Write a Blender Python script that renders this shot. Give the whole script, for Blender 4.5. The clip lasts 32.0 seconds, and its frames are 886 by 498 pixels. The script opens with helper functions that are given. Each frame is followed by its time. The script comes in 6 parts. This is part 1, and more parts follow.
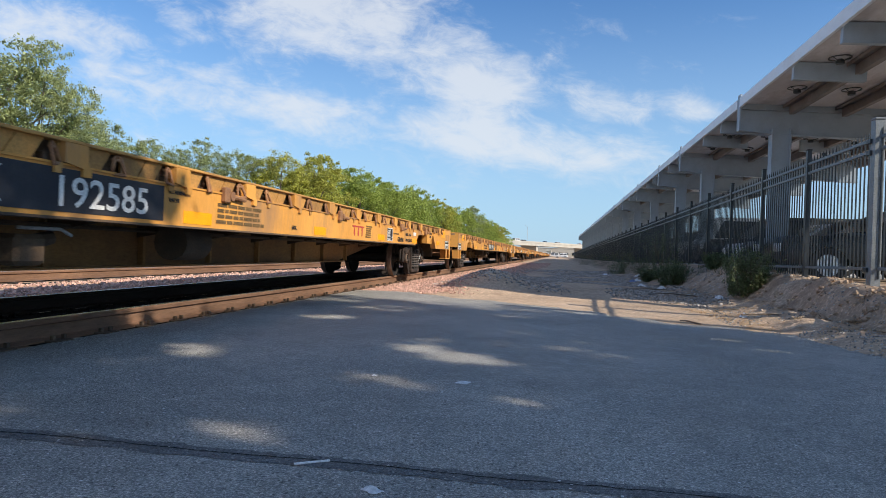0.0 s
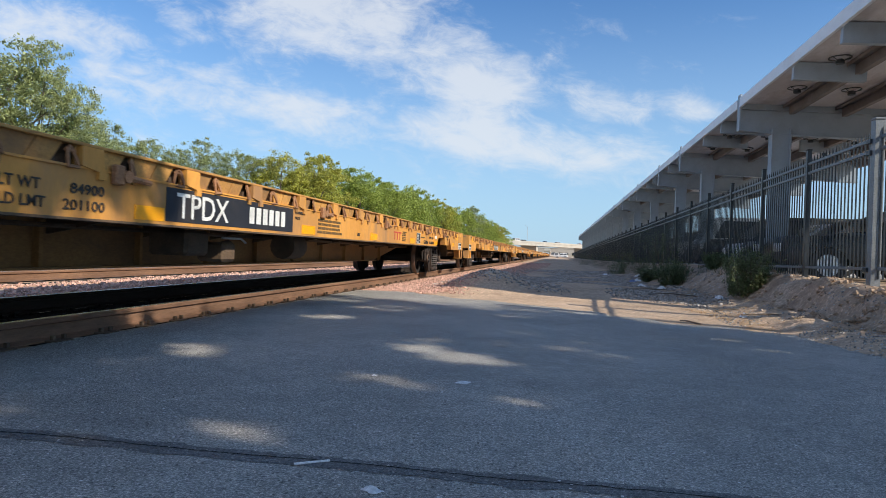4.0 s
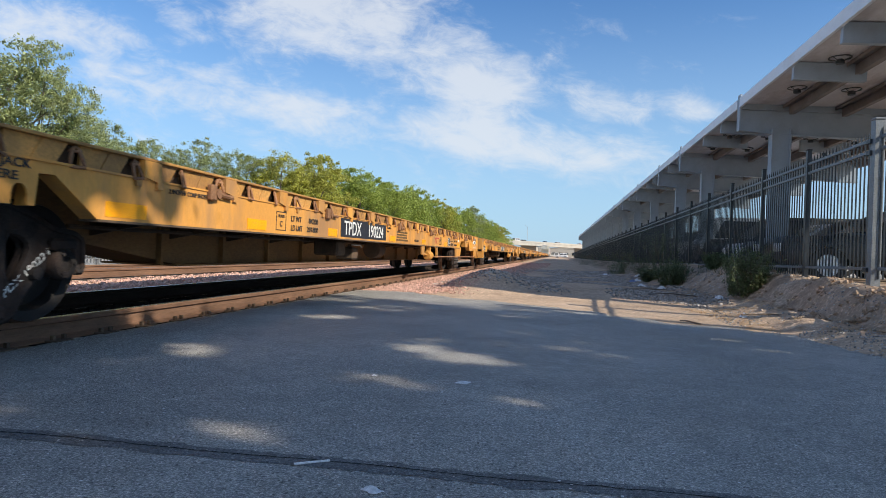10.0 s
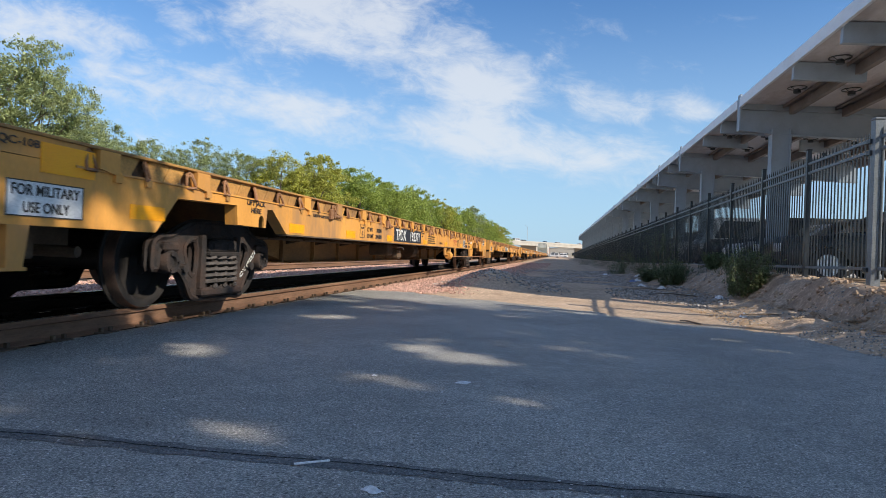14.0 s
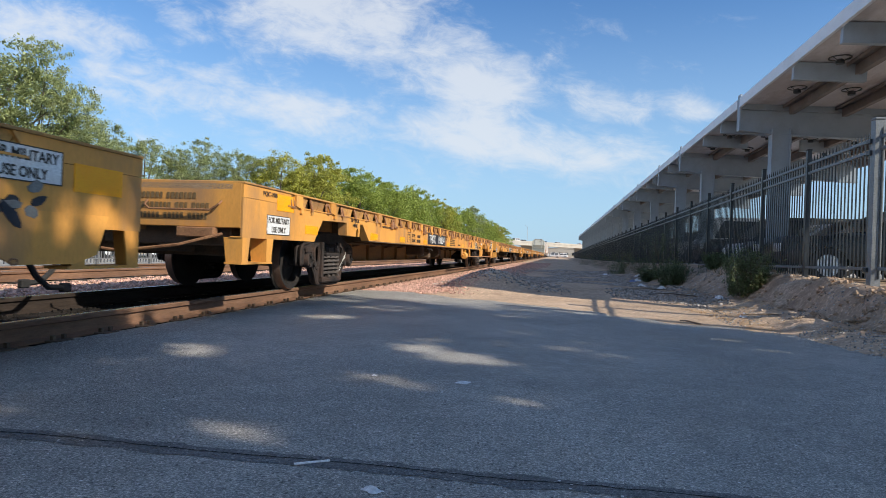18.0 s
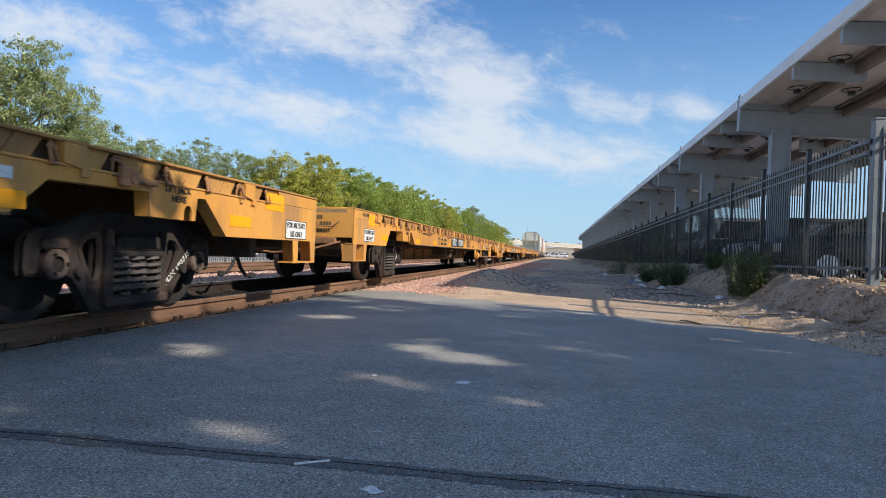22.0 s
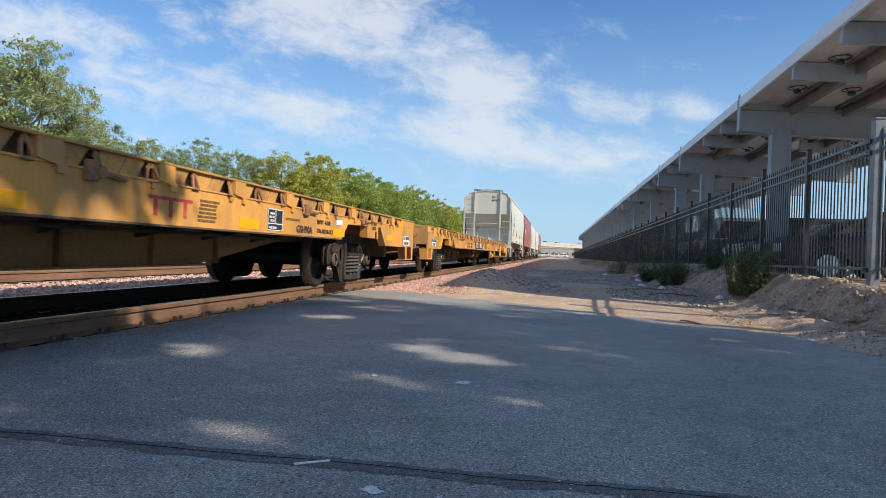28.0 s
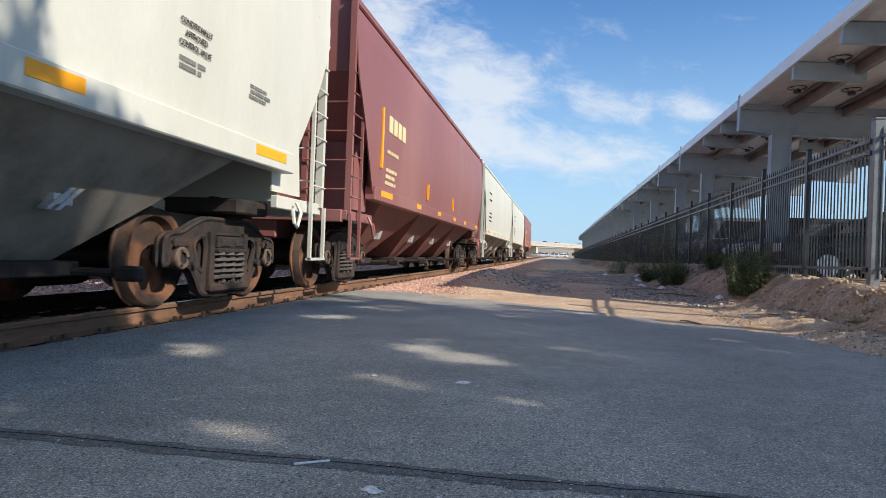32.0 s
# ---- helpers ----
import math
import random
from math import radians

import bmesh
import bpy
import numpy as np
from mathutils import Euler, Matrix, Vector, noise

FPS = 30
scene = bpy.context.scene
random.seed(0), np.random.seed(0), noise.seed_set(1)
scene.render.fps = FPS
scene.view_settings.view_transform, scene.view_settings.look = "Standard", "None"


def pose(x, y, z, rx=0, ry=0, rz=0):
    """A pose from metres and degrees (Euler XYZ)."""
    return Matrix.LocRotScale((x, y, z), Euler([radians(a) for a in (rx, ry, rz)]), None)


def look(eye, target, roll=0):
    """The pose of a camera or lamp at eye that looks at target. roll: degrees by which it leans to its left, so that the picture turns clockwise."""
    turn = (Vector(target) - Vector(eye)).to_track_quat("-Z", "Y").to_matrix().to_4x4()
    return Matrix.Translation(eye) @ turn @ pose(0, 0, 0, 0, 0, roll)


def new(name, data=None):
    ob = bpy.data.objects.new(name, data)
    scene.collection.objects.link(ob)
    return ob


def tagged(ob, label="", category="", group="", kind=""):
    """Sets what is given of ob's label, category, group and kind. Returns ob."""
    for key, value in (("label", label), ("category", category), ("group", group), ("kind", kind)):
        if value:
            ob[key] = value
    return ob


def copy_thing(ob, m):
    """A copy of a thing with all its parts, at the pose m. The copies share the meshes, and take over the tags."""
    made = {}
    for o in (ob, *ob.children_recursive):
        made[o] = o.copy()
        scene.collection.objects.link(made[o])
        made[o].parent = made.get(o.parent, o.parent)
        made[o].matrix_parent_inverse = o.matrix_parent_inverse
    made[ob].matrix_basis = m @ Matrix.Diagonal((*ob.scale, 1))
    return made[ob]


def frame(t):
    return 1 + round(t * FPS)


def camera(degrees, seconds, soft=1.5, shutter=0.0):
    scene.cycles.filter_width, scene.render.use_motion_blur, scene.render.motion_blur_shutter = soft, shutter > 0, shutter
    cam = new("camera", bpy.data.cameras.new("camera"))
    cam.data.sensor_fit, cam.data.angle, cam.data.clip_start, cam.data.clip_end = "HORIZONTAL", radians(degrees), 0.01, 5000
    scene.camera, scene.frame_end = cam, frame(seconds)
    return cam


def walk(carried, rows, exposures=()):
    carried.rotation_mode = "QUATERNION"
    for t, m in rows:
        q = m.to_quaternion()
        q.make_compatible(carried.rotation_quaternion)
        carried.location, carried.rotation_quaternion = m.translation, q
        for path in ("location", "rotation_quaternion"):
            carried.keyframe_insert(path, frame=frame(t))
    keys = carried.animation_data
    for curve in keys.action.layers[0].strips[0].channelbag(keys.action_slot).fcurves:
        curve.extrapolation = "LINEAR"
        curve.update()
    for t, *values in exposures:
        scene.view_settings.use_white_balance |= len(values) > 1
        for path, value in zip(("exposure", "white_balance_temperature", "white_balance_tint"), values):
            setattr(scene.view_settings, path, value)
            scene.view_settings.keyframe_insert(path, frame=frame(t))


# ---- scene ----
# tuning of light and sky
EXPO = [(0, 0.15), (30.4, 0.15), (31.4, 0.24), (32, 0.24)]
SKY_STRENGTH, SUN_STRENGTH = 0.114, 4.8
SKY_TINT = (0.58, 0.92, 1.25, 1.0)
HAZE = (3.8, 5.5, 7.1, 1.0)
CLOUD_COL = (6.3, 6.6, 7.0, 1.0)
CLOUD_LOW, CLOUD_HIGH = 0.16, 1.12
CLOUD_BANKS = [
    (-0.321, 0.359, 0.249, 0.055, -20.3, 1.00),
    (-0.116, 0.262, 0.097, 0.042, -22.0, 1.00),
    (-0.900, 0.362, 0.167, 0.030, -8.2, 0.85),
    (-0.666, 0.266, 0.206, 0.029, -13.1, 0.85),
    (-0.391, 0.213, 0.179, 0.026, -7.6, 0.98),
    (-0.167, 0.187, 0.200, 0.030, -7.6, 1.00),
    (0.025, 0.162, 0.156, 0.026, -8.6, 0.85),
    (0.069, 0.226, 0.062, 0.017, -6.2, 0.80),
    (0.188, 0.221, 0.041, 0.014, -4.2, 0.95),
    (0.175, 0.194, 0.024, 0.010, -20.4, 0.50),
    (-0.031, 0.296, 0.050, 0.012, 30.3, 0.50),
    (-0.661, 0.391, 0.094, 0.017, -26.7, 0.50),
    (-0.030, 0.278, 0.034, 0.017, -0.6, 0.30),
]
# sunlit spots on the asphalt: place, half extents across and along the view
SUN_SPOTS = [
    (-2.64, 4.48, 0.13, 0.11, 1.00),
    (-2.45, 4.19, 0.13, 0.15, 1.00),
    (-2.62, 3.73, 0.13, 0.15, 0.60),
    (-1.80, 3.97, 0.16, 0.08, 0.80),
    (-2.44, 6.89, 0.29, 0.18, 1.00),
    (-1.05, 5.04, 0.19, 0.18, 1.00),
    (-0.64, 4.72, 0.26, 0.20, 1.00),
    (-0.38, 4.57, 0.13, 0.09, 0.90),
    (-1.11, 3.77, 0.19, 0.09, 0.85),
    (-0.86, 3.64, 0.10, 0.06, 0.70),
    (-1.20, 2.48, 0.08, 0.07, 1.00),
    (-1.39, 2.44, 0.04, 0.07, 0.60),
    (-2.42, 2.54, 0.05, 0.12, 0.90),
    (-1.30, 3.32, 0.12, 0.07, 0.50),
    (-1.88, 5.07, 0.18, 0.13, 0.70),
    (-1.04, 5.46, 0.15, 0.10, 0.80),
    (0.11, 5.49, 0.21, 0.10, 0.80),
    (0.40, 5.18, 0.22, 0.12, 0.80),
    (-0.43, 6.48, 0.21, 0.19, 0.80),
    (-0.13, 6.44, 0.12, 0.09, 0.80),
    (-0.37, 5.58, 0.21, 0.11, 0.60),
    (-0.12, 3.41, 0.10, 0.10, 0.80),
    (-0.48, 3.51, 0.09, 0.07, 0.50),
    (1.66, 6.17, 0.12, 0.08, 0.80),
    (1.85, 6.12, 0.12, 0.08, 0.70),
    (1.73, 6.83, 0.10, 0.10, 0.70),
    (0.41, 6.02, 0.17, 0.12, 0.60),
    (-2.07, 8.39, 0.49, 0.34, 0.80),
    (-1.17, 8.99, 0.45, 0.28, 0.70),
    (-3.17, 9.28, 0.54, 0.43, 0.80),
    (-0.42, 8.29, 0.33, 0.23, 0.70),
    (1.04, 6.60, 0.16, 0.10, 0.50),
]
# line on the ground where the trees' shade ends
SHADE_END = [(-4.97, 10.62), (-3.62, 10.05), (-1.56, 9.14), (0.16, 9.07), (1.44, 7.94), (2.48, 7.37), (3.27, 7.12)]

# ---- camera ----
EYE = (0.0, 0.0, 0.772)
cam = camera(68.76, 32.0, soft=0.6, shutter=0.05)
AIM = pose(*EYE, 90.224, 0, 9.882) @ pose(0, 0, 0, 0, 0, 2.142)
walk(cam, [(0, AIM), (32, AIM)], exposures=EXPO)

# ---- sky and sun ----
SUN_TO = Vector((1.38, -0.60, 1.0)).normalized()


def make_sky():
    w = bpy.data.worlds.new("sky")
    scene.world = w
    w.use_nodes = True
    nt = w.node_tree
    nt.nodes.clear()
    N = nt.nodes.new
    L = nt.links.new
    sky = N("ShaderNodeTexSky")
    sky.sky_type = "NISHITA"
    sky.sun_disc = False
    sky.sun_elevation = math.asin(SUN_TO.z)
    sky.sun_rotation = math.atan2(SUN_TO.x, SUN_TO.y)
    sky.air_density, sky.dust_density, sky.ozone_density = 1.0, 0.6, 2.2
    co = N("ShaderNodeTexCoord")
    sep = N("ShaderNodeSeparateXYZ")
    L(co.outputs["Generated"], sep.inputs[0])

    def m(op, a, b=None, c=None, clamp=False):
        n = N("ShaderNodeMath")
        n.operation = op
        n.use_clamp = clamp
        for i, v in enumerate((a, b, c)):
            if v is None:
                continue
            if isinstance(v, (int, float)):
                n.inputs[i].default_value = v
            else:
                L(v, n.inputs[i])
        return n.outputs[0]
    dx, dy, dz = sep.outputs
    # clouds laid out in directions ahead: sideways and upward slope of the view
    fw = m("MAXIMUM", m("ABSOLUTE", dy), 0.12)
    px, py = m("DIVIDE", dx, fw), m("DIVIDE", dz, fw)
    comb = N("ShaderNodeCombineXYZ")
    L(px, comb.inputs[0]), L(py, comb.inputs[1])
    rot = N("ShaderNodeVectorRotate")
    rot.inputs["Angle"].default_value = radians(11)
    L(comb.outputs[0], rot.inputs[0])

    def cloud_noise(scale, detail, rough, sx, sy, warp, off):
        mp = N("ShaderNodeMapping")
        mp.inputs["Location"].default_value = (off, off * 0.7, off * 0.3)
        mp.inputs["Scale"].default_value = (sx, sy, 1.0)
        L(rot.outputs[0], mp.inputs[0])
        n = N("ShaderNodeTexNoise")
        n.inputs["Scale"].default_value, n.inputs["Detail"].default_value, n.inputs["Roughness"].default_value = scale, detail, rough
        n.inputs["Distortion"].default_value = warp
        L(mp.outputs[0], n.inputs[0])
        return n.outputs[0]
    broad, fine = cloud_noise(5.0, 6, 0.58, 0.9, 2.2, 0.3, 2.0), cloud_noise(17.0, 10, 0.66, 0.85, 1.7, 0.5, 5.0)
    mix = m("ADD", m("MULTIPLY", broad, 0.55), m("MULTIPLY", fine, 0.45))
    field = None
    for cx, cy, rx, ry, turn, gain in CLOUD_BANKS:
        ca, sa = math.cos(radians(turn)), math.sin(radians(turn))
        ax, ay = m("SUBTRACT", px, cx), m("SUBTRACT", py, cy)
        u = m("DIVIDE", m("ADD", m("MULTIPLY", ax, ca), m("MULTIPLY", ay, sa)), rx * 1.25)
        v = m("DIVIDE", m("SUBTRACT", m("MULTIPLY", ay, ca), m("MULTIPLY", ax, sa)), ry * 1.7)
        r2 = m("ADD", m("MULTIPLY", u, u), m("MULTIPLY", v, v))
        g = m("MULTIPLY", m("POWER", 2.718, m("MULTIPLY", r2, -1.0)), gain)
        field = g if field is None else m("MAXIMUM", field, g)
    behind = m("MULTIPLY", m("LESS_THAN", dy, 0.1), 0.45)
    dens = m("ADD", m("MULTIPLY", m("SUBTRACT", mix, 0.5), 3.4), m("MAXIMUM", field, behind))
    ramp = N("ShaderNodeMapRange")
    ramp.interpolation_type = "SMOOTHSTEP"
    ramp.inputs["From Min"].default_value, ramp.inputs["From Max"].default_value = CLOUD_LOW, CLOUD_HIGH
    L(dens, ramp.inputs["Value"])
    fade = N("ShaderNodeMapRange")
    fade.inputs["From Min"].default_value, fade.inputs["From Max"].default_value = 0.02, 0.14
    L(dz, fade.inputs["Value"])
    cover = m("MULTIPLY", m("MULTIPLY", ramp.outputs[0], fade.outputs[0]), 0.78)
    # thin haze towards the horizon
    hz = N("ShaderNodeMapRange")
    hz.interpolation_type = "SMOOTHSTEP"
    hz.inputs["From Min"].default_value, hz.inputs["From Max"].default_value = 0.42, -0.02
    L(dz, hz.inputs["Value"])
    skyt = N("ShaderNodeMix")
    skyt.data_type = "RGBA"
    skyt.blend_type = "MULTIPLY"
    skyt.inputs["Factor"].default_value = 1.0
    skyt.inputs["B"].default_value = SKY_TINT
    L(sky.outputs[0], skyt.inputs["A"])
    hazy = N("ShaderNodeMix")
    hazy.data_type = "RGBA"
    hazy.inputs["B"].default_value = HAZE
    L(m("MULTIPLY", hz.outputs[0], 0.8), hazy.inputs["Factor"])
    L(skyt.outputs["Result"], hazy.inputs["A"])
    cl = N("ShaderNodeMix")
    cl.data_type = "RGBA"
    cl.inputs["B"].default_value = CLOUD_COL
    L(cover, cl.inputs["Factor"])
    L(hazy.outputs["Result"], cl.inputs["A"])
    bg = N("ShaderNodeBackground")
    bg.inputs["Strength"].default_value = SKY_STRENGTH
    L(cl.outputs["Result"], bg.inputs["Color"])
    out = N("ShaderNodeOutputWorld")
    L(bg.outputs[0], out.inputs[0])


make_sky()
sun_data = bpy.data.lights.new("sun", "SUN")
sun_data.energy, sun_data.angle, sun_data.color = SUN_STRENGTH, radians(0.53), (1.0, 0.91, 0.77)
sun = new("sun", sun_data)
sun.matrix_world = look(SUN_TO * 60, (0, 0, 0))


# ---- materials ----
def material(name, low, high, scale=6.0, rough=(0.6, 0.85), metal=0.0, bump=0.15, fine=60.0, stain=None, stain_scale=1.2, stain_amount=0.5,
             stretch=(1, 1, 1), vary=0.0, island=0.0, translucent=0.0, specular=0.5, speck=0.3, grains=0.0, grain_amount=0.5):
    """Grain between two colours, fine relief, and stains of a third colour."""
    mt = bpy.data.materials.new(name)
    mt.use_nodes = True
    nt = mt.node_tree
    N, L = nt.nodes.new, nt.links.new
    bsdf = nt.nodes["Principled BSDF"]
    co = N("ShaderNodeTexCoord")
    mp = N("ShaderNodeMapping")
    mp.inputs["Scale"].default_value = stretch
    L(co.outputs["Object"], mp.inputs[0])
    src = mp.outputs[0]
    if vary:
        info = N("ShaderNodeObjectInfo")
        sh = N("ShaderNodeVectorMath")
        sh.operation = "ADD"
        ml = N("ShaderNodeVectorMath")
        ml.operation = "SCALE"
        ml.inputs[0].default_value = (37.0, 91.0, 53.0)
        L(info.outputs["Random"], ml.inputs["Scale"])
        L(mp.outputs[0], sh.inputs[0]), L(ml.outputs[0], sh.inputs[1])
        src = sh.outputs[0]

    def tex(sc, detail, rg=0.6):
        n = N("ShaderNodeTexNoise")
        n.inputs["Scale"].default_value, n.inputs["Detail"].default_value, n.inputs["Roughness"].default_value = sc, detail, rg
        L(src, n.inputs[0])
        return n.outputs[0]

    def ramp(v, a, b):
        r = N("ShaderNodeMapRange")
        r.inputs["From Min"].default_value, r.inputs["From Max"].default_value = a, b
        L(v, r.inputs["Value"])
        return r.outputs[0]

    def mixc(f, a, b, kind="MIX"):
        n = N("ShaderNodeMix")
        n.data_type, n.blend_type = "RGBA", kind
        for s, v in (("Factor", f), ("A", a), ("B", b)):
            if isinstance(v, (int, float)):
                n.inputs[s].default_value = v
            elif isinstance(v, tuple):
                n.inputs[s].default_value = (*v, 1.0)
            else:
                L(v, n.inputs[s])
        return n.outputs["Result"]
    grain, fin = tex(scale, 6), tex(fine, 3, 0.7)
    col = mixc(ramp(grain, 0.3, 0.7), low, high)
    sp = mixc(ramp(fin, 0.25, 0.75), (1 - speck,) * 3, (1 + speck,) * 3)
    col = mixc(1.0, col, sp, "MULTIPLY")
    if grains:
        vo = N("ShaderNodeTexVoronoi")
        vo.inputs["Scale"].default_value = grains
        L(src, vo.inputs["Vector"])
        sepc = N("ShaderNodeSeparateColor")
        L(vo.outputs["Color"], sepc.inputs[0])
        pw = N("ShaderNodeMath")
        pw.operation = "POWER"
        pw.inputs[1].default_value = 3.0
        L(sepc.outputs[0], pw.inputs[0])
        col = mixc(1.0, col, mixc(pw.outputs[0], (1 - grain_amount * 0.45,) * 3, (1 + grain_amount * 1.7,) * 3), "MULTIPLY")
    if vary or island:
        if island:
            geo = N("ShaderNodeNewGeometry")
            rnd = geo.outputs["Random Per Island"]
        else:
            rnd = N("ShaderNodeObjectInfo").outputs["Random"]
        k = max(vary, island)
        tone = N("ShaderNodeMapRange")
        tone.inputs["To Min"].default_value, tone.inputs["To Max"].default_value = 1 - k, 1 + k
        L(rnd, tone.inputs["Value"])
        hs = N("ShaderNodeHueSaturation")
        L(tone.outputs[0], hs.inputs["Value"])
        L(col, hs.inputs["Color"])
        col = hs.outputs[0]
    if stain:
        f = N("ShaderNodeMath")
        f.operation = "MULTIPLY"
        f.inputs[1].default_value = stain_amount
        L(ramp(tex(stain_scale, 7, 0.65), 0.48, 0.66), f.inputs[0])
        col = mixc(f.outputs[0], col, stain)
    L(col, bsdf.inputs["Base Color"])
    rr = N("ShaderNodeMapRange")
    rr.inputs["To Min"].default_value, rr.inputs["To Max"].default_value = rough
    L(grain, rr.inputs["Value"])
    L(rr.outputs[0], bsdf.inputs["Roughness"])
    bsdf.inputs["Metallic"].default_value = metal
    bsdf.inputs["Specular IOR Level"].default_value = specular
    if bump:
        b = N("ShaderNodeBump")
        b.inputs["Strength"].default_value, b.inputs["Distance"].default_value = bump, 0.02
        L(fin, b.inputs["Height"])
        L(b.outputs[0], bsdf.inputs["Normal"])
    if translucent:
        tr = N("ShaderNodeBsdfTranslucent")
        L(col, tr.inputs["Color"])
        ms = N("ShaderNodeMixShader")
        ms.inputs[0].default_value = translucent
        L(bsdf.outputs[0], ms.inputs[1]), L(tr.outputs[0], ms.inputs[2])
        L(ms.outputs[0], nt.nodes["Material Output"].inputs["Surface"])
    return mt


def glass(name, tint=(0.02, 0.025, 0.03)):
    mt = bpy.data.materials.new(name)
    mt.use_nodes = True
    b = mt.node_tree.nodes["Principled BSDF"]
    b.inputs["Base Color"].default_value = (*tint, 1)
    b.inputs["Roughness"].default_value = 0.06
    b.inputs["Specular IOR Level"].default_value = 0.8
    return mt


def asphalt_material(name, low, high, coarse):
    """Worn asphalt: broad stains, mid-size mottling, crushed aggregate with pale chips."""
    mt = bpy.data.materials.new(name)
    mt.use_nodes = True
    nt = mt.node_tree
    N, L = nt.nodes.new, nt.links.new
    bsdf = nt.nodes["Principled BSDF"]
    co = N("ShaderNodeTexCoord").outputs["Object"]

    def tex(sc, detail, rg):
        n = N("ShaderNodeTexNoise")
        n.inputs["Scale"].default_value, n.inputs["Detail"].default_value, n.inputs["Roughness"].default_value = sc, detail, rg
        L(co, n.inputs[0])
        return n.outputs[0]

    def ramp(v, a, b, c, d):
        r = N("ShaderNodeMapRange")
        for s, x in zip(("From Min", "From Max", "To Min", "To Max"), (a, b, c, d)):
            r.inputs[s].default_value = x
        L(v, r.inputs["Value"])
        return r.outputs[0]

    def m(op, a, b):
        n = N("ShaderNodeMath")
        n.operation = op
        for i, v in enumerate((a, b)):
            if isinstance(v, (int, float)):
                n.inputs[i].default_value = v
            else:
                L(v, n.inputs[i])
        return n.outputs[0]

    def cells(sc):
        v = N("ShaderNodeTexVoronoi")
        v.inputs["Scale"].default_value = sc
        L(co, v.inputs["Vector"])
        s = N("ShaderNodeSeparateColor")
        L(v.outputs["Color"], s.inputs[0])
        return v.outputs["Distance"], s.outputs[0], s.outputs[1]
    tone = ramp(tex(0.55, 8, 0.6), 0.33, 0.67, 0.78, 1.18)
    tone = m("MULTIPLY", tone, ramp(tex(5.0, 6, 0.7), 0.3, 0.7, 0.86, 1.14))
    tone = m("MULTIPLY", tone, ramp(tex(90.0, 3, 0.75), 0.3, 0.7, 0.66, 1.38))
    d1, r1, q1 = cells(coarse)
    d2, r2, q2 = cells(coarse * 2.6)
    tone = m("MULTIPLY", tone, ramp(m("POWER", r1, 2.0), 0, 1, 0.68, 1.62))
    tone = m("MULTIPLY", tone, ramp(r2, 0, 1, 0.60, 1.40))
    d3, r3, q3 = cells(24.0)
    chip = m("MULTIPLY", m("GREATER_THAN", r3, 0.80), m("LESS_THAN", d3, 0.14))
    d4, r4, q4 = cells(60.0)
    pit = m("MULTIPLY", m("GREATER_THAN", r4, 0.80), m("LESS_THAN", d4, 0.32))
    mx = N("ShaderNodeMix")
    mx.data_type = "RGBA"
    mx.inputs["A"].default_value, mx.inputs["B"].default_value = (*low, 1), (*high, 1)
    L(tex(1.3, 6, 0.6), mx.inputs["Factor"])
    mu = N("ShaderNodeMix")
    mu.data_type, mu.blend_type = "RGBA", "MULTIPLY"
    mu.inputs["Factor"].default_value = 1.0
    L(mx.outputs["Result"], mu.inputs["A"])
    L(m("MULTIPLY", tone, ramp(pit, 0, 1, 1.0, 0.45)), mu.inputs["B"])
    ch = N("ShaderNodeMix")
    ch.data_type = "RGBA"
    ch.inputs["B"].default_value = (0.80, 0.79, 0.76, 1)
    L(chip, ch.inputs["Factor"])
    L(mu.outputs["Result"], ch.inputs["A"])
    L(ch.outputs["Result"], bsdf.inputs["Base Color"])
    L(ramp(r1, 0, 1, 0.7, 0.95), bsdf.inputs["Roughness"])
    b = N("ShaderNodeBump")
    b.inputs["Strength"].default_value, b.inputs["Distance"].default_value = 0.8, 0.008
    L(m("ADD", m("MULTIPLY", d1, -1.0), m("MULTIPLY", pit, -0.6)), b.inputs["Height"])
    L(b.outputs[0], bsdf.inputs["Normal"])
    return mt


M = {}
M["asphalt"] = asphalt_material("asphalt", (0.345, 0.328, 0.298), (0.415, 0.39, 0.345), 150)
M["tar"] = asphalt_material("tar", (0.15, 0.147, 0.142), (0.19, 0.185, 0.175), 150)
# near-black stands for the shade under the train; also fills the crack
M["shade_black"] = material("shade_black", (0.010, 0.009, 0.009), (0.028, 0.024, 0.021), 6, (0.8, 1), bump=0.8, fine=35, island=0.4, specular=0.2)
M["dirt"] = material("dirt", (0.44, 0.31, 0.205), (0.63, 0.47, 0.335), 0.9, (0.9, 1), bump=0.15, fine=24, stain=(0.29, 0.195, 0.13), stain_scale=1.8, stain_amount=0.6, specular=0.2, speck=0.22, grains=42, grain_amount=0.22)
# dirt colour darkened to put the shade on the bank into it
M["shaded_bank_dirt"] = material("shaded_bank_dirt", (0.34, 0.24, 0.165), (0.52, 0.385, 0.275), 1.4, (0.9, 1), bump=0.2, fine=22, stain=(0.23, 0.155, 0.105), stain_scale=2.6, stain_amount=0.65, specular=0.2, speck=0.25, grains=30, grain_amount=0.25)
# rail colour darkened for the train's shadow between the rails
M["rail_shade"] = material("rail_shade", (0.022, 0.017, 0.015), (0.05, 0.036, 0.028), 3, (0.7, 0.9), bump=0.4, fine=45, stretch=(1, 0.15, 1), specular=0.3)
M["cream_letter"] = material("cream_letter", (0.66, 0.55, 0.30), (0.76, 0.66, 0.40), 6, (0.5, 0.7), bump=0.05)
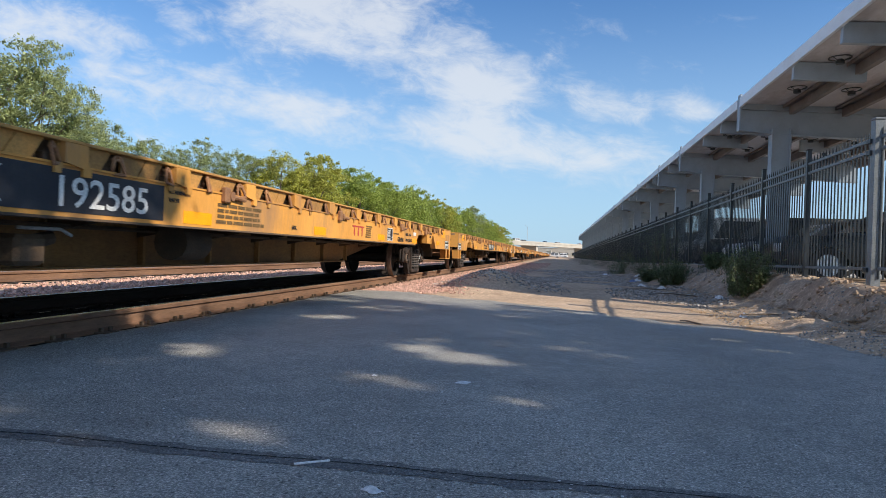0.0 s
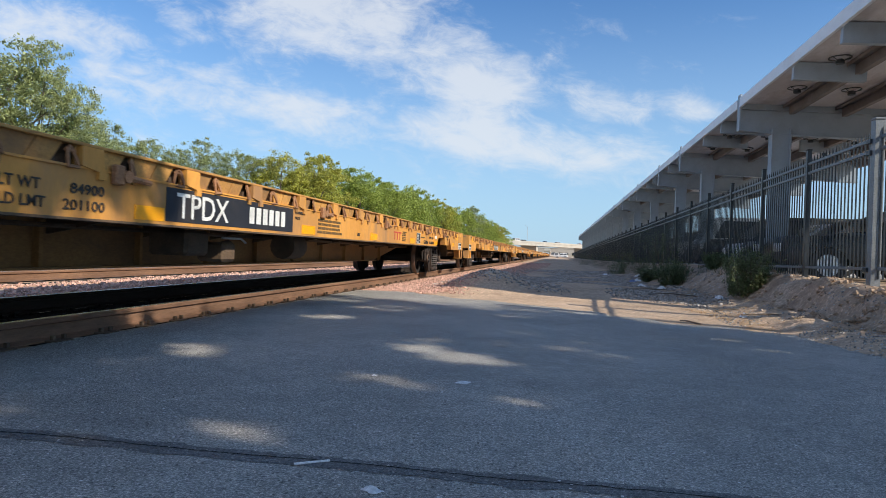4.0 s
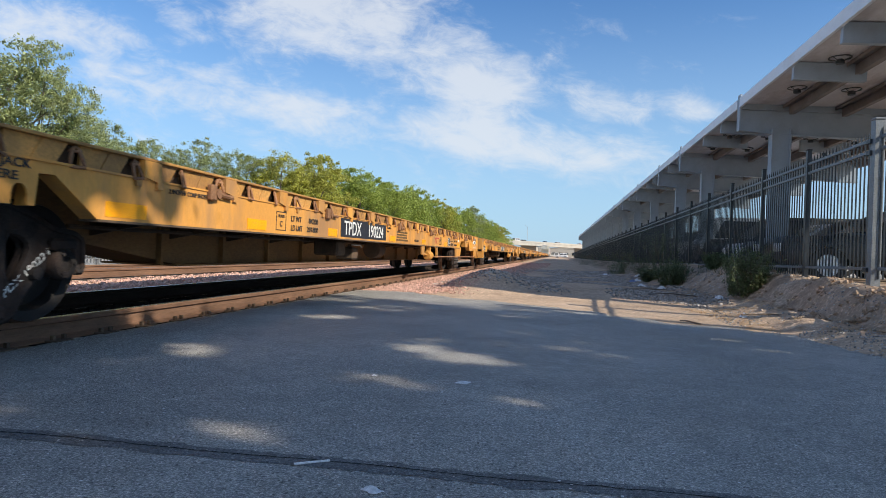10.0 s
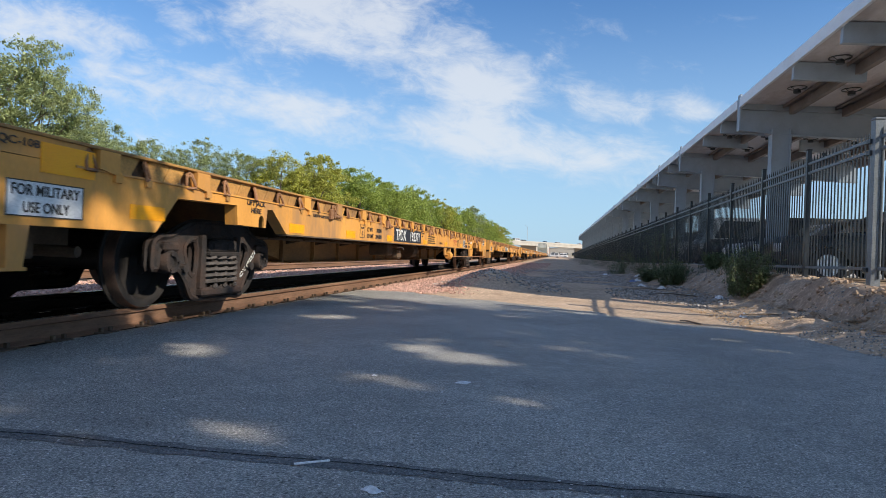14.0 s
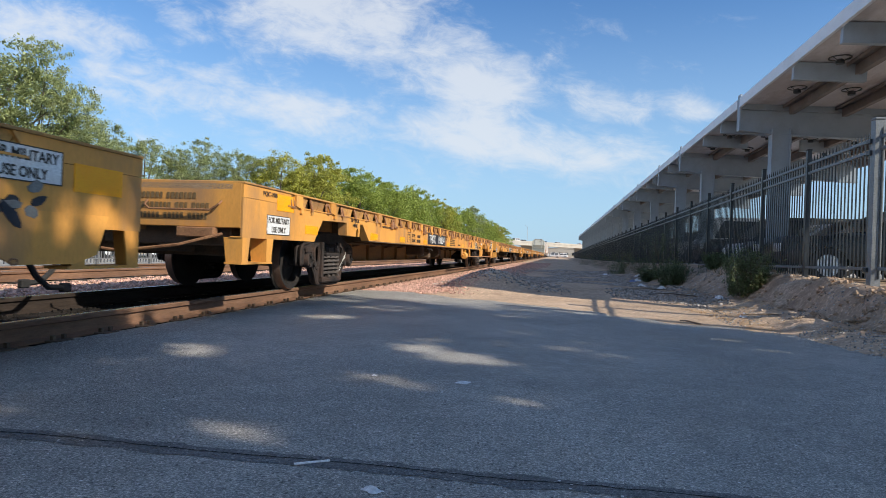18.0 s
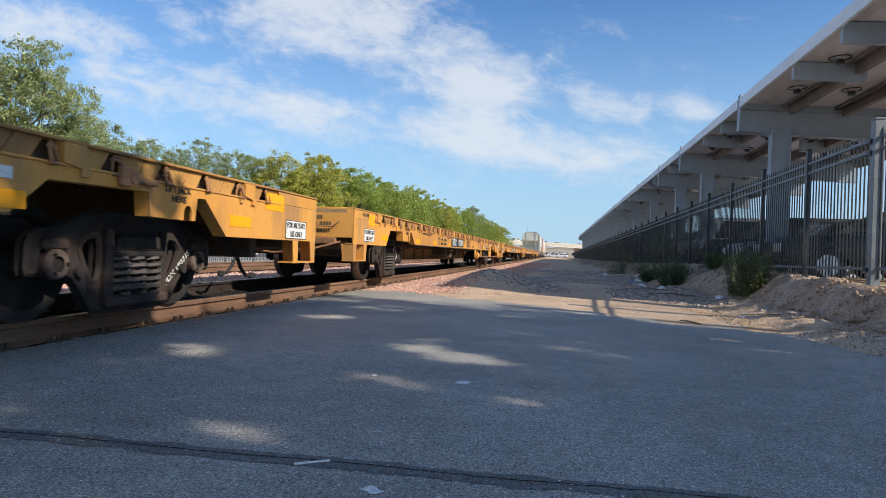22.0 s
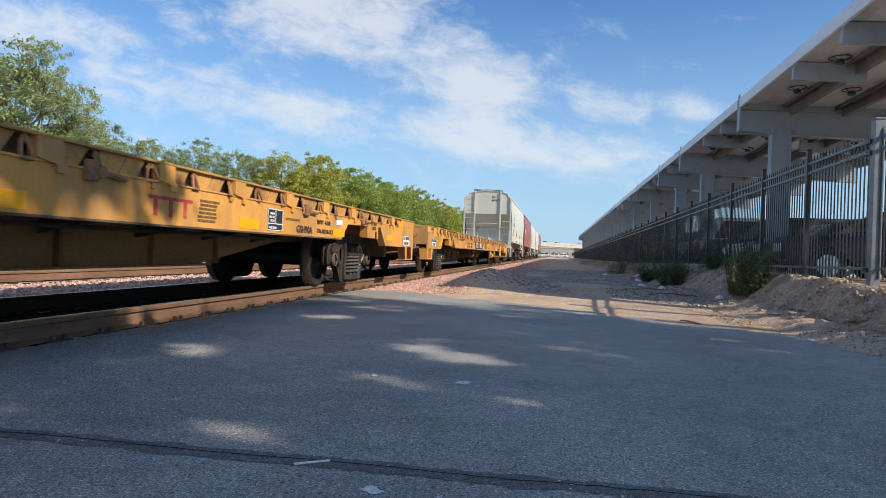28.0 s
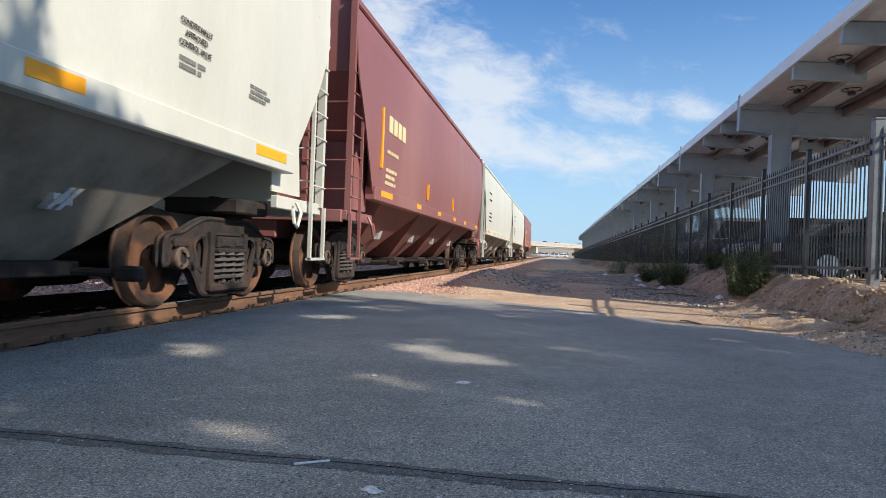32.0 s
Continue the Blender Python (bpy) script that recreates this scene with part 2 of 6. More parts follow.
M["stone"] = material("stone", (0.45, 0.25, 0.19), (0.70, 0.46, 0.37), 7, (0.8, 1), bump=0.2, fine=70, island=0.4, specular=0.3)
M["grey_stone"] = material("grey_stone", (0.24, 0.22, 0.20), (0.50, 0.455, 0.41), 7, (0.8, 1), bump=0.2, fine=70, island=0.55, specular=0.3)
M["rail"] = material("rail", (0.15, 0.08, 0.047), (0.27, 0.15, 0.088), 3, (0.7, 0.9), metal=0.1, bump=0.4, fine=45, stretch=(1, 0.15, 1), stain=(0.08, 0.045, 0.032), stain_scale=1.4, stain_amount=0.5)
M["shine"] = material("shine", (0.55, 0.54, 0.52), (0.75, 0.74, 0.72), 4, (0.18, 0.32), metal=0.95, bump=0.05, stretch=(1, 0.05, 1))
M["tie"] = material("tie", (0.03, 0.024, 0.02), (0.07, 0.055, 0.045), 5, (0.85, 1), bump=0.6, fine=40, stretch=(0.2, 1, 1), vary=0.2, specular=0.2)
M["yellow"] = material("yellow", (0.58, 0.262, 0.05), (0.76, 0.36, 0.075), 1.0, (0.5, 0.8), bump=0.1, fine=55, stain=(0.33, 0.185, 0.09), stain_scale=1.1, stain_amount=0.85, vary=0.08, speck=0.1, stretch=(1, 1, 0.32))
M["strip"] = material("strip", (0.40, 0.20, 0.055), (0.56, 0.29, 0.075), 1.6, (0.6, 0.85), bump=0.15, fine=45, stain=(0.20, 0.11, 0.05), stain_scale=1.5, stain_amount=0.75, vary=0.18)
M["ring"] = material("ring", (0.24, 0.115, 0.06), (0.40, 0.21, 0.10), 9, (0.65, 0.9), metal=0.2, bump=0.3, vary=0.2)
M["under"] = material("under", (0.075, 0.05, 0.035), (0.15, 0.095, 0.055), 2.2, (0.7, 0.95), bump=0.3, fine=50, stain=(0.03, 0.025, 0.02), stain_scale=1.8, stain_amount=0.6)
M["deckwood"] = material("deckwood", (0.20, 0.15, 0.10), (0.33, 0.26, 0.18), 3, (0.8, 1), bump=0.5, fine=35, stretch=(0.3, 2, 1))
M["truck"] = material("truck", (0.018, 0.016, 0.016), (0.048, 0.042, 0.040), 4, (0.75, 0.95), metal=0.0, bump=0.35, fine=50, stain=(0.11, 0.06, 0.04), stain_scale=3, stain_amount=0.45, specular=0.2)
M["wheel"] = material("wheel", (0.010, 0.009, 0.0085), (0.026, 0.021, 0.019), 5, (0.6, 0.85), metal=0.1, bump=0.25)
M["rusty_wheel"] = material("rusty_wheel", (0.028, 0.018, 0.014), (0.07, 0.038, 0.025), 3, (0.6, 0.85), metal=0.1, bump=0.25, stain=(0.26, 0.11, 0.055), stain_scale=1.6, stain_amount=0.8)
M["spring"] = material("spring", (0.06, 0.052, 0.048), (0.13, 0.11, 0.10), 7, (0.6, 0.85), bump=0.2, specular=0.3)
M["brown_cap"] = material("brown_cap", (0.09, 0.06, 0.045), (0.19, 0.13, 0.095), 12, (0.6, 0.85), bump=0.2, stain=(0.06, 0.05, 0.04), stain_scale=9, stain_amount=0.6)
M["sill_brown"] = material("sill_brown", (0.24, 0.125, 0.045), (0.36, 0.19, 0.065), 1.1, (0.65, 0.9), bump=0.15, fine=45, stain=(0.10, 0.065, 0.04), stain_scale=0.9, stain_amount=0.7, stretch=(1, 0.4, 1), vary=0.1)
M["tread"] = material("tread", (0.20, 0.13, 0.10), (0.30, 0.21, 0.17), 6, (0.35, 0.55), metal=0.7, bump=0.1)
M["bearing"] = material("bearing", (0.22, 0.30, 0.32), (0.36, 0.44, 0.45), 14, (0.5, 0.8), bump=0.2, stain=(0.07, 0.06, 0.05), stain_scale=9, stain_amount=0.6)
M["reflector"] = material("reflector", (0.98, 0.37, 0.003), (1.0, 0.43, 0.006), 5, (0.3, 0.5), bump=0.05, fine=200)
M["black_panel"] = material("black_panel", (0.012, 0.014, 0.02), (0.028, 0.03, 0.038), 3, (0.5, 0.7), bump=0.08, stain=(0.08, 0.06, 0.045), stain_scale=2.2, stain_amount=0.35)
M["white_letter"] = material("white_letter", (0.66, 0.66, 0.63), (0.78, 0.78, 0.75), 6, (0.5, 0.7), bump=0.05, stain=(0.4, 0.36, 0.3), stain_scale=5, stain_amount=0.3)
M["faint_letter"] = material("faint_letter", (0.13, 0.085, 0.035), (0.20, 0.12, 0.045), 6, (0.6, 0.8), bump=0.05)
M["grey_letter"] = material("grey_letter", (0.16, 0.16, 0.15), (0.24, 0.24, 0.22), 6, (0.6, 0.8), bump=0.05)
M["dark_letter"] = material("dark_letter", (0.03, 0.025, 0.02), (0.06, 0.05, 0.04), 6, (0.6, 0.8), bump=0.05)
M["red_letter"] = material("red_letter", (0.40, 0.035, 0.03), (0.50, 0.06, 0.05), 6, (0.6, 0.8), bump=0.05, stain=(0.4, 0.22, 0.06), stain_scale=7, stain_amount=0.35)
M["sign"] = material("sign", (0.68, 0.69, 0.68), (0.78, 0.78, 0.77), 5, (0.4, 0.6), bump=0.04, stain=(0.5, 0.45, 0.38), stain_scale=4, stain_amount=0.3)
M["hop_white"] = material("hop_white", (0.545, 0.54, 0.47), (0.63, 0.62, 0.55), 0.9, (0.45, 0.65), bump=0.04, fine=40, stain=(0.47, 0.44, 0.36), stain_scale=0.8, stain_amount=0.25, stretch=(1, 1, 0.35), speck=0.04)
# dirty bay paint, darkened further to stand for tree shade on the bays
M["hop_under_shaded"] = material("hop_under_shaded", (0.24, 0.215, 0.18), (0.35, 0.32, 0.275), 0.9, (0.7, 0.9), bump=0.1, fine=40, stain=(0.13, 0.10, 0.075), stain_scale=1.1, stain_amount=0.65, speck=0.1, specular=0.25)
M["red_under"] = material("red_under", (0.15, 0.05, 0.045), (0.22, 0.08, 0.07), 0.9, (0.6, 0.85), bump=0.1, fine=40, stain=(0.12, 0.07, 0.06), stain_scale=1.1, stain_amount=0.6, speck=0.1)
M["hop_red"] = material("hop_red", (0.235, 0.088, 0.080), (0.31, 0.125, 0.112), 0.9, (0.4, 0.6), bump=0.05, fine=40, stain=(0.33, 0.19, 0.17), stain_scale=0.8, stain_amount=0.4, stretch=(1, 1, 0.3), speck=0.06)
M["steel"] = material("steel", (0.29, 0.35, 0.41), (0.37, 0.43, 0.49), 1.3, (0.45, 0.65), bump=0.05, stain=(0.22, 0.225, 0.23), stain_scale=1.5, stain_amount=0.3, speck=0.05)
M["edge_steel"] = material("edge_steel", (0.76, 0.82, 0.88), (0.84, 0.89, 0.94), 1.3, (0.4, 0.6), bump=0.05, stain=(0.58, 0.58, 0.58), stain_scale=1.1, stain_amount=0.25, speck=0.04)
M["soffit"] = material("soffit", (0.60, 0.585, 0.61), (0.74, 0.725, 0.75), 1.6, (0.6, 0.8), bump=0.1, stain=(0.32, 0.275, 0.265), stain_scale=1.0, stain_amount=0.7, stretch=(1, 0.35, 1), vary=0.16, speck=0.07)
M["channel"] = material("channel", (0.17, 0.15, 0.145), (0.27, 0.24, 0.235), 1.6, (0.6, 0.8), bump=0.1, stain=(0.10, 0.085, 0.08), stain_scale=1.4, stain_amount=0.5, speck=0.08)
M["fence"] = material("fence", (0.016, 0.021, 0.026), (0.038, 0.047, 0.056), 6, (0.3, 0.5), bump=0.08)
# fence colour lightened for the sky light that the rails reflect
M["fence_rail"] = material("fence_rail", (0.12, 0.14, 0.155), (0.18, 0.205, 0.225), 5, (0.35, 0.55), bump=0.06)
M["gate_steel"] = material("gate_steel", (0.17, 0.185, 0.20), (0.26, 0.28, 0.295), 5, (0.4, 0.6), metal=0.3, bump=0.06)
M["galv"] = material("galv", (0.40, 0.41, 0.42), (0.52, 0.53, 0.54), 5, (0.4, 0.6), metal=0.5, bump=0.08)
M["dull_steel"] = material("dull_steel", (0.13, 0.135, 0.14), (0.20, 0.205, 0.21), 5, (0.5, 0.7), metal=0.2, bump=0.08)
M["concrete"] = material("concrete", (0.40, 0.37, 0.32), (0.52, 0.49, 0.43), 0.6, (0.8, 0.95), bump=0.2, stain=(0.3, 0.27, 0.23), stain_scale=0.3, stain_amount=0.4)
M["pavement"] = material("pavement", (0.36, 0.34, 0.30), (0.46, 0.43, 0.38), 0.7, (0.85, 1), bump=0.3)
M["leaf"] = material("leaf", (0.245, 0.315, 0.06), (0.42, 0.485, 0.11), 1.2, (0.5, 0.7), bump=0, fine=8, island=0.4, translucent=0.38)
M["leaf_yellow"] = material("leaf_yellow", (0.335, 0.35, 0.06), (0.53, 0.51, 0.11), 1.2, (0.5, 0.7), bump=0, fine=8, island=0.4, translucent=0.38)
M["leaf_grey"] = material("leaf_grey", (0.25, 0.3, 0.12), (0.42, 0.46, 0.21), 1.2, (0.5, 0.7), bump=0, fine=8, island=0.4, translucent=0.38)
M["shrub"] = material("shrub", (0.085, 0.115, 0.05), (0.16, 0.20, 0.09), 3, (0.6, 0.8), bump=0, fine=10, island=0.45, translucent=0.25)
M["dry"] = material("dry", (0.36, 0.22, 0.10), (0.58, 0.40, 0.22), 3, (0.8, 1), bump=0, island=0.3)
M["bark"] = material("bark", (0.09, 0.07, 0.05), (0.17, 0.13, 0.10), 6, (0.85, 1), bump=0.7, fine=25, stretch=(1, 1, 0.25))
M["paper"] = material("paper", (0.72, 0.72, 0.72), (0.82, 0.82, 0.82), 8, (0.6, 0.8), bump=0.1)
M["blue_litter"] = material("blue_litter", (0.10, 0.16, 0.35), (0.16, 0.24, 0.48), 8, (0.4, 0.6), bump=0.1)
M["tyre"] = material("tyre", (0.015, 0.015, 0.016), (0.03, 0.03, 0.03), 9, (0.7, 0.9), bump=0.2)
M["alloy"] = material("alloy", (0.72, 0.73, 0.74), (0.82, 0.83, 0.84), 5, (0.3, 0.45), metal=0.35, bump=0.03)
M["glass"] = glass("car_glass")
M["signal_red"] = material("signal_red", (0.4, 0.02, 0.02), (0.5, 0.03, 0.03), 5, (0.3, 0.5), bump=0.02)
for key, c in (("car_black", (0.012, 0.013, 0.016)), ("car_white", (0.74, 0.74, 0.73)), ("car_silver", (0.42, 0.43, 0.45)), ("car_blue", (0.04, 0.08, 0.2)), ("car_red", (0.32, 0.02, 0.02)), ("car_tan", (0.5, 0.42, 0.3))):
    M[key] = material(key, c, tuple(v * 1.15 for v in c), 2, (0.2, 0.35), bump=0.01, fine=20)


# ---- mesh tools ----
def finish(bm, mat, name, smooth=False):
    me = bpy.data.meshes.new(name)
    bmesh.ops.recalc_face_normals(bm, faces=bm.faces[:])
    if smooth:
        for f in bm.faces:
            f.smooth = True
        for e in bm.edges:
            if len(e.link_faces) == 2 and e.calc_face_angle() > 0.6:
                e.smooth = False
    bm.to_mesh(me)
    bm.free()
    for m_ in (mat if isinstance(mat, (list, tuple)) else [mat]):
        me.materials.append(m_)
    return me


def part(name, bm, mat, parent, label="", at=None, smooth=False):
    """One mesh object under a thing or a part; bm may be a ready mesh."""
    me = bm if isinstance(bm, bpy.types.Mesh) else finish(bm, mat, name, smooth)
    ob = new(name, me)
    ob.parent = parent
    if at is not None:
        ob.matrix_basis = at
    return tagged(ob, label) if label else ob


def thing(name, label, category, group="", at=None, kind="", bm=None, mat=None, smooth=False):
    ob = new(name, finish(bm, mat, name, smooth) if bm is not None else None)
    if at is not None:
        ob.matrix_basis = at
    return tagged(ob, label, category, group, kind)


def B():
    return bmesh.new()


def box(bm, x0, x1, y0, y1, z0, z1, bevel=0.0, mi=0, m=None):
    vs = [bm.verts.new((x, y, z)) for x in (x0, x1) for y in (y0, y1) for z in (z0, z1)]
    fs = [bm.faces.new([vs[i] for i in q]) for q in ((0, 1, 3, 2), (4, 6, 7, 5), (0, 4, 5, 1), (2, 3, 7, 6), (0, 2, 6, 4), (1, 5, 7, 3))]
    for f in fs:
        f.material_index = mi
    if bevel:
        es = list({e for f in fs for e in f.edges})
        r = bmesh.ops.bevel(bm, geom=es, offset=bevel, segments=1, affect="EDGES", profile=0.5)
        vs = list({v for v in vs if v.is_valid} | set(r["verts"]))
    if m is not None:
        bmesh.ops.transform(bm, matrix=m, verts=vs)
    return vs


def prism(bm, prof, axis, a, b, mi=0):
    """A flat outline (pairs in the two other axes, in order) drawn out along an axis from a to b."""
    def at(u, v, w):
        return {"x": (w, u, v), "y": (u, w, v), "z": (u, v, w)}[axis]
    lo, hi = [bm.verts.new(at(u, v, a)) for u, v in prof], [bm.verts.new(at(u, v, b)) for u, v in prof]
    n = len(prof)
    fs = [bm.faces.new(lo), bm.faces.new(hi)] + [bm.faces.new((lo[i], lo[(i + 1) % n], hi[(i + 1) % n], hi[i])) for i in range(n)]
    for f in fs:
        f.material_index = mi
    return lo + hi


def rod(bm, p, q, r, n=8, r2=None, mi=0, caps=True):
    p, q = Vector(p), Vector(q)
    d = (q - p).normalized()
    s = d.orthogonal().normalized()
    t = d.cross(s)
    r2 = r if r2 is None else r2
    A = [bm.verts.new(p + (s * math.cos(a) + t * math.sin(a)) * r) for a in (2 * math.pi * i / n for i in range(n))]
    C = [bm.verts.new(q + (s * math.cos(a) + t * math.sin(a)) * r2) for a in (2 * math.pi * i / n for i in range(n))]
    fs = [bm.faces.new((A[i], A[(i + 1) % n], C[(i + 1) % n], C[i])) for i in range(n)]
    if caps:
        fs += [bm.faces.new(A), bm.faces.new(C)]
    for f in fs:
        f.material_index = mi
    return A + C


def pipe(bm, pts, r, n=6):
    """One bent tube along points."""
    pts = [Vector(q) for q in pts]
    rings, side = [], None
    closed = (pts[0] - pts[-1]).length < 1e-6
    for i, q in enumerate(pts):
        a = pts[i - 1] if i else (pts[-2] if closed else q)
        b = pts[i + 1] if i + 1 < len(pts) else (pts[1] if closed else q)
        d = (b - a).normalized()
        side = d.orthogonal().normalized() if side is None else (side - d * side.dot(d)).normalized()
        up = d.cross(side)
        rings.append([bm.verts.new(q + (side * math.cos(k) + up * math.sin(k)) * r) for k in (2 * math.pi * i2 / n for i2 in range(n))])
    for A, C in zip(rings, rings[1:]):
        for i in range(n):
            bm.faces.new((A[i], A[(i + 1) % n], C[(i + 1) % n], C[i]))
    if not closed:
        bm.faces.new(rings[0]), bm.faces.new(rings[-1])


def lathe(bm, prof, n=28, mi=None):
    """A profile of (radius, x) turned round the x axis."""
    rings = []
    for r, x in prof:
        rings.append([bm.verts.new((x, r * math.cos(a), r * math.sin(a))) for a in (2 * math.pi * i / n for i in range(n))])
    for k in range(len(rings) - 1):
        for i in range(n):
            f = bm.faces.new((rings[k][i], rings[k][(i + 1) % n], rings[k + 1][(i + 1) % n], rings[k + 1][i]))
            if mi:
                f.material_index = mi[k]
    return rings


def lettering(text, height, width=None):
    """A thin mesh of letters from the built-in font, in the local xy plane, starting at the origin."""
    cu = bpy.data.curves.new("letters", "FONT")
    cu.body, cu.size, cu.extrude = text, height / 0.70, 0.0015
    cu.resolution_u = 3
    cu.offset = 0.0022 * min(1.0, height / 0.1)
    ob = bpy.data.objects.new("letters", cu)
    scene.collection.objects.link(ob)
    me = bpy.data.meshes.new_from_object(ob.evaluated_get(bpy.context.evaluated_depsgraph_get()))
    bpy.data.objects.remove(ob)
    bpy.data.curves.remove(cu)
    xs = [v.co.x for v in me.vertices]
    lo, w = min(xs), max(xs) - min(xs)
    k = (width / w) if width else 1.0
    for v in me.vertices:
        v.co.x = (v.co.x - lo) * k
    return me


def letters(text, height, width, mat, parent, at, label):
    me = lettering(text, height, width)
    me.materials.clear()
    me.materials.append(mat)
    return part("lettering", me, mat, parent, label, at)


# ---- ground ----
RT = 0.165          # rail top over the asphalt
TX, TX2 = -4.50, -9.80   # centre lines of the two tracks


def smooth(a, b, v):
    t = min(1.0, max(0.0, (v - a) / (b - a)))
    return t * t * (3 - 2 * t)


def ground_z(x, y):
    far = smooth(60, 160, abs(x) + max(0, y - 150))
    z = (0.12 * smooth(2.55, 3.3, x) + 0.46 * smooth(3.0 + 0.38 * (1 - smooth(9.5, 13, y)), 3.82, x)) * (0.88 + 0.12 * smooth(6, 13, y)) * (1 - 0.25 * smooth(14, 60, y)) * (1 - 0.3 * smooth(4.3, 4.9, x))
    z += 0.34 * math.exp(-((x + 1.35) / 0.75) ** 2 - ((y - 13.9) / 1.35) ** 2)
    z += 0.10 * math.exp(-((x - 0.4) / 1.6) ** 2 - ((y - 15.0) / 2.5) ** 2)
    z += 0.05 * smooth(11.5, 14, y) * smooth(-3.2, -2.2, x)
    rough = noise.noise((x * 1.7, y * 1.7, 0)) * 0.028 + noise.noise((x * 4, y * 4, 3)) * 0.02
    bank = smooth(2.4, 2.8, x) * (1 - smooth(4.2, 5, x))
    z += rough * (0.5 + 2.2 * bank) * (1 - far)
    flat = (1 - smooth(8.6, 12.0, y + 0.55 * x)) * (1 - smooth(2.6, 2.9, x))
    z = z * (1 - flat) - 0.035 * flat
    if x < -3.3:
        k = smooth(-3.3, -3.8, x)
        z = z * (1 - k) + (-0.03 + rough * 0.5) * k
    return z


def spans(*runs):
    out = []
    for a, b, step in runs:
        n = max(1, round((b - a) / step))
        out += [a + (b - a) * i / n for i in range(n)]
    return out + [runs[-1][1]]


gx = spans((-2500, -300, 550), (-300, -40, 40), (-40, -12, 4), (-12, -4, 0.8), (-4, 5, 0.10), (5, 12, 1.0), (12, 60, 8), (60, 300, 60), (300, 2500, 550))
gy = spans((-600, -60, 135), (-60, -6, 6), (-6, 4, 1.0), (4, 20, 0.12), (20, 26, 0.4), (26, 60, 1.2), (60, 200, 10), (200, 600, 80), (600, 3000, 600))
gv = [(x, y, ground_z(x, y)) for y in gy for x in gx]
nx = len(gx)
gf = [(j * nx + i, j * nx + i + 1, (j + 1) * nx + i + 1, (j + 1) * nx + i) for j in range(len(gy) - 1) for i in range(nx - 1)]
gm = bpy.data.meshes.new("ground")
gm.from_pydata(gv, [], gf)
gm.materials.append(M["dirt"])
gm.materials.append(M["shaded_bank_dirt"])
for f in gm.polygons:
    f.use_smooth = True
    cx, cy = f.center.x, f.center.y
    # bank faces take the darkened dirt colour
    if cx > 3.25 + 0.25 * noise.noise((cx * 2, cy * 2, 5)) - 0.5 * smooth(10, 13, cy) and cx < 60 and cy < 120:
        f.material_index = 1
tagged(new("ground", gm), "dry brown dirt ground with a low bank beside the fence", "ground", kind="structure")

# asphalt apron beside the track
EDGE = [(-3.58, 11.6), (-2.7, 11.75), (-1.64, 10.75), (-0.7, 10.35), (0.16, 9.75), (0.88, 8.9), (1.45, 8.25), (2.1, 8.05), (2.6, 7.6), (2.78, 5.8), (2.9, 3), (3.2, -40)]


def apron():
    bm = B()
    pts = [(-3.58, -40), (-3.58, 3.9), (-3.61, 4.3), (-3.6, 8)]
    for (ax, ay), (bx, by) in zip(EDGE, EDGE[1:]):
        n = max(1, int(math.hypot(bx - ax, by - ay) / 0.12)) if ay > 2 else 6
        for i in range(n):
            t = i / n
            x, y = ax + (bx - ax) * t, ay + (by - ay) * t
            w = 0.13 * noise.noise((x * 2.3, y * 2.3, 7)) + 0.05 * noise.noise((x * 9, y * 9, 1))
            pts.append((x + w, y + w))
    pts.append(EDGE[-1])
    prism(bm, pts, "z", -0.06, 0.0)
    return bm


road = thing("pavement", "worn grey asphalt apron with a sealed crack, beside the rail", "pavement", kind="structure", bm=apron(), mat=M["asphalt"])


def crack_strip(x0, x1, y, half, name, z, jag):
    bm = B()
    n = 220
    lo, hi = [], []
    for i in range(n + 1):
        x = x0 + (x1 - x0) * i / n
        w = jag * noise.noise((x * 3, y, 2)) + 0.4 * jag * noise.noise((x * 14, y, 5))
        h = half * (1 + 0.45 * noise.noise((x * 6, 9, 2)) + 0.3 * noise.noise((x * 31, 4, 2)))
        lo.append(bm.verts.new((x, y + 0.012 * (x + 2.3) + w - h, z)))
        hi.append(bm.verts.new((x, y + 0.012 * (x + 2.3) + w + h, z)))
    for i in range(n):
        bm.faces.new((lo[i], lo[i + 1], hi[i + 1], hi[i]))
    return part(name, bm, M["tar"] if half > 0.01 else M["shade_black"], road, "black sealing strip along the crack" if half > 0.01 else "dark open crack")


crack_strip(-3.6, 3.0, 2.20, 0.058, "seal", 0.002, 0.016)
crack_strip(-3.6, 3.0, 2.21, 0.0035, "crack", 0.0035, 0.022)


# ---- tracks ----
def rail_mesh(y0, y1):
    bm = B()
    h = 0.171
    prof = [(-0.072, 0), (0.072, 0), (0.072, 0.012), (0.012, 0.030), (0.009, 0.118), (0.036, 0.131), (0.037, 0.160), (0.030, h), (-0.030, h), (-0.037, 0.160), (-0.036, 0.131), (-0.009, 0.118), (-0.012, 0.030), (-0.072, 0.012)]
    vs = prism(bm, prof, "y", y0, y1)
    bm.faces.ensure_lookup_table()
    for f in bm.faces:
        c = f.calc_center_median()
        if c.z > 0.1705 and abs(c.x) < 0.031:
            f.material_index = 1
    return finish(bm, [M["rail"], M["shine"]], "rail")


rm = rail_mesh(-60, 420)
rm_dark = rm.copy()
rm_dark.materials[0] = M["rail_shade"]
tie_bm = B()
box(tie_bm, -1.3, 1.3, -0.115, 0.115, -0.17, -0.012, bevel=0.012)
tie_me = finish(tie_bm, M["tie"], "tie")
pl_bm = B()
box(pl_bm, -0.17, 0.17, -0.09, 0.09, 0.0, 0.016, bevel=0.004)
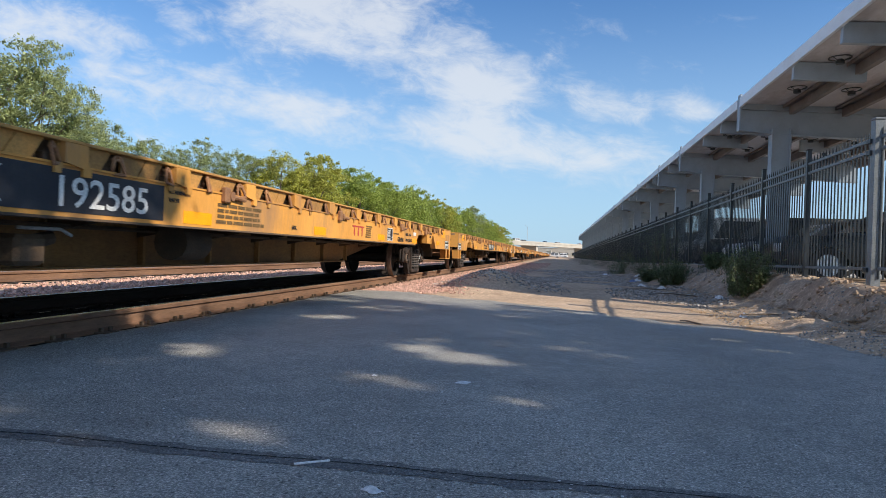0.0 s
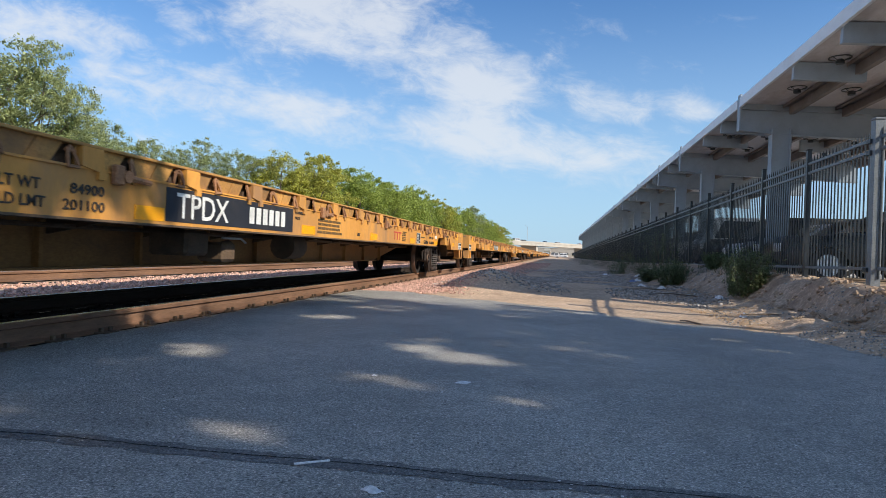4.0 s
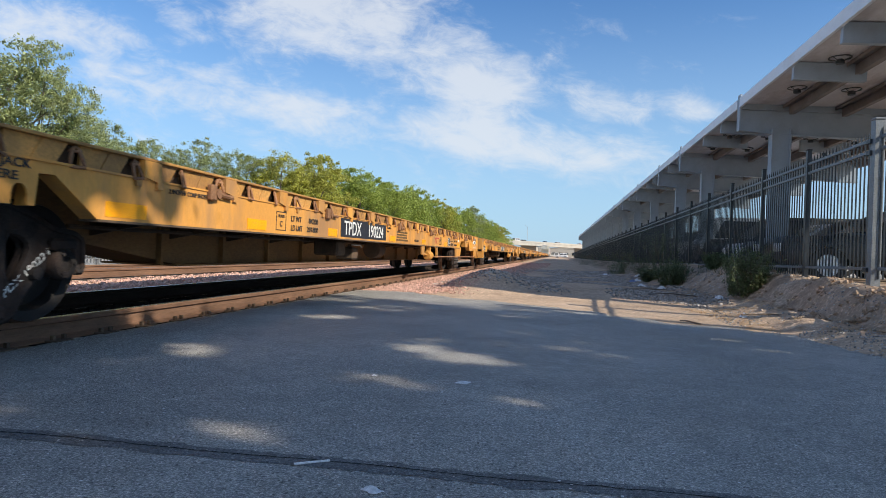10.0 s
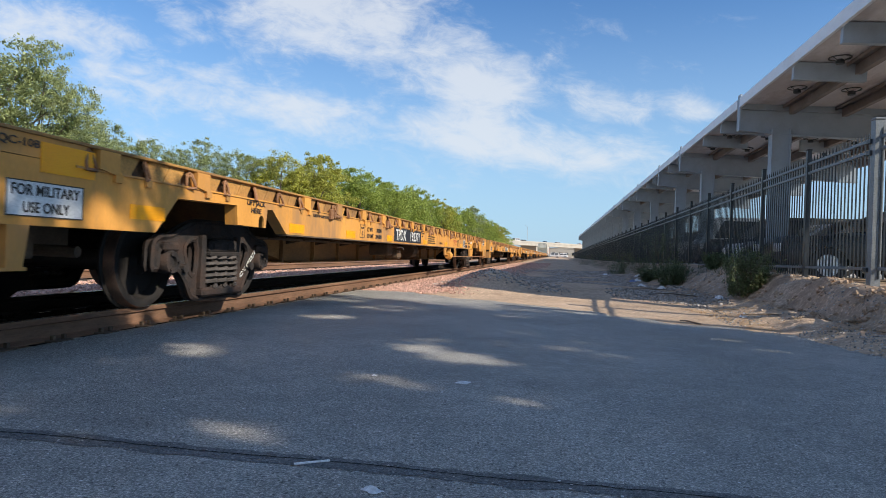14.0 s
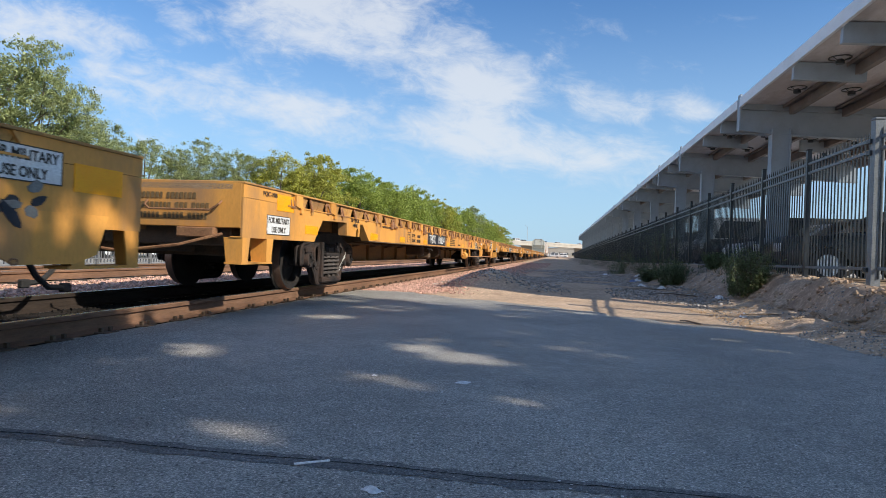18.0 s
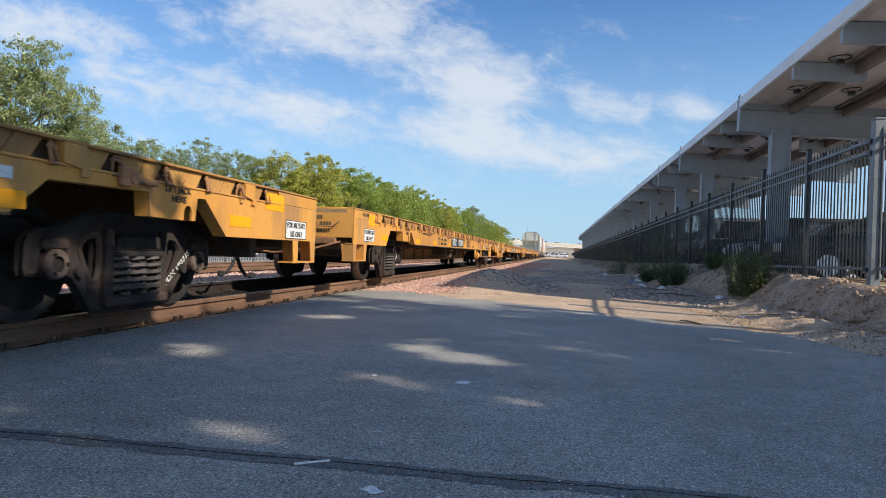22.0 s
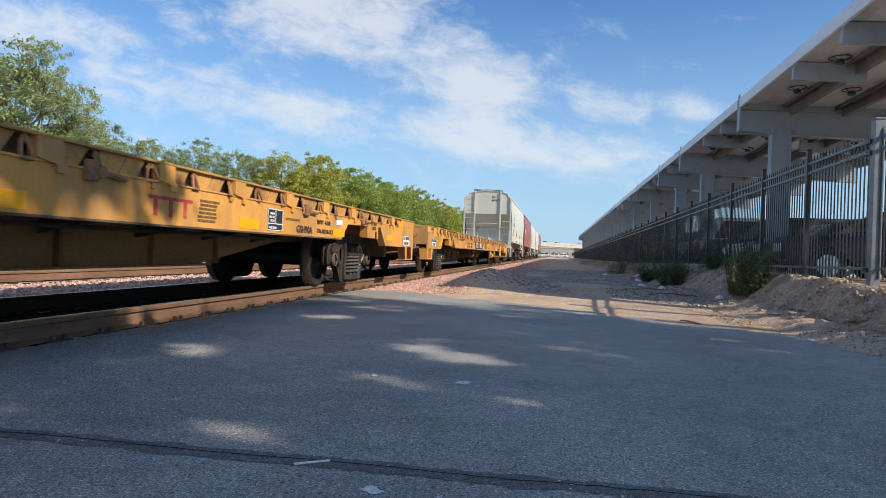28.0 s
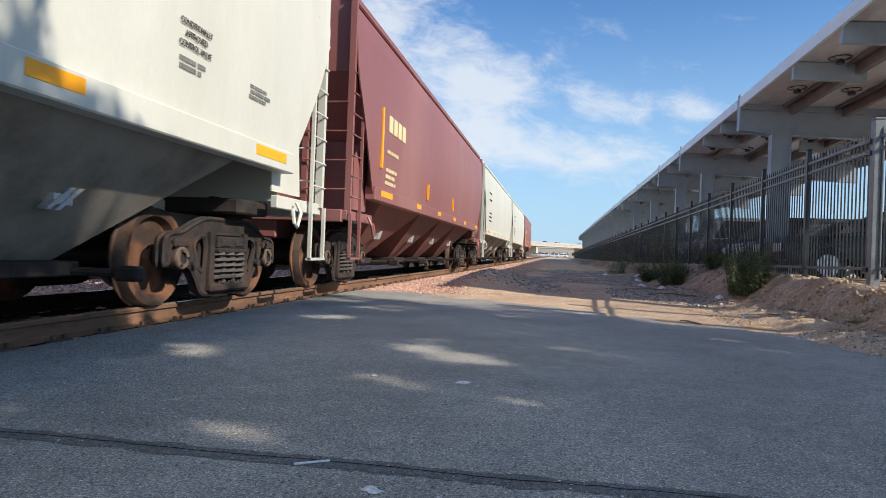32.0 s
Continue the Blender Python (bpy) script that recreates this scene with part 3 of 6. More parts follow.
for sx, sy in ((-0.105, -0.06), (-0.105, 0.05), (0.105, 0.06), (0.105, -0.05)):
    box(pl_bm, sx - 0.016, sx + 0.016, sy - 0.014, sy + 0.014, 0.01, 0.052, bevel=0.004)
plate_me = finish(pl_bm, M["under"], "tie_plate")
for cx, nm in ((TX, "near"), (TX2, "second")):
    track = thing("railway_track", "rusty steel railway track on stone ballast", "railway track", "railway tracks", at=pose(cx, 0, RT - 0.171), kind="structure")
    for s in (-1, 1):
        part("rail", rm_dark if cx == TX and s < 0 else rm, None, track, "rail darkened for shade under the train, with a polished top" if cx == TX and s < 0 else "rusty brown rail with a polished top", at=pose(s * 0.755, 0, 0))
    n = 150 if cx == TX else 110
    for i in range(n):
        y = 0.6 + i * 0.52
        part("tie", tie_me, None, track, at=pose(0.02 * math.sin(i * 3.1), y, 0, 0, 0, 0.6 * math.sin(i * 1.7)))
    for i in range(100 if cx == TX else 0):
        part("tie_plate", plate_me, None, track, at=pose(0.755, 2.2 + i * 0.52, -0.002, 0, 0, 1.5 * math.sin(i * 2.3)))


def stones(count, area, size, seed, keep=None, lift=0.0):
    rnd = random.Random(seed)
    V, F = [], []
    base = [(1, 0, 0), (-1, 0, 0), (0, 1, 0), (0, -1, 0), (0, 0, 1), (0, 0, -1)]
    tri = [(0, 2, 4), (2, 1, 4), (1, 3, 4), (3, 0, 4), (2, 0, 5), (1, 2, 5), (3, 1, 5), (0, 3, 5)]
    made = 0
    while made < count:
        x, y = rnd.uniform(area[0], area[1]), area[2] + (area[3] - area[2]) * rnd.random() ** area[4]
        if keep and not keep(x, y, rnd):
            continue
        r = size * rnd.uniform(0.45, 1.35)
        m = Euler((rnd.uniform(0, 6), rnd.uniform(0, 6), rnd.uniform(0, 6))).to_matrix()
        z = ground_z(x, y) + r * 0.25 + lift
        k = len(V)
        for b in base:
            v = m @ Vector((b[0] * r * rnd.uniform(0.6, 1.1), b[1] * r * rnd.uniform(0.6, 1.1), b[2] * r * rnd.uniform(0.5, 0.9)))
            V.append((x + v.x, y + v.y, z + v.z * 0.8))
        F += [(a + k, b + k, c + k) for a, b, c in tri]
        made += 1
    me = bpy.data.meshes.new("ballast")
    me.from_pydata(V, [], F)
    return me


def stuff(name, me, mat, label, category):
    me.materials.append(mat)
    return tagged(new(name, me), label, category, kind="stuff")


stuff("ballast", stones(21000, (-3.75, -0.4, 11.4, 60, 1.9), 0.029, 3, lambda x, y, r: y > 11.6 + 0.5 * r.random() and x < -2.3 + 0.035 * (y - 11) + 0.9 * r.random() ** 2 and not (abs(x + 3.745) < 0.11)), M["stone"], "pinkish crushed stone ballast along the track", "ballast")
stuff("ballast", stones(17000, (-8.6, -5.5, 3, 45, 1.6), 0.038, 4), M["stone"], "pale pink crushed stone ballast between two tracks", "ballast")
stuff("ballast", stones(4200, (-5.15, -3.87, 3, 40, 1.4), 0.045, 5), M["shade_black"], "crushed stone ballast between the rails, blackened for shade under the train", "ballast")
stuff("gravel", stones(17000, (-2.6, 3.0, 9.3, 34, 1.7), 0.029, 6, lambda x, y, r: y > 12.9 - 0.35 * x - 0.5 * r.random() and noise.noise((x * 0.8, y * 0.5, 4)) > -0.25 + 0.25 * r.random()), M["grey_stone"], "loose grey and brown gravel spread over dirt", "gravel")
stuff("gravel", stones(5200, (2.2, 4.1, 5.5, 26, 1.7), 0.017, 8, lambda x, y, r: noise.noise((x, y, 1)) > -0.2 + 0.3 * r.random()), M["grey_stone"], "small stones and clods on the dirt bank", "gravel")
stuff("clods", stones(420, (3.25, 4.0, 6.6, 15, 1.3), 0.05, 15, lambda x, y, r: noise.noise((x * 2, y * 2, 9)) > 0.02), M["shaded_bank_dirt"], "crumbling clods of soil on the bank face", "soil")
stuff("grit", stones(3200, (-3.4, 2.7, 1.2, 9.5, 1.25), 0.0055, 9, lambda x, y, r: y + 0.6 * x < 9.4, lift=0.036), M["grey_stone"], "scattered grit on the asphalt", "grit")


# dark sheet added between the rails where the train's shadow falls
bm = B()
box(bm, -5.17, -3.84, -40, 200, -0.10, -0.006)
thing("track_bed", "bed between the rails, blackened for shade under the train", "track bed", kind="structure", bm=bm, mat=M["shade_black"])


# ---- fence beside the lot ----
FX = 4.0


def fence_top(y):
    return 2.665 - 0.0078 * (y - 10)


picket_bm = B()
prism(picket_bm, [(-0.008, -0.008), (0.008, -0.008), (0.008, 0.008), (-0.008, 0.008)], "z", 0, 1.9)
bmesh.ops.recalc_face_normals(picket_bm, faces=picket_bm.faces[:])
tip = [v for v in picket_bm.verts if v.co.z > 1]
for v in tip:
    v.co.z = 1.86
top = picket_bm.verts.new((0, 0, 1.93))
for f in [f for f in picket_bm.faces if all(v in tip for v in f.verts)]:
    ring = list(f.verts)
    picket_bm.faces.remove(f)
    for a, b in zip(ring, ring[1:] + ring[:1]):
        picket_bm.faces.new((a, b, top))
picket_me = finish(picket_bm, M["fence"], "picket")
fence = thing("metal_fence", "tall black steel picket fence with pointed pickets on a dirt bank", "fence")
POST_GAP = 2.31
post_bm = B()
box(post_bm, -0.034, 0.034, -0.034, 0.034, -0.25, 2.06, bevel=0.004)
box(post_bm, -0.04, 0.04, -0.04, 0.04, 2.06, 2.085, bevel=0.006)
post_me = finish(post_bm, M["fence"], "post")
rail_bm = B()
box(rail_bm, -0.02, 0.02, 0, POST_GAP, -0.02, 0.02, bevel=0.003)
frail_me = finish(rail_bm, M["fence_rail"], "fence_rail")
pick_V, pick_F = [], []
pv = [tuple(v.co) for v in picket_me.vertices]
pf = [tuple(p.vertices) for p in picket_me.polygons]
singles = 0
for i in range(-2, 60):
    y = 9.07 + i * POST_GAP
    zt = fence_top(y)
    if i != 0:
        part("post", post_me, None, fence, at=pose(FX, y, zt - 2.085))
    for dz in (0.245, 0.395, 1.915):
        part("fence_rail", frail_me, None, fence, at=pose(FX, y, zt - dz, -0.45 * 1, 0, 0))
    for k in range(1, 20):
        yy = y + k * POST_GAP / 20
        zz = fence_top(yy) - 0.115 - 1.93
        if singles < 290 and i >= -1:
            part("picket", picket_me, None, fence, at=pose(FX, yy, zz))
            singles += 1
        else:
            o = len(pick_V)
            pick_V += [(FX + a, yy + b, zz + c) for a, b, c in pv]
            pick_F += [tuple(o + q for q in p) for p in pf]
pm = bpy.data.meshes.new("picket_run")
pm.from_pydata(pick_V, [], pick_F)
pm.materials.append(M["fence"])
tagged(part("picket_run", pm, None, fence, "far run of black pickets"), kind="stuff")
gp = thing("gate_post", "thick grey steel square gate post with a flat cap", "post")
bm = B()
box(bm, -0.06, 0.06, -0.06, 0.06, -0.35, 2.08, bevel=0.006)
part("shaft", bm, M["gate_steel"], gp)
bm = B()
box(bm, -0.066, 0.066, -0.066, 0.066, 2.08, 2.11, bevel=0.01)
part("cap", bm, M["gate_steel"], gp)
for dz in (1.82, 1.67, 0.18):
    bm = B()
    box(bm, -0.09, 0.0, 0.0, 0.10, dz - 0.03, dz + 0.03, bevel=0.005)
    part("hinge", bm, M["fence"], gp, "black hinge bracket")
gp.matrix_basis = pose(FX - 0.03, 9.02, 0.56)


# ---- parking canopy ----
CX, CZ = 4.6, 4.79
RAFTERS = [9.85, 18.05, 26.2, 31.55, 39.6, 47.8, 56.0, 64.2, 72.4, 80.6, 88.8, 97.0, 105.2, 113.4, 121.6, 129.8, 138.0]
DROP = math.tan(radians(2.6))
canopy = thing("parking_canopy", "long grey steel parking canopy on square columns", "canopy")
WIDE = 6.3
raf_bm = B()
prism(raf_bm, [(0.0, 0.02), (0.05, -0.55), (0.9, -0.62), (WIDE, -0.62), (WIDE, 0.0)], "y", -0.012, 0.012)
box(raf_bm, 0.04, WIDE, -0.11, 0.11, -0.012, 0.15)
prism(raf_bm, [(0.05, -0.56), (0.9, -0.632), (WIDE, -0.632), (WIDE, -0.61), (0.9, -0.61), (0.05, -0.54)], "y", -0.11, 0.11)
prism(raf_bm, [(-0.015, 0.38), (0.03, 0.38), (0.06, -0.57), (0.015, -0.57)], "y", -0.12, 0.12)
raf_me = finish(raf_bm, M["steel"], "rafter")
col_bm = B()
box(col_bm, -0.23, 0.23, -0.10, 0.10, 0, 4.0)
box(col_bm, -0.235, -0.205, -0.15, 0.15, 0, 4.0)
box(col_bm, 0.205, 0.235, -0.15, 0.15, 0, 4.0)
col_me = finish(col_bm, M["steel"], "column")
fit_bm = B()
lathe(fit_bm, [(0.0, 0.0), (0.08, 0.0), (0.08, 0.06), (0.05, 0.09), (0.0, 0.09)], 16)
pipe(fit_bm, [Vector((0.115, 0.20 * math.cos(a), 0.20 * math.sin(a))) for a in (2 * math.pi * i / 20 for i in range(21))], 0.012, 5)
for i in range(3):
    a = 2 * math.pi * i / 3
    rod(fit_bm, (0.06, 0.06 * math.cos(a), 0.06 * math.sin(a)), (0.115, 0.20 * math.cos(a), 0.20 * math.sin(a)), 0.008, 5)
fit_me = finish(fit_bm, M["fence"], "lamp")
for i, y in enumerate(RAFTERS):
    part("rafter", raf_me, None, canopy, at=pose(CX, y, CZ, 0, math.degrees(math.atan(DROP)), 0))
    part("column", col_me, None, canopy, at=pose(CX + 1.03, y, 0.25))
    if i + 1 < len(RAFTERS):
        y2 = RAFTERS[i + 1]
        bm = B()
        prism(bm, [(-0.02, 0.03), (0.04, 0.03), (0.04, 0.27), (-0.02, 0.27)], "y", y + 0.12, y2 - 0.12)
        part("fascia", bm, M["edge_steel"], canopy, "light grey edge beam", at=pose(CX, 0, CZ))
        for k, px in enumerate((1.25, 2.5, 3.75, 5.0, 6.2)):
            bm = B()
            z = -px * DROP
            prism(bm, [(px - 0.06, z - 0.10), (px + 0.06, z - 0.10), (px + 0.06, z + 0.1), (px - 0.06, z + 0.1)], "y", y + 0.13, y2 - 0.13)
            part("purlin", bm, M["channel"], canopy, at=pose(CX, 0, CZ))
            bm = B()
            box(bm, px - 0.20, px + 0.20, y + 0.13, y2 - 0.13, z + 0.105, z + 0.135)
            box(bm, px - 0.22, px - 0.20, y + 0.13, y2 - 0.13, z + 0.06, z + 0.135)
            box(bm, px + 0.20, px + 0.22, y + 0.13, y2 - 0.13, z + 0.06, z + 0.135)
            part("gutter", bm, M["channel"], canopy, "brown stained gutter along the panel joint", at=pose(CX, 0, CZ))
        for k in range(5):
            bm = B()
            a, b = 0.06 + k * 1.25, 0.06 + k * 1.25 + 1.22
            prism(bm, [(a, 0.14 - a * DROP), (b, 0.14 - b * DROP), (b, 0.19 - b * DROP), (a, 0.19 - a * DROP)], "y", y + 0.02, y2 - 0.02)
            part("roof_panel", bm, M["soffit"], canopy, "pale roof panel", at=pose(CX, 0, CZ))
        mid = (y + y2) / 2
        for yb in (mid + 0.3, mid - 2.0):
            bm = B()
            box(bm, 0.05, 1.42, -0.06, 0.06, -0.24, 0.12, bevel=0.006)
            part("cross_beam", bm, M["steel"], canopy, at=pose(CX, yb, CZ, 0, math.degrees(math.atan(DROP)), 0))
            bm = B()
            box(bm, 3.0, 4.5, -0.06, 0.06, -0.24, 0.12, bevel=0.006)
            part("cross_beam", bm, M["steel"], canopy, at=pose(CX, yb, CZ, 0, math.degrees(math.atan(DROP)), 0))
        if i < 6:
            for px in (0.75, 1.9, 3.15, 4.4):
                for fy in (0.2, 0.48, 0.76):
                    part("lamp", fit_me, None, canopy, "dark lamp with a round wire guard under the roof", at=pose(CX + px, y + (y2 - y) * fy, CZ - 0.02 - px * DROP, 0, -90, 0))


# ---- trees ----
def tree_parts(seed, height, spread, leaves, leaf, base=0.3, lobes=15, loose=0.0):
    """Trunk and crown: lobes set over a dome, each a shell of twigs with leaves."""
    rnd = random.Random(seed)
    tb = B()
    rod(tb, (0, 0, -0.1), (0.1, 0.05, height * 0.42), 0.17 * height / 7, 8, 0.11 * height / 7)
    low, tall = base * height, (1 - base) * height
    heads = []
    for i in range(lobes):
        a = i * 2.4 + rnd.uniform(-0.5, 0.5)
        e = (i + 0.5) / lobes
        w = math.sqrt(max(0.0, 1 - (e * 1.02 - 0.18) ** 2 / 0.72)) if e > 0.18 else 0.9
        r = spread * w * rnd.uniform(0.42, 0.78 + 0.2 * loose)
        heads.append((Vector((r * math.cos(a), r * math.sin(a), low + tall * (0.10 + 0.74 * e) * rnd.uniform(0.92, 1.06))), spread * rnd.uniform(0.26, 0.44) * (1 - 0.2 * loose)))
    for c, hr in heads:
        st = Vector((0.1, 0.05, height * rnd.uniform(0.18, 0.42)))
        mid = st.lerp(c, 0.5) + Vector((0, 0, 0.2))
        rod(tb, st, mid, 0.07 * height / 7, 5, 0.045 * height / 7)
        rod(tb, mid, c, 0.045 * height / 7, 5, 0.015)
    trunk = finish(tb, M["bark"], "trunk", True)
    V, F = [], []
    twigs = []
    for c, hr in heads:
        for _ in range(34):
            d = Vector((rnd.gauss(0, 1), rnd.gauss(0, 1), rnd.gauss(0.25, 0.9))).normalized()
            reach = hr * rnd.uniform(0.72, 1.05) if rnd.random() > 0.06 + 0.10 * loose else hr * rnd.uniform(1.1, 1.45)
            twigs.append((c + Vector((d.x, d.y, d.z * 0.85)) * reach, d, hr * rnd.uniform(0.12, 0.26)))
    per = leaves // len(twigs)
    for c, d, cr in twigs:
        for _ in range(per):
            g = Vector((rnd.gauss(0, 1), rnd.gauss(0, 1), rnd.gauss(0, 0.7)))
            p = c + g * cr * 0.62
            m = Euler((rnd.uniform(-1.0, 1.0), rnd.uniform(-1.0, 1.0), rnd.uniform(0, 6.3))).to_matrix()
            s = leaf * rnd.uniform(0.6, 1.4)
            k = len(V)
            for u, v in ((-1, 0), (0, -0.5), (1, 0), (0, 0.5)):
                V.append(tuple(p + m @ Vector((u * s, v * s, 0.1 * s * u * u))))
            F.append((k, k + 1, k + 2, k + 3))
    me = bpy.data.meshes.new("crown")
    me.from_pydata(V, [], F)
    return trunk, me


def plant_tree(kind, x, y, scale, turn, mat, label, group="trees beyond the tracks", z=0.0):
    trunk, crown = kind
    ob = thing("tree", label, "tree", group, at=pose(x, y, z, 0, 0, turn) @ Matrix.Diagonal((scale[0], scale[0], scale[1], 1)))
    part("trunk", trunk, None, ob)
    if (crown.name, mat) not in CROWNS:
        cm = CROWNS[crown.name, mat] = crown.copy()
        cm.materials.append(M[mat])
    part("crown", CROWNS[crown.name, mat], None, ob)
    return ob


CROWNS = {}
KINDS = [tree_parts(21 + i, 7.0, 3.0, 36000, 0.064, 0.08, 15 + i) for i in range(4)]
LOOSE = [tree_parts(31 + i, 7.0, 3.0, 42000, 0.048, 0.06, 21, 0.8) for i in range(2)]
TREES = [  # x, y, spread, height, leaf
    (-26.0, 24.5, 1.68, 1.56, "leaf_grey"), (-21.6, 27.0, 0.90, 1.01, "leaf_grey"), (-23.8, 26.0, 0.95, 1.42, "leaf_grey"), (-27.0, 39.0, 1.23, 1.14, "leaf_grey"), (-24.0, 40.5, 1.12, 1.15, "leaf_grey"), (-21.0, 40.0, 1.01, 1.07, "leaf_grey"),
    (-18.6, 41.0, 1.01, 1.05, "leaf_yellow"), (-17.2, 44.0, 0.90, 0.99, "leaf_yellow"), (-18.5, 48.0, 1.12, 1.13, "leaf_yellow"), (-16.9, 52.5, 1.06, 1.13, "leaf"), (-18.5, 57.0, 1.18, 1.18, "leaf"), (-16.8, 61.5, 1.01, 1.11, "leaf"), (-17.2, 67.0, 1.12, 1.13, "leaf"), (-16.6, 72.0, 1.01, 1.11, "leaf"),
    (-18.0, 79.0, 1.12, 1.35, "leaf"), (-17.2, 86.0, 1.06, 1.19, "leaf"), (-17.0, 93.0, 1.23, 1.21, "leaf_yellow"), (-17.0, 100.0, 1.12, 1.14, "leaf"), (-17.5, 108.0, 1.34, 1.26, "leaf"), (-17.0, 118.0, 1.34, 1.26, "leaf"),
    (-17.5, 130.0, 1.30, 1.44, "leaf_grey"), (-17.0, 146.0, 1.30, 1.38, "leaf"), (-17.5, 166.0, 1.40, 1.41, "leaf"), (-17.5, 186.0, 1.50, 1.35, "leaf_yellow"), (-18.0, 210.0, 1.60, 1.35, "leaf")]
for i, (x, y, sp, hh, mat) in enumerate(TREES):
    plant_tree(LOOSE[i % 2] if mat == "leaf_grey" and y < 41.5 else KINDS[i % 4], x, y, (sp, hh), 67 * i, mat, {"leaf": "leafy green tree in a row beyond the tracks", "leaf_yellow": "yellowish green leafy tree in a row beyond the tracks", "leaf_grey": "loose grey-green leafy tree beyond the tracks"}[mat])


def shade_limit(x):
    """How far along the track the trees' shade reaches at a place across it."""
    for (ax, ay), (bx, by) in zip(SHADE_END, SHADE_END[1:]):
        if ax <= x <= bx:
            return ay + (by - ay) * (x - ax) / (bx - ax)
    return SHADE_END[0][1] if x < SHADE_END[0][0] else SHADE_END[-1][1]


def shade_density(x, y):
    """How closely the leaves stand over the ground that they shade."""
    d = 1.0
    for cx, cy, rx, ry, gain in SUN_SPOTS:
        ax, ay = x - cx, y - cy
        u, v = (ax * 0.985 + ay * 0.172) / (rx + 0.065), (ay * 0.985 - ax * 0.172) / (ry + 0.06)
        d = min(d, 1 - gain * (1 - smooth(0.75, 1.35, math.hypot(u, v))))
    streak = noise.noise((x * 0.9, y * 2.6, 3)) + 0.5 * noise.noise((x * 2.5, y * 6.0, 7))
    over = y - shade_limit(x)
    if over > -0.9:
        d *= 1 - smooth(-0.5, 0.35, over + 0.55 * streak)
    if x < -3.6:
        patch = noise.noise((x * 0.9, y * 0.9, 11)) + 0.4 * noise.noise((x * 3, y * 3, 2))
        if x > -3.98:
            d *= max(1 - smooth(4.6, 5.4, y), smooth(0.0, 0.3, patch)) * (1 - smooth(6.4, 8.0, y))
        elif x > -4.46:
            d *= 0.5 * smooth(-0.2, 0.25, patch) * (1 - smooth(4.8, 6.6, y + 0.5 * patch))
        elif x > -5.0:
            d *= (0.25 + 0.6 * smooth(-0.3, 0.1, patch)) * (1 - smooth(4.6, 6.2, y + 0.8 * patch))
        else:
            d *= 0.4 * smooth(-0.05, 0.35, patch) * (1 - smooth(4.2, 5.8, y + 0.6 * patch))
    return d


def shade_trees():
    rnd = random.Random(77)
    spots = []
    for i in range(5):
        for j in range(7):
            spots.append((5.6 + i * 3.3 + rnd.uniform(-0.5, 0.5), -14.5 + j * 3.1 + (i % 2) * 1.5 + rnd.uniform(-0.5, 0.5)))
    leaves = [[] for _ in spots]
    slant = Vector((SUN_TO.x / SUN_TO.z, SUN_TO.y / SUN_TO.z))
    for _ in range(72000):
        qx, qy = rnd.uniform(-8.5, 6.0), rnd.uniform(0.3, 11.0)
        if rnd.random() > shade_density(qx, qy):
            continue
        z = 6.6 + 4.6 * rnd.random()
        x, y = qx + slant.x * z, qy + slant.y * z
        gi, gj = round((x - 5.6) / 3.3), round((y + 14.5) / 3.1)
        near = [a * 7 + b for a in (gi - 1, gi, gi + 1) for b in (gj - 1, gj, gj + 1) if 0 <= a < 5 and 0 <= b < 7]
        if not near:
            continue
        k = min(near, key=lambda i: (spots[i][0] - x) ** 2 + (spots[i][1] - y) ** 2)
        leaves[k].append(Vector((x - spots[k][0], y - spots[k][1], z)))
    for k, (tx, ty) in enumerate(spots):
        if len(leaves[k]) < 200:
            continue
        ob = thing("tree", "tall leafy green tree shading the asphalt", "tree", "trees behind the apron", at=pose(tx, ty, 0))
        tb = B()
        rod(tb, (0, 0, -0.1), (0.1, 0.05, 6.9), 0.16, 8, 0.10)
        for c in leaves[k][::max(1, len(leaves[k]) // 12)]:
            rod(tb, (0.1, 0.05, 6.3), tuple(c), 0.035, 5, 0.008)
        part("trunk", tb, M["bark"], ob, smooth=True)
        V, F = [], []
        for p in leaves[k]:
            m = Euler((rnd.uniform(-1.2, 1.2), rnd.uniform(-1.2, 1.2), rnd.uniform(0, 6.3))).to_matrix()
            sz = rnd.uniform(0.07, 0.17)
            o = len(V)
            for u, v in ((-1, 0), (0, -0.5), (1, 0), (0, 0.5)):
                V.append(tuple(p + m @ Vector((u * sz, v * sz, 0.08 * sz * u * u))))
            F.append((o, o + 1, o + 2, o + 3))
        me = bpy.data.meshes.new("crown")
        me.from_pydata(V, [], F)
        me.materials.append(M["leaf"])
        part("crown", me, None, ob)


shade_trees()


# ---- train: shared meshes ----
def wheel_mesh(r):
    bm = B()
    prof = [(0.06, 0.06), (0.10, 0.06), (0.13, 0.01), (r - 0.11, -0.02), (r - 0.075, 0.055), (r - 0.03, 0.07), (r - 0.005, 0.07), (r, 0.055), (r + 0.004, -0.035), (r + 0.027, -0.05), (r + 0.024, -0.07), (r - 0.07, -0.07), (r - 0.11, -0.05), (0.13, -0.03), (0.10, -0.09), (0.06, -0.09)]
    mi = [0] * (len(prof) - 1)
    for k in (6, 7):
        mi[k] = 1
    lathe(bm, prof, 36, mi)
    return finish(bm, [M["wheel" if r < 0.44 else "rusty_wheel"], M["tread"]], "wheel", True)


WHEELS = {r: wheel_mesh(r) for r in (0.42, 0.457)}
axle_bm = B()
lathe(axle_bm, [(0.0, -1.08), (0.075, -1.08), (0.075, -0.85), (0.1, -0.8), (0.085, 0), (0.1, 0.8), (0.075, 0.85), (0.075, 1.08), (0.0, 1.08)], 14)
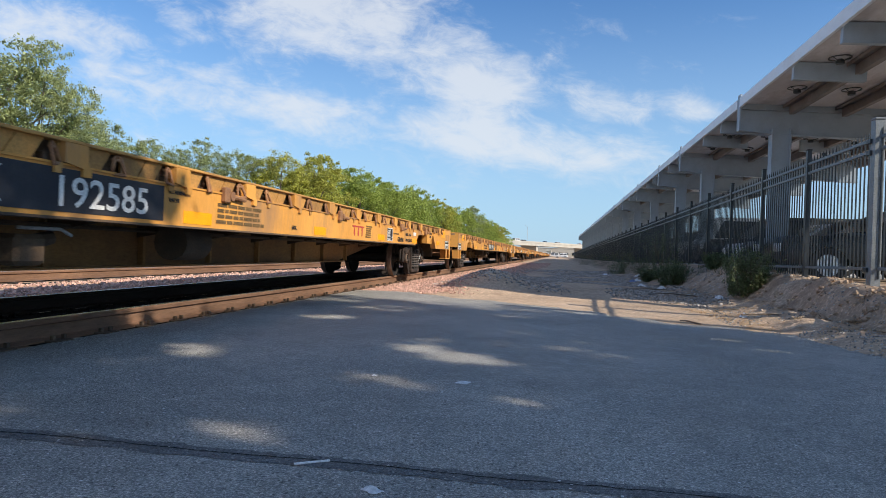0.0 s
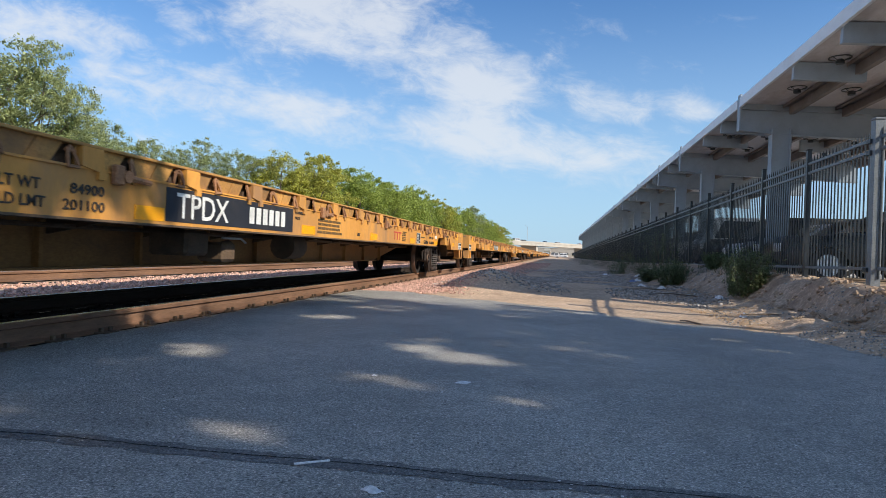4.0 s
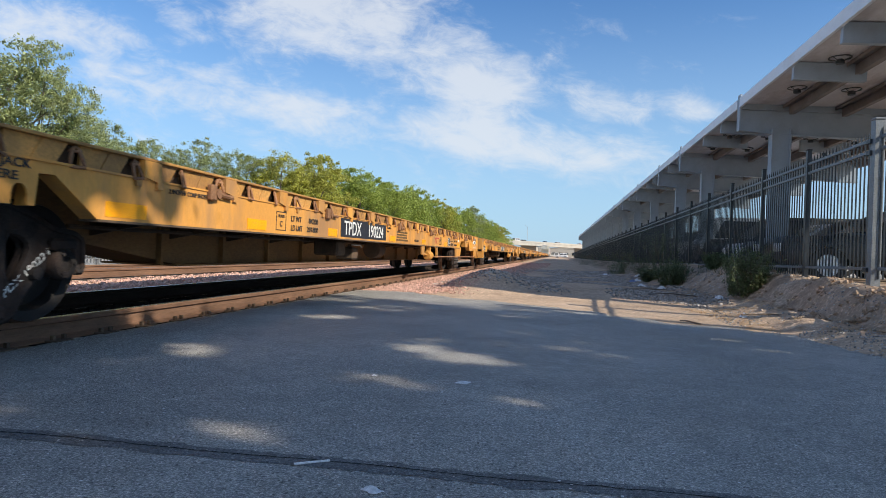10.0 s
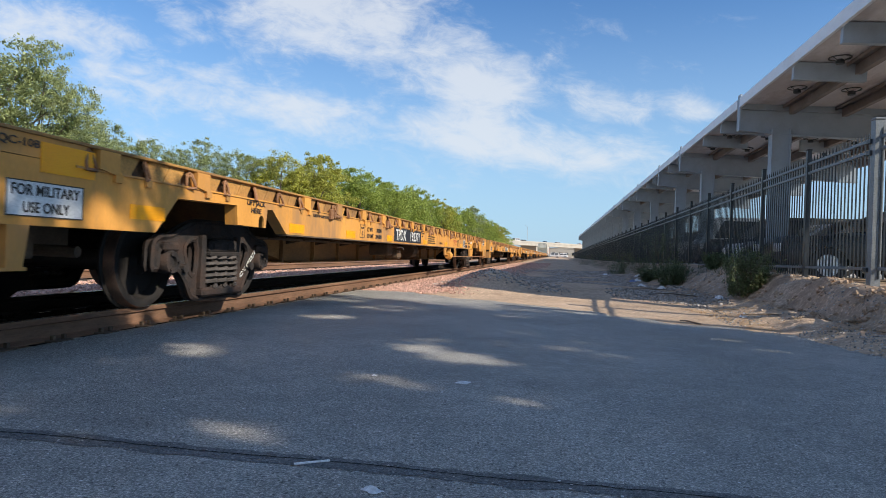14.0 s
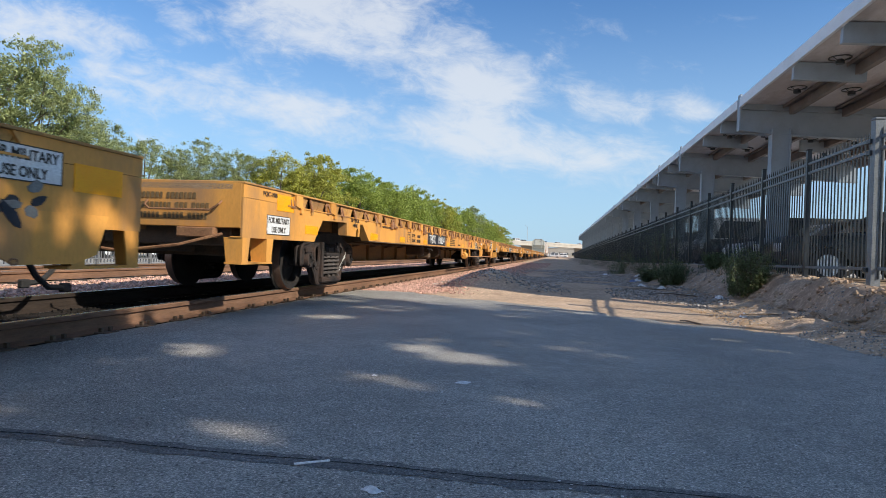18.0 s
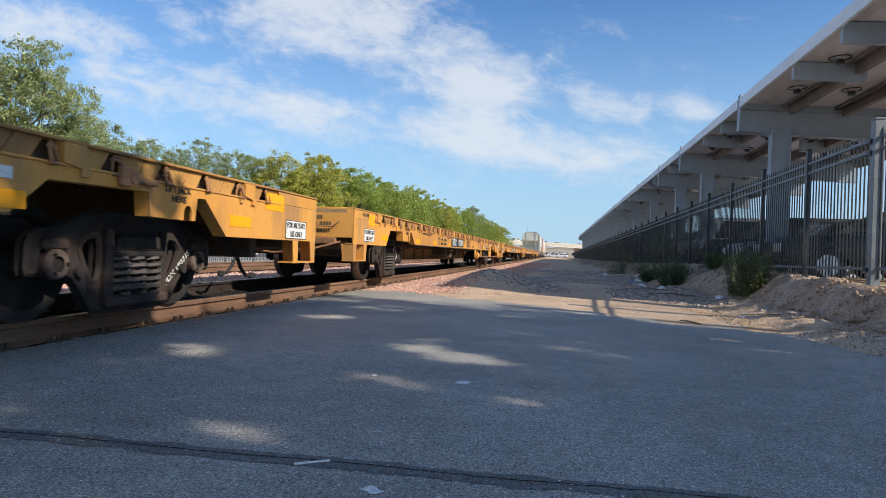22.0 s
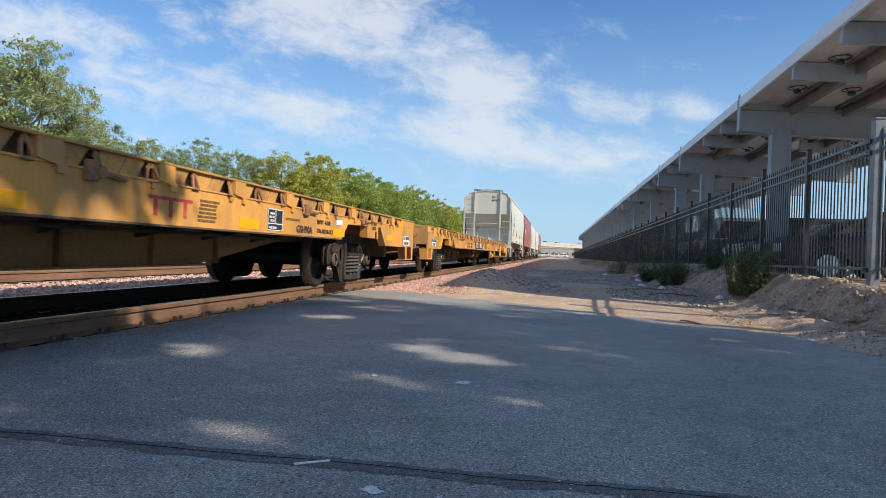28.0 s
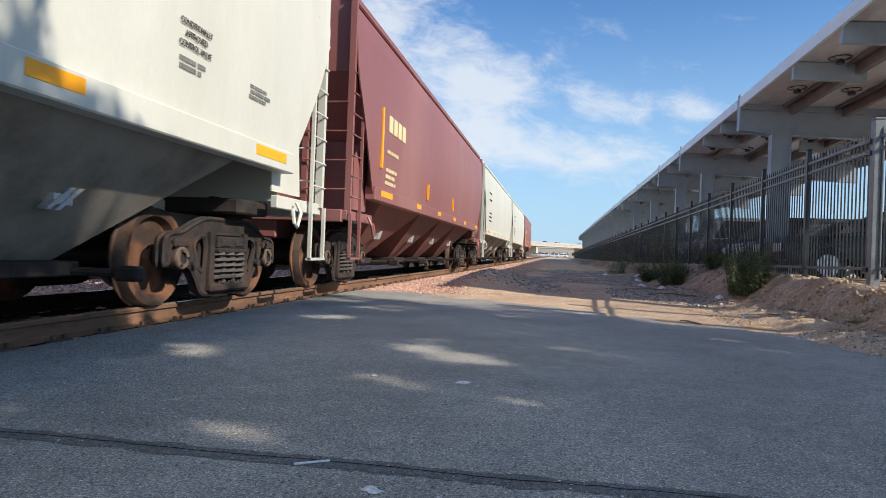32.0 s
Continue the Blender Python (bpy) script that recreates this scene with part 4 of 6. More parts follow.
axle_me = finish(axle_bm, M["wheel"], "axle", True)


def rounded(pts, cut=0.25):
    """A closed outline with its corners cut once."""
    out = []
    for (ax, ay), (bx, by) in zip(pts, pts[1:] + pts[:1]):
        out += [(ax + (bx - ax) * cut, ay + (by - ay) * cut), (bx - (bx - ax) * cut, by - (by - ay) * cut)]
    return out


def casting(bm, outer, holes, x0, x1, rim):
    """A plate with holes, seen from the side, with a thick rounded rim along every edge."""
    loops = [outer] + holes
    before = set(bm.faces)
    edges = []
    for lp in loops:
        vs = [bm.verts.new((x0, y, z)) for y, z in lp]
        edges += [bm.edges.new((vs[i], vs[(i + 1) % len(vs)])) for i in range(len(vs))]
    bmesh.ops.triangle_fill(bm, use_beauty=True, edges=edges)
    faces = [f for f in bm.faces if f not in before]
    r = bmesh.ops.extrude_face_region(bm, geom=faces, use_keep_orig=True)
    bmesh.ops.translate(bm, vec=(x1 - x0, 0, 0), verts=[v for v in r["geom"] if isinstance(v, bmesh.types.BMVert)])
    for lp in loops:
        for x in (x0 + rim * 0.4, x1 - rim * 0.2):
            pipe(bm, [Vector((x, y, z)) for y, z in lp + lp[:1]], rim, 5)


def truck_meshes():
    out = {}
    bm = B()   # cast side frame: arched top, jaws over the bearings, windows, outline in y and z above the rail
    half = [(0.0, 0.81), (0.42, 0.81), (0.62, 0.75), (0.84, 0.655), (1.02, 0.64), (1.11, 0.59), (1.12, 0.36), (1.04, 0.36), (1.02, 0.545), (0.77, 0.545), (0.745, 0.36), (0.68, 0.33), (0.58, 0.22), (0.50, 0.09), (0.40, 0.055)]
    outer = half + [(-y, z) for y, z in reversed(half[1:])]
    holes = [rounded([(-0.31, 0.165), (0.31, 0.165), (0.31, 0.60), (0.26, 0.66), (-0.26, 0.66), (-0.31, 0.60)], 0.12)]
    for s in (-1, 1):
        holes.append(rounded([(s * 0.41, 0.63), (s * 0.55, 0.63), (s * 0.64, 0.55), (s * 0.60, 0.44), (s * 0.50, 0.27), (s * 0.42, 0.31)]))
    casting(bm, rounded(outer, 0.14), holes, -0.035, 0.045, 0.026)
    box(bm, -0.11, 0.12, -0.40, 0.40, 0.075, 0.165, bevel=0.02)
    for s in (-1, 1):
        prism(bm, [(s * 0.305, 0.16), (s * 0.40, 0.16), (s * 0.39, 0.68), (s * 0.305, 0.68)], "x", -0.09, 0.085)
        box(bm, -0.08, 0.10, *sorted((s * 0.78, s * 1.01)), 0.515, 0.60, bevel=0.02)
        rod(bm, (0.05, s * 0.66, 0.36), (0.095, s * 0.66, 0.36), 0.045, 10)
    out["side_frame"] = finish(bm, M["truck"], "side_frame", True)
    bm = B()
    for yy in (-0.2, 0.0, 0.2):
        for rr, n, turns, th in ((0.092, 12, 5, 0.020), (0.050, 8, 7, 0.012)):
            pts = [Vector((0.035 + rr * math.cos(a), yy + rr * math.sin(a), 0.175 + 0.29 * a / (2 * math.pi * turns))) for a in (2 * math.pi * i / n for i in range(n * turns + 1))]
            pipe(bm, pts, th, 5)
    out["spring_nest"] = finish(bm, M["spring"], "spring_nest", True)
    bm = B()
    box(bm, -0.10, 0.13, -0.295, 0.295, 0.47, 0.52, bevel=0.012)
    box(bm, -0.08, 0.11, -0.27, 0.27, 0.51, 0.64, bevel=0.02)
    for yy in (-0.14, 0.14):
        box(bm, 0.10, 0.125, yy - 0.09, yy + 0.09, 0.535, 0.61, bevel=0.012)
    out["bolster_end"] = finish(bm, M["truck"], "bolster_end")
    bm = B()
    lathe(bm, [(0.0, 0.060), (0.050, 0.060), (0.056, 0.085), (0.098, 0.085), (0.110, 0.065), (0.110, 0.01), (0.098, 0.0), (0.098, -0.10), (0.0, -0.10)], 24, [0, 0, 1, 1, 0, 0, 0, 0])
    for i in range(3):
        a = 2 * math.pi * i / 3
        rod(bm, (0.080, 0.077 * math.cos(a), 0.077 * math.sin(a)), (0.102, 0.077 * math.cos(a), 0.077 * math.sin(a)), 0.014, 6)
    out["bearing_cap"] = finish(bm, [M["truck"], M["brown_cap"]], "bearing_cap", True)
    me = out["bearing_cap"].copy()
    me.materials.clear()
    me.materials.append(M["truck"])
    me.materials.append(M["bearing"])
    out["bearing_cap_blue"] = me
    bm = B()
    box(bm, -1.0, 1.0, -0.19, 0.19, 0.45, 0.72, bevel=0.03)
    for s in (-1, 1):
        box(bm, -0.95, 0.95, s * 0.40 - 0.05, s * 0.40 + 0.05, 0.30, 0.40, bevel=0.02)
        for t in (-1, 1):
            box(bm, t * 0.76 - 0.04, t * 0.76 + 0.04, s * 0.40, s * 0.47, 0.25, 0.50, bevel=0.015)
            rod(bm, (t * 0.55, s * 0.40, 0.36), (t * 0.30, s * 0.05, 0.30), 0.022, 6)
    out["bolster"] = finish(bm, M["truck"], "bolster")
    return out


TRK = truck_meshes()
FRAME_X = 1.02


def add_truck(car, y, r, blue):
    tr = part("truck", TRK["bolster"], None, car, "dark grimy cast steel truck", at=pose(0, y, 0))
    for s in (1, -1):
        at = pose(s * FRAME_X, 0, r - 0.42, 0, 0, 0 if s > 0 else 180)
        part("side_frame", TRK["side_frame"], None, tr, at=at)
        part("spring_nest", TRK["spring_nest"], None, tr, at=at)
        part("bolster_end", TRK["bolster_end"], None, tr, at=at)
        for e in (-1, 1):
            part("bearing_cap", TRK["bearing_cap_blue" if blue else "bearing_cap"], None, tr, "weathered pale blue bearing cap" if blue else "grimy brown bearing cap", at=pose(s * (FRAME_X + 0.02), e * 0.893, r, 0, 0, 0 if s > 0 else 180))
    for e in (-1, 1):
        ws = part("wheelset", axle_me, None, car, "steel wheelset", at=pose(0, y + e * 0.893, r))
        for s in (1, -1):
            part("wheel", WHEELS[r], None, ws, "rail wheel with a worn bright rim", at=pose(s * 0.775, 0, 0, 0, 0, 0 if s > 0 else 180))
    return tr


def coupler_mesh():
    bm = B()
    box(bm, -0.09, 0.09, 0.0, 0.62, -0.10, 0.08, bevel=0.02)
    prism(bm, [(-0.16, 0.55), (0.17, 0.55), (0.20, 0.72), (0.10, 0.78), (0.07, 0.66), (-0.04, 0.68), (-0.09, 0.80), (-0.17, 0.80)], "z", -0.15, 0.13)
    return finish(bm, M["under"], "coupler")


CPL = coupler_mesh()
hose_bm = B()
pipe(hose_bm, [Vector((0, 0.0, 0)), Vector((0, 0.12, -0.03)), Vector((0, 0.25, -0.16)), Vector((0, 0.38, -0.34)), Vector((0, 0.52, -0.44)), Vector((0, 0.68, -0.45))], 0.026, 7)
box(hose_bm, -0.03, 0.03, 0.66, 0.76, -0.49, -0.41, bevel=0.01)
HOSE = finish(hose_bm, M["tyre"], "air_hose", True)

# forged shackle on a lug
ring_bm = B()
pts = [Vector((0.0, -0.020, 0.035)), Vector((0.016, -0.040, -0.030)), Vector((0.028, -0.046, -0.080)), Vector((0.028, 0.046, -0.080)), Vector((0.016, 0.040, -0.030)), Vector((0.0, 0.020, 0.035)), Vector((-0.004, 0, 0.050)), Vector((0.0, -0.020, 0.035))]
pipe(ring_bm, pts, 0.0135, 6)
rod(ring_bm, (0.0, -0.042, 0.022), (0.0, 0.042, 0.022), 0.012, 6)
RING = finish(ring_bm, M["ring"], "tie_down_ring", True)
lip_bm = B()
prism(lip_bm, [(-0.035, 0.0), (0.035, 0.0), (0.028, -0.06), (-0.028, -0.06)], "x", 0.0, 0.03)
LUG = finish(lip_bm, M["strip"], "lug")

HW = 1.48           # half width of a flat car
F_END, R_END = -13.1, 12.6
F_TRK, R_TRK = -9.485, 9.485
DECK, LEDGE, SILL, BELLY = 1.20, 1.065, 0.755, 0.36


# channel panel between two shackles: square at one end, slanted at the other, with a slanted slit
GAP = 0.592
pan_bm = B()
prism(pan_bm, [(0.055, LEDGE + 0.004), (0.235, LEDGE + 0.004), (0.325, DECK - 0.001), (0.055, DECK - 0.001)], "x", -0.020, 0.0)
prism(pan_bm, [(0.245, LEDGE + 0.004), (GAP - 0.15, LEDGE + 0.004), (GAP - 0.055, DECK - 0.001), (0.335, DECK - 0.001)], "x", -0.020, 0.002)
PANEL = finish(pan_bm, M["strip"], "channel_panel")
pocket_bm = B()   # stake pocket: a shallow box proud of the plate with a chin below the ledge
prism(pocket_bm, [(0.0, 0.0), (0.20, 0.0), (0.20, -0.115), (0.235, -0.15), (0.235, -0.20), (0.16, -0.20), (0.16, -0.15), (0.0, -0.125)], "x", -0.03, 0.024)
POCKET = finish(pocket_bm, M["yellow"], "stake_pocket")


def on_side(u0, z, out=0.006):
    """The pose of lettering on a car's near side: its start along the car and its height over the rail."""
    return pose(HW + out, u0 - 10.38, z, 90, 0, 90)


def plate(parent, name, u0, u1, z0, z1, mat, label, out=0.004):
    bm = B()
    box(bm, HW - 0.004, HW + out, u0 - 10.38, u1 - 10.38, z0, z1)
    return part(name, bm, mat, parent, label)


def strokes(u0, u1, z0, z1, rows, seed):
    """Small upright blocks set in words and rows, for writing too small to read."""
    rnd = random.Random(seed)
    hh = (z1 - z0) / rows
    size = min(hh * 0.62, 0.06)
    for r in range(rows):
        u, left = u0 + rnd.uniform(0, 0.04), rnd.randint(3, 8)
        end = u1 - rnd.uniform(0, (u1 - u0) * 0.3)
        while u < end:
            w = size * rnd.uniform(0.38, 0.6)
            yield u, u + w, z0 + r * hh, z0 + r * hh + size
            u += w + size * 0.28
            left -= 1
            if left == 0:
                u += size * 0.6
                left = rnd.randint(3, 8)


def bars(parent, name, u0, u1, z0, z1, rows, mat, label, out=0.007, seed=0):
    """Writing too small to read: short bars in rows."""
    bm = B()
    for a, b, c, d in strokes(u0, u1, z0, z1, rows, seed):
        box(bm, HW - 0.002, HW + out, a - 10.38, b - 10.38, c, d)
    return tagged(part(name, bm, mat, parent, label), kind="stuff")


def truck_cut(t, low, high, back=0.0):
    """The cut in the side plate over a truck: a slanted opening, a jacking pad with an arched hole, a slanted end."""
    arch = [(t + 0.09 + 0.06 * math.cos(a), 0.85 + 0.06 * math.sin(a)) for a in (math.pi - k * math.pi / 5 for k in range(6))]
    return [(t - 1.70 + back, low), (t - 1.42 + back, 0.955), (t - 0.44, 0.975), (t - 0.415, 0.79), (t + 0.03, 0.785)] + arch + [(t + 0.15, 0.785), (t + 0.20, 0.785), (t + 0.225, 0.98), (t + 0.35, 0.985), (t + 0.73, high)]


def side_profile(f_trk, r_trk, back):
    """Outline (y, z) of the side sill plate, cut away over both trucks."""
    return [(F_END, LEDGE), (F_END, 0.67)] + truck_cut(f_trk, 0.67, SILL - 0.02, back) + truck_cut(r_trk, SILL - 0.02, 0.67) + [(R_END, 0.67), (R_END, LEDGE)]


def flat_car(variant):
    car = thing("flat_car", "long yellow railway flat car with tie-down rings along its side", "flat car", "flat cars of the train")
    f_trk, r_trk = (F_TRK, R_TRK) if variant else (F_TRK - 0.20, R_TRK + 0.12)
    prof = side_profile(f_trk, r_trk, 0.0 if variant else 0.24)
    for s in (1, -1):
        bm = B()
        prism(bm, prof, "x", HW - 0.02 if s > 0 else -HW, HW if s > 0 else -HW + 0.02)
        side = part("side_sill", bm, M["yellow"], car, "weathered yellow side plate")
        for (ay, az), (by, bz) in zip(prof[1:-2], prof[2:-1]):
            if math.hypot(by - ay, bz - az) < 0.18 or by - ay > 3:
                continue
            ny, nz = -(bz - az), by - ay
            k = 0.012 / math.hypot(ny, nz)
            bm = B()
            prism(bm, [(ay, az), (by, bz), (by + ny * k, bz + nz * k), (ay + ny * k, az + nz * k)], "x", *sorted((s * (HW - 0.021), s * (HW - 0.13))))
            part("edge_flange", bm, M["yellow"], side)
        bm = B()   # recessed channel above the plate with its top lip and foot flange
        # web takes a dark colour to stand for shade inside the channel
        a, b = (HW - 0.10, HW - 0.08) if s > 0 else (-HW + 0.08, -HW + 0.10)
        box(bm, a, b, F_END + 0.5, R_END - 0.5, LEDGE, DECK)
        part("channel_web", bm, M["under"], car, "recessed channel coloured dark for the shade inside it")
        bm = B()
        lo, hi = sorted((s * (HW - 0.12), s * (HW + 0.012)))
        box(bm, lo, hi, F_END, R_END, DECK, DECK + 0.022, bevel=0.004)
        part("top_lip", bm, M["strip"], car, "worn brown top edge")
        bm = B()
        lo, hi = sorted((s * (HW - 0.12), s * (HW + 0.010)))
        box(bm, lo, hi, F_END + 1.05, R_END - 1.05, LEDGE - 0.012, LEDGE + 0.003)
        part("ledge", bm, M["yellow"], car)
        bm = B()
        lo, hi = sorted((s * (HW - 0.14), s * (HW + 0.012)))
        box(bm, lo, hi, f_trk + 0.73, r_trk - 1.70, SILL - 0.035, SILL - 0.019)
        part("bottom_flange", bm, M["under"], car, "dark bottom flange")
    bm = B()
    box(bm, -HW + 0.12, HW - 0.12, F_END, R_END, DECK - 0.06, DECK - 0.005)
    part("deck", bm, M["deckwood"], car, "worn deck")
    # centre sill: deep between the trucks, tapering over them
    bm = B()
    prism(bm, [(F_END + 0.1, 0.72), (F_TRK + 1.3, 0.66), (F_TRK + 3.4, BELLY), (R_TRK - 3.4, BELLY), (R_TRK - 1.3, 0.66), (R_END - 0.1, 0.72), (R_END - 0.1, DECK - 0.07), (F_END + 0.1, DECK - 0.07)], "x", -0.36, 0.36)
    box(bm, -0.46, 0.46, F_TRK + 3.3, R_TRK - 3.3, BELLY - 0.02, BELLY)
    part("centre_sill", bm, M["sill_brown"], car, "deep grimy brown fish-belly centre sill")
    for i in range(11):
        bm = B()
        y = -6.4 + i * 1.28
        box(bm, 0.36, 0.42, y - 0.02, y + 0.02, BELLY, 0.95)
        part("stiffener", bm, M["sill_brown"], car)
    for i in range(13):
        y = -7.4 + i * 1.23
        bm = B()
        prism(bm, [(0.30, DECK - 0.08), (HW - 0.03, DECK - 0.08), (HW - 0.03, 0.86), (0.30, 0.62)], "y", y - 0.02, y + 0.02)
        part("cross_bearer", bm, M["under"], car)
    # ends
    for s, ye in ((-1, F_END), (1, R_END)):
        bm = B()
        lo, hi = sorted((ye, ye - s * 0.06))
        box(bm, -HW + 0.0, HW - 0.021, lo, hi, 0.76, DECK + 0.024, bevel=0.008)
        end = part("end_sill", bm, M["yellow"], car, "yellow end beam with grab iron")
        bm = B()
        y = ye + s * 0.05
        pipe(bm, [Vector((0.45, ye, 1.02)), Vector((0.45, y, 0.97)), Vector((0.5, y, 0.93)), Vector((1.15, y, 0.93)), Vector((1.25, y, 0.99)), Vector((1.25, ye, 1.02))], 0.011)
        part("grab_iron", bm, M["ring"], end)
        bm = B()
        for a, b, c, d in strokes(0.35, 1.15, 0.84, 1.14, 3, 9):
            box(bm, a, b, *sorted((ye + s * 0.001, ye + s * 0.007)), c, d)
        part("lettering", bm, M["faint_letter"], end, "small unreadable black writing")
        bm = B()   # draft gear and end rigging
        box(bm, -0.42, 0.42, *sorted((ye - s * 0.25, ye - s * 2.3)), 0.50, 0.80, bevel=0.02)
        box(bm, -1.15, 1.15, *sorted((ye - s * 0.95, ye - s * 1.12)), 0.46, 0.80, bevel=0.015)
        box(bm, -1.30, 1.30, *sorted((ye - s * 0.12, ye - s * 0.30)), 0.58, 0.82, bevel=0.015)
        rod(bm, (-0.9, ye - s * 1.6, 0.52), (0.95, ye - s * 1.75, 0.50), 0.045, 8)
        part("draft_gear", bm, M["under"], car, "dark grimy end underframe")
        part("coupler", CPL, None, car, "rusty knuckle coupler", at=pose(0, ye, 0.80, 0, 0, 0 if s > 0 else 180))
        part("air_hose", HOSE, None, car, "black air hose", at=pose(0.28 * s, ye, 0.62, 0, 0, 0 if s > 0 else 180))
        bm = B()
        pipe(bm, [Vector((HW - 0.2, ye + s * 0.02, 0.70)), Vector((0.9, ye + s * 0.16, 0.58)), Vector((0.3, ye + s * 0.2, 0.50)), Vector((0.12, ye + s * 0.22, 0.52))], 0.016)
        box(bm, 0.8, 1.2, *sorted((ye - s * 0.05, ye + s * 0.05)), 0.66, 0.76, bevel=0.01)
        part("uncoupling_lever", bm, M["ring"], car, "rusty steel uncoupling lever")
        # corner steps: two tapered cheeks with a tread
        for sx in (1, -1):
            y0 = ye - s * 0.0
            st = B()
            for k in (0.02, 0.56):
                yy = y0 - s * k
                prism(st, [(sx * HW, 0.67), (sx * (HW - 0.20), 0.67), (sx * (HW - 0.17), 0.42), (sx * HW, 0.42)], "y", yy - 0.01, yy + 0.01)
                lo, hi = sorted((yy, yy - s * 0.15))
                prism(st, [(lo, 0.67), (hi, 0.67), (hi - (0.04 if s < 0 else -0.0), 0.42), (lo + (0.0 if s < 0 else 0.04), 0.42)], "x", *sorted((sx * HW, sx * (HW - 0.012))))
            lo, hi = sorted((y0, y0 - s * 0.70))
            box(st, *sorted((sx * (HW - 0.18), sx * HW)), lo, hi, 0.405, 0.425)
            part("corner_step", st, M["yellow"], car, "yellow sheet-steel corner step")
    # fittings along the near side
    i = 0
    y = F_END + 1.18
    for sx in (1, -1):
        for ye, s in ((F_END, 1), (R_END, -1)):
            bm = B()
            prism(bm, [(ye, LEDGE + 0.004), (ye + s * 1.05, LEDGE + 0.004), (ye + s * 1.16, DECK - 0.001), (ye, DECK - 0.001)], "x", *sorted((sx * (HW - 0.02), sx * HW)))
            part("end_plate", bm, M["yellow"], car, "yellow end plate")
    while y < R_END - 1.2:
        part("channel_panel", PANEL, None, car, at=pose(HW - 0.022, y, 0))
        if i % 2 == 0 and not any(-0.85 < y - t < 0.2 for t in (f_trk, r_trk)):
            part("stake_pocket", POCKET, None, car, at=pose(HW, y + 0.07, DECK - 0.002))
        part("tie_down_ring", RING, None, car, at=pose(HW - 0.012, y, 1.135, 7 * math.sin(i * 1.3), 0, 25 * math.sin(i * 2.1)))
        if i % 5 in (1, 3) and not any(-0.6 < y - t < 0.3 for t in (f_trk, r_trk)):
            part("lug", LUG, None, car, at=pose(HW - 0.012, y + 0.02, LEDGE - 0.004))
        y += GAP
        i += 1
    for u in (10.05, 13.25, 16.95, 19.3, 3.1, 6.05):
        bm = B()
        rod(bm, (HW - 0.07, u - 10.38, 1.045), (HW + 0.06, u - 10.38, 1.045), 0.045, 10)
        rod(bm, (HW + 0.03, u - 10.38, 1.045), (HW + 0.03, u - 10.38 + 0.28, 1.03), 0.022, 7)
        box(bm, HW, HW + 0.05, u - 10.50, u - 10.40, 0.98, 1.12, bevel=0.01)
        part("winch", bm, M["ring"], car, "rusty tie-down winch")
    for u0, w in ((1.7, 0.45), (3.99 - 0.24 * variant, 0.43), (6.2 - 0.13 * variant, 0.36), (9.34, 0.44), (12.26, 0.43), (15.24, 0.43), (17.45, 0.6) if variant else (17.88, 0.52)):
        plate(car, "reflector", u0, u0 + w, 0.76, 0.865, M["reflector"], "orange-yellow reflective patch")
    for u0, z0 in ((-1.95, 0.99), (22.3, 0.90) if variant else (21.52, 0.98)):
        plate(car, "reflector", u0, u0 + 0.46, z0, z0 + 0.18, M["reflector"], "orange-yellow reflective patch")
    plate(car, "reflector", 20.78, 21.2 - 0.14 * variant, 0.77, 0.875 + 0.09 * variant, M["reflector"], "orange-yellow reflective patch")
    # signs at both ends
    if variant == 1:
        plate(car, "reflector", -1.12, -0.70, 0.76, 0.865, M["reflector"], "orange-yellow reflective patch")
    for u0, dz in ((-2.19, 0.03) if variant else (-2.7, 0.0), (21.6, 0.23) if variant else (22.05, 0.0)):
        sg = plate(car, "sign_board", u0, u0 + 0.60, 0.69 + dz, 0.90 + dz, M["sign"], "white sign reading FOR MILITARY USE ONLY")
        letters("FOR MILITARY", 0.062, 0.53, M["dark_letter"], sg, on_side(u0 + 0.035, 0.815 + dz), "black letters FOR MILITARY")
        letters("USE ONLY", 0.062, 0.36, M["dark_letter"], sg, on_side(u0 + 0.12, 0.715 + dz), "black letters USE ONLY")
        bm = B()
        for z0, z1, a, b in ((0.69, 0.697, 0, 0.6), (0.893, 0.90, 0, 0.6), (0.69, 0.90, 0, 0.008), (0.69, 0.90, 0.592, 0.6)):
            box(bm, HW, HW + 0.006, u0 - 10.38 + a, u0 - 10.38 + b, z0 + dz, z1 + dz)
        part("border", bm, M["dark_letter"], sg)
    # stencils
    sh = 0.20 * variant
    pc = B()
    for z0, z1, a, b in ((0.775, 0.783, 4.62, 4.88), (0.975, 0.983, 4.62, 4.88), (0.775, 0.983, 4.62, 4.628), (0.775, 0.983, 4.872, 4.88)):
        box(pc, HW - 0.002, HW + 0.004, a - 10.38 - sh, b - 10.38 - sh, z0, z1)
    pl = part("stencil_frame", pc, M["dark_letter"], car)
    letters("PLATE", 0.03, 0.16, M["dark_letter"], pl, on_side(4.67 - sh, 0.92), "black letters PLATE")
    letters("C", 0.06, 0.06, M["dark_letter"], pl, on_side(4.715 - sh, 0.82), "black letter C")
    letters("LT WT", 0.065, 0.30, M["dark_letter"], car, on_side(5.02 - sh, 0.89), "black stencil LT WT")
    letters("LD LMT", 0.065, 0.34, M["dark_letter"], car, on_side(5.02 - sh, 0.785), "black stencil LD LMT")
    letters(("84900", "84200")[variant], 0.065, 0.31, M["dark_letter"], car, on_side(5.56 - sh, 0.89), "black stencilled weight")
    letters(("201100", "201800")[variant], 0.065, 0.38, M["dark_letter"], car, on_side(5.50 - sh, 0.785), "black stencilled weight")
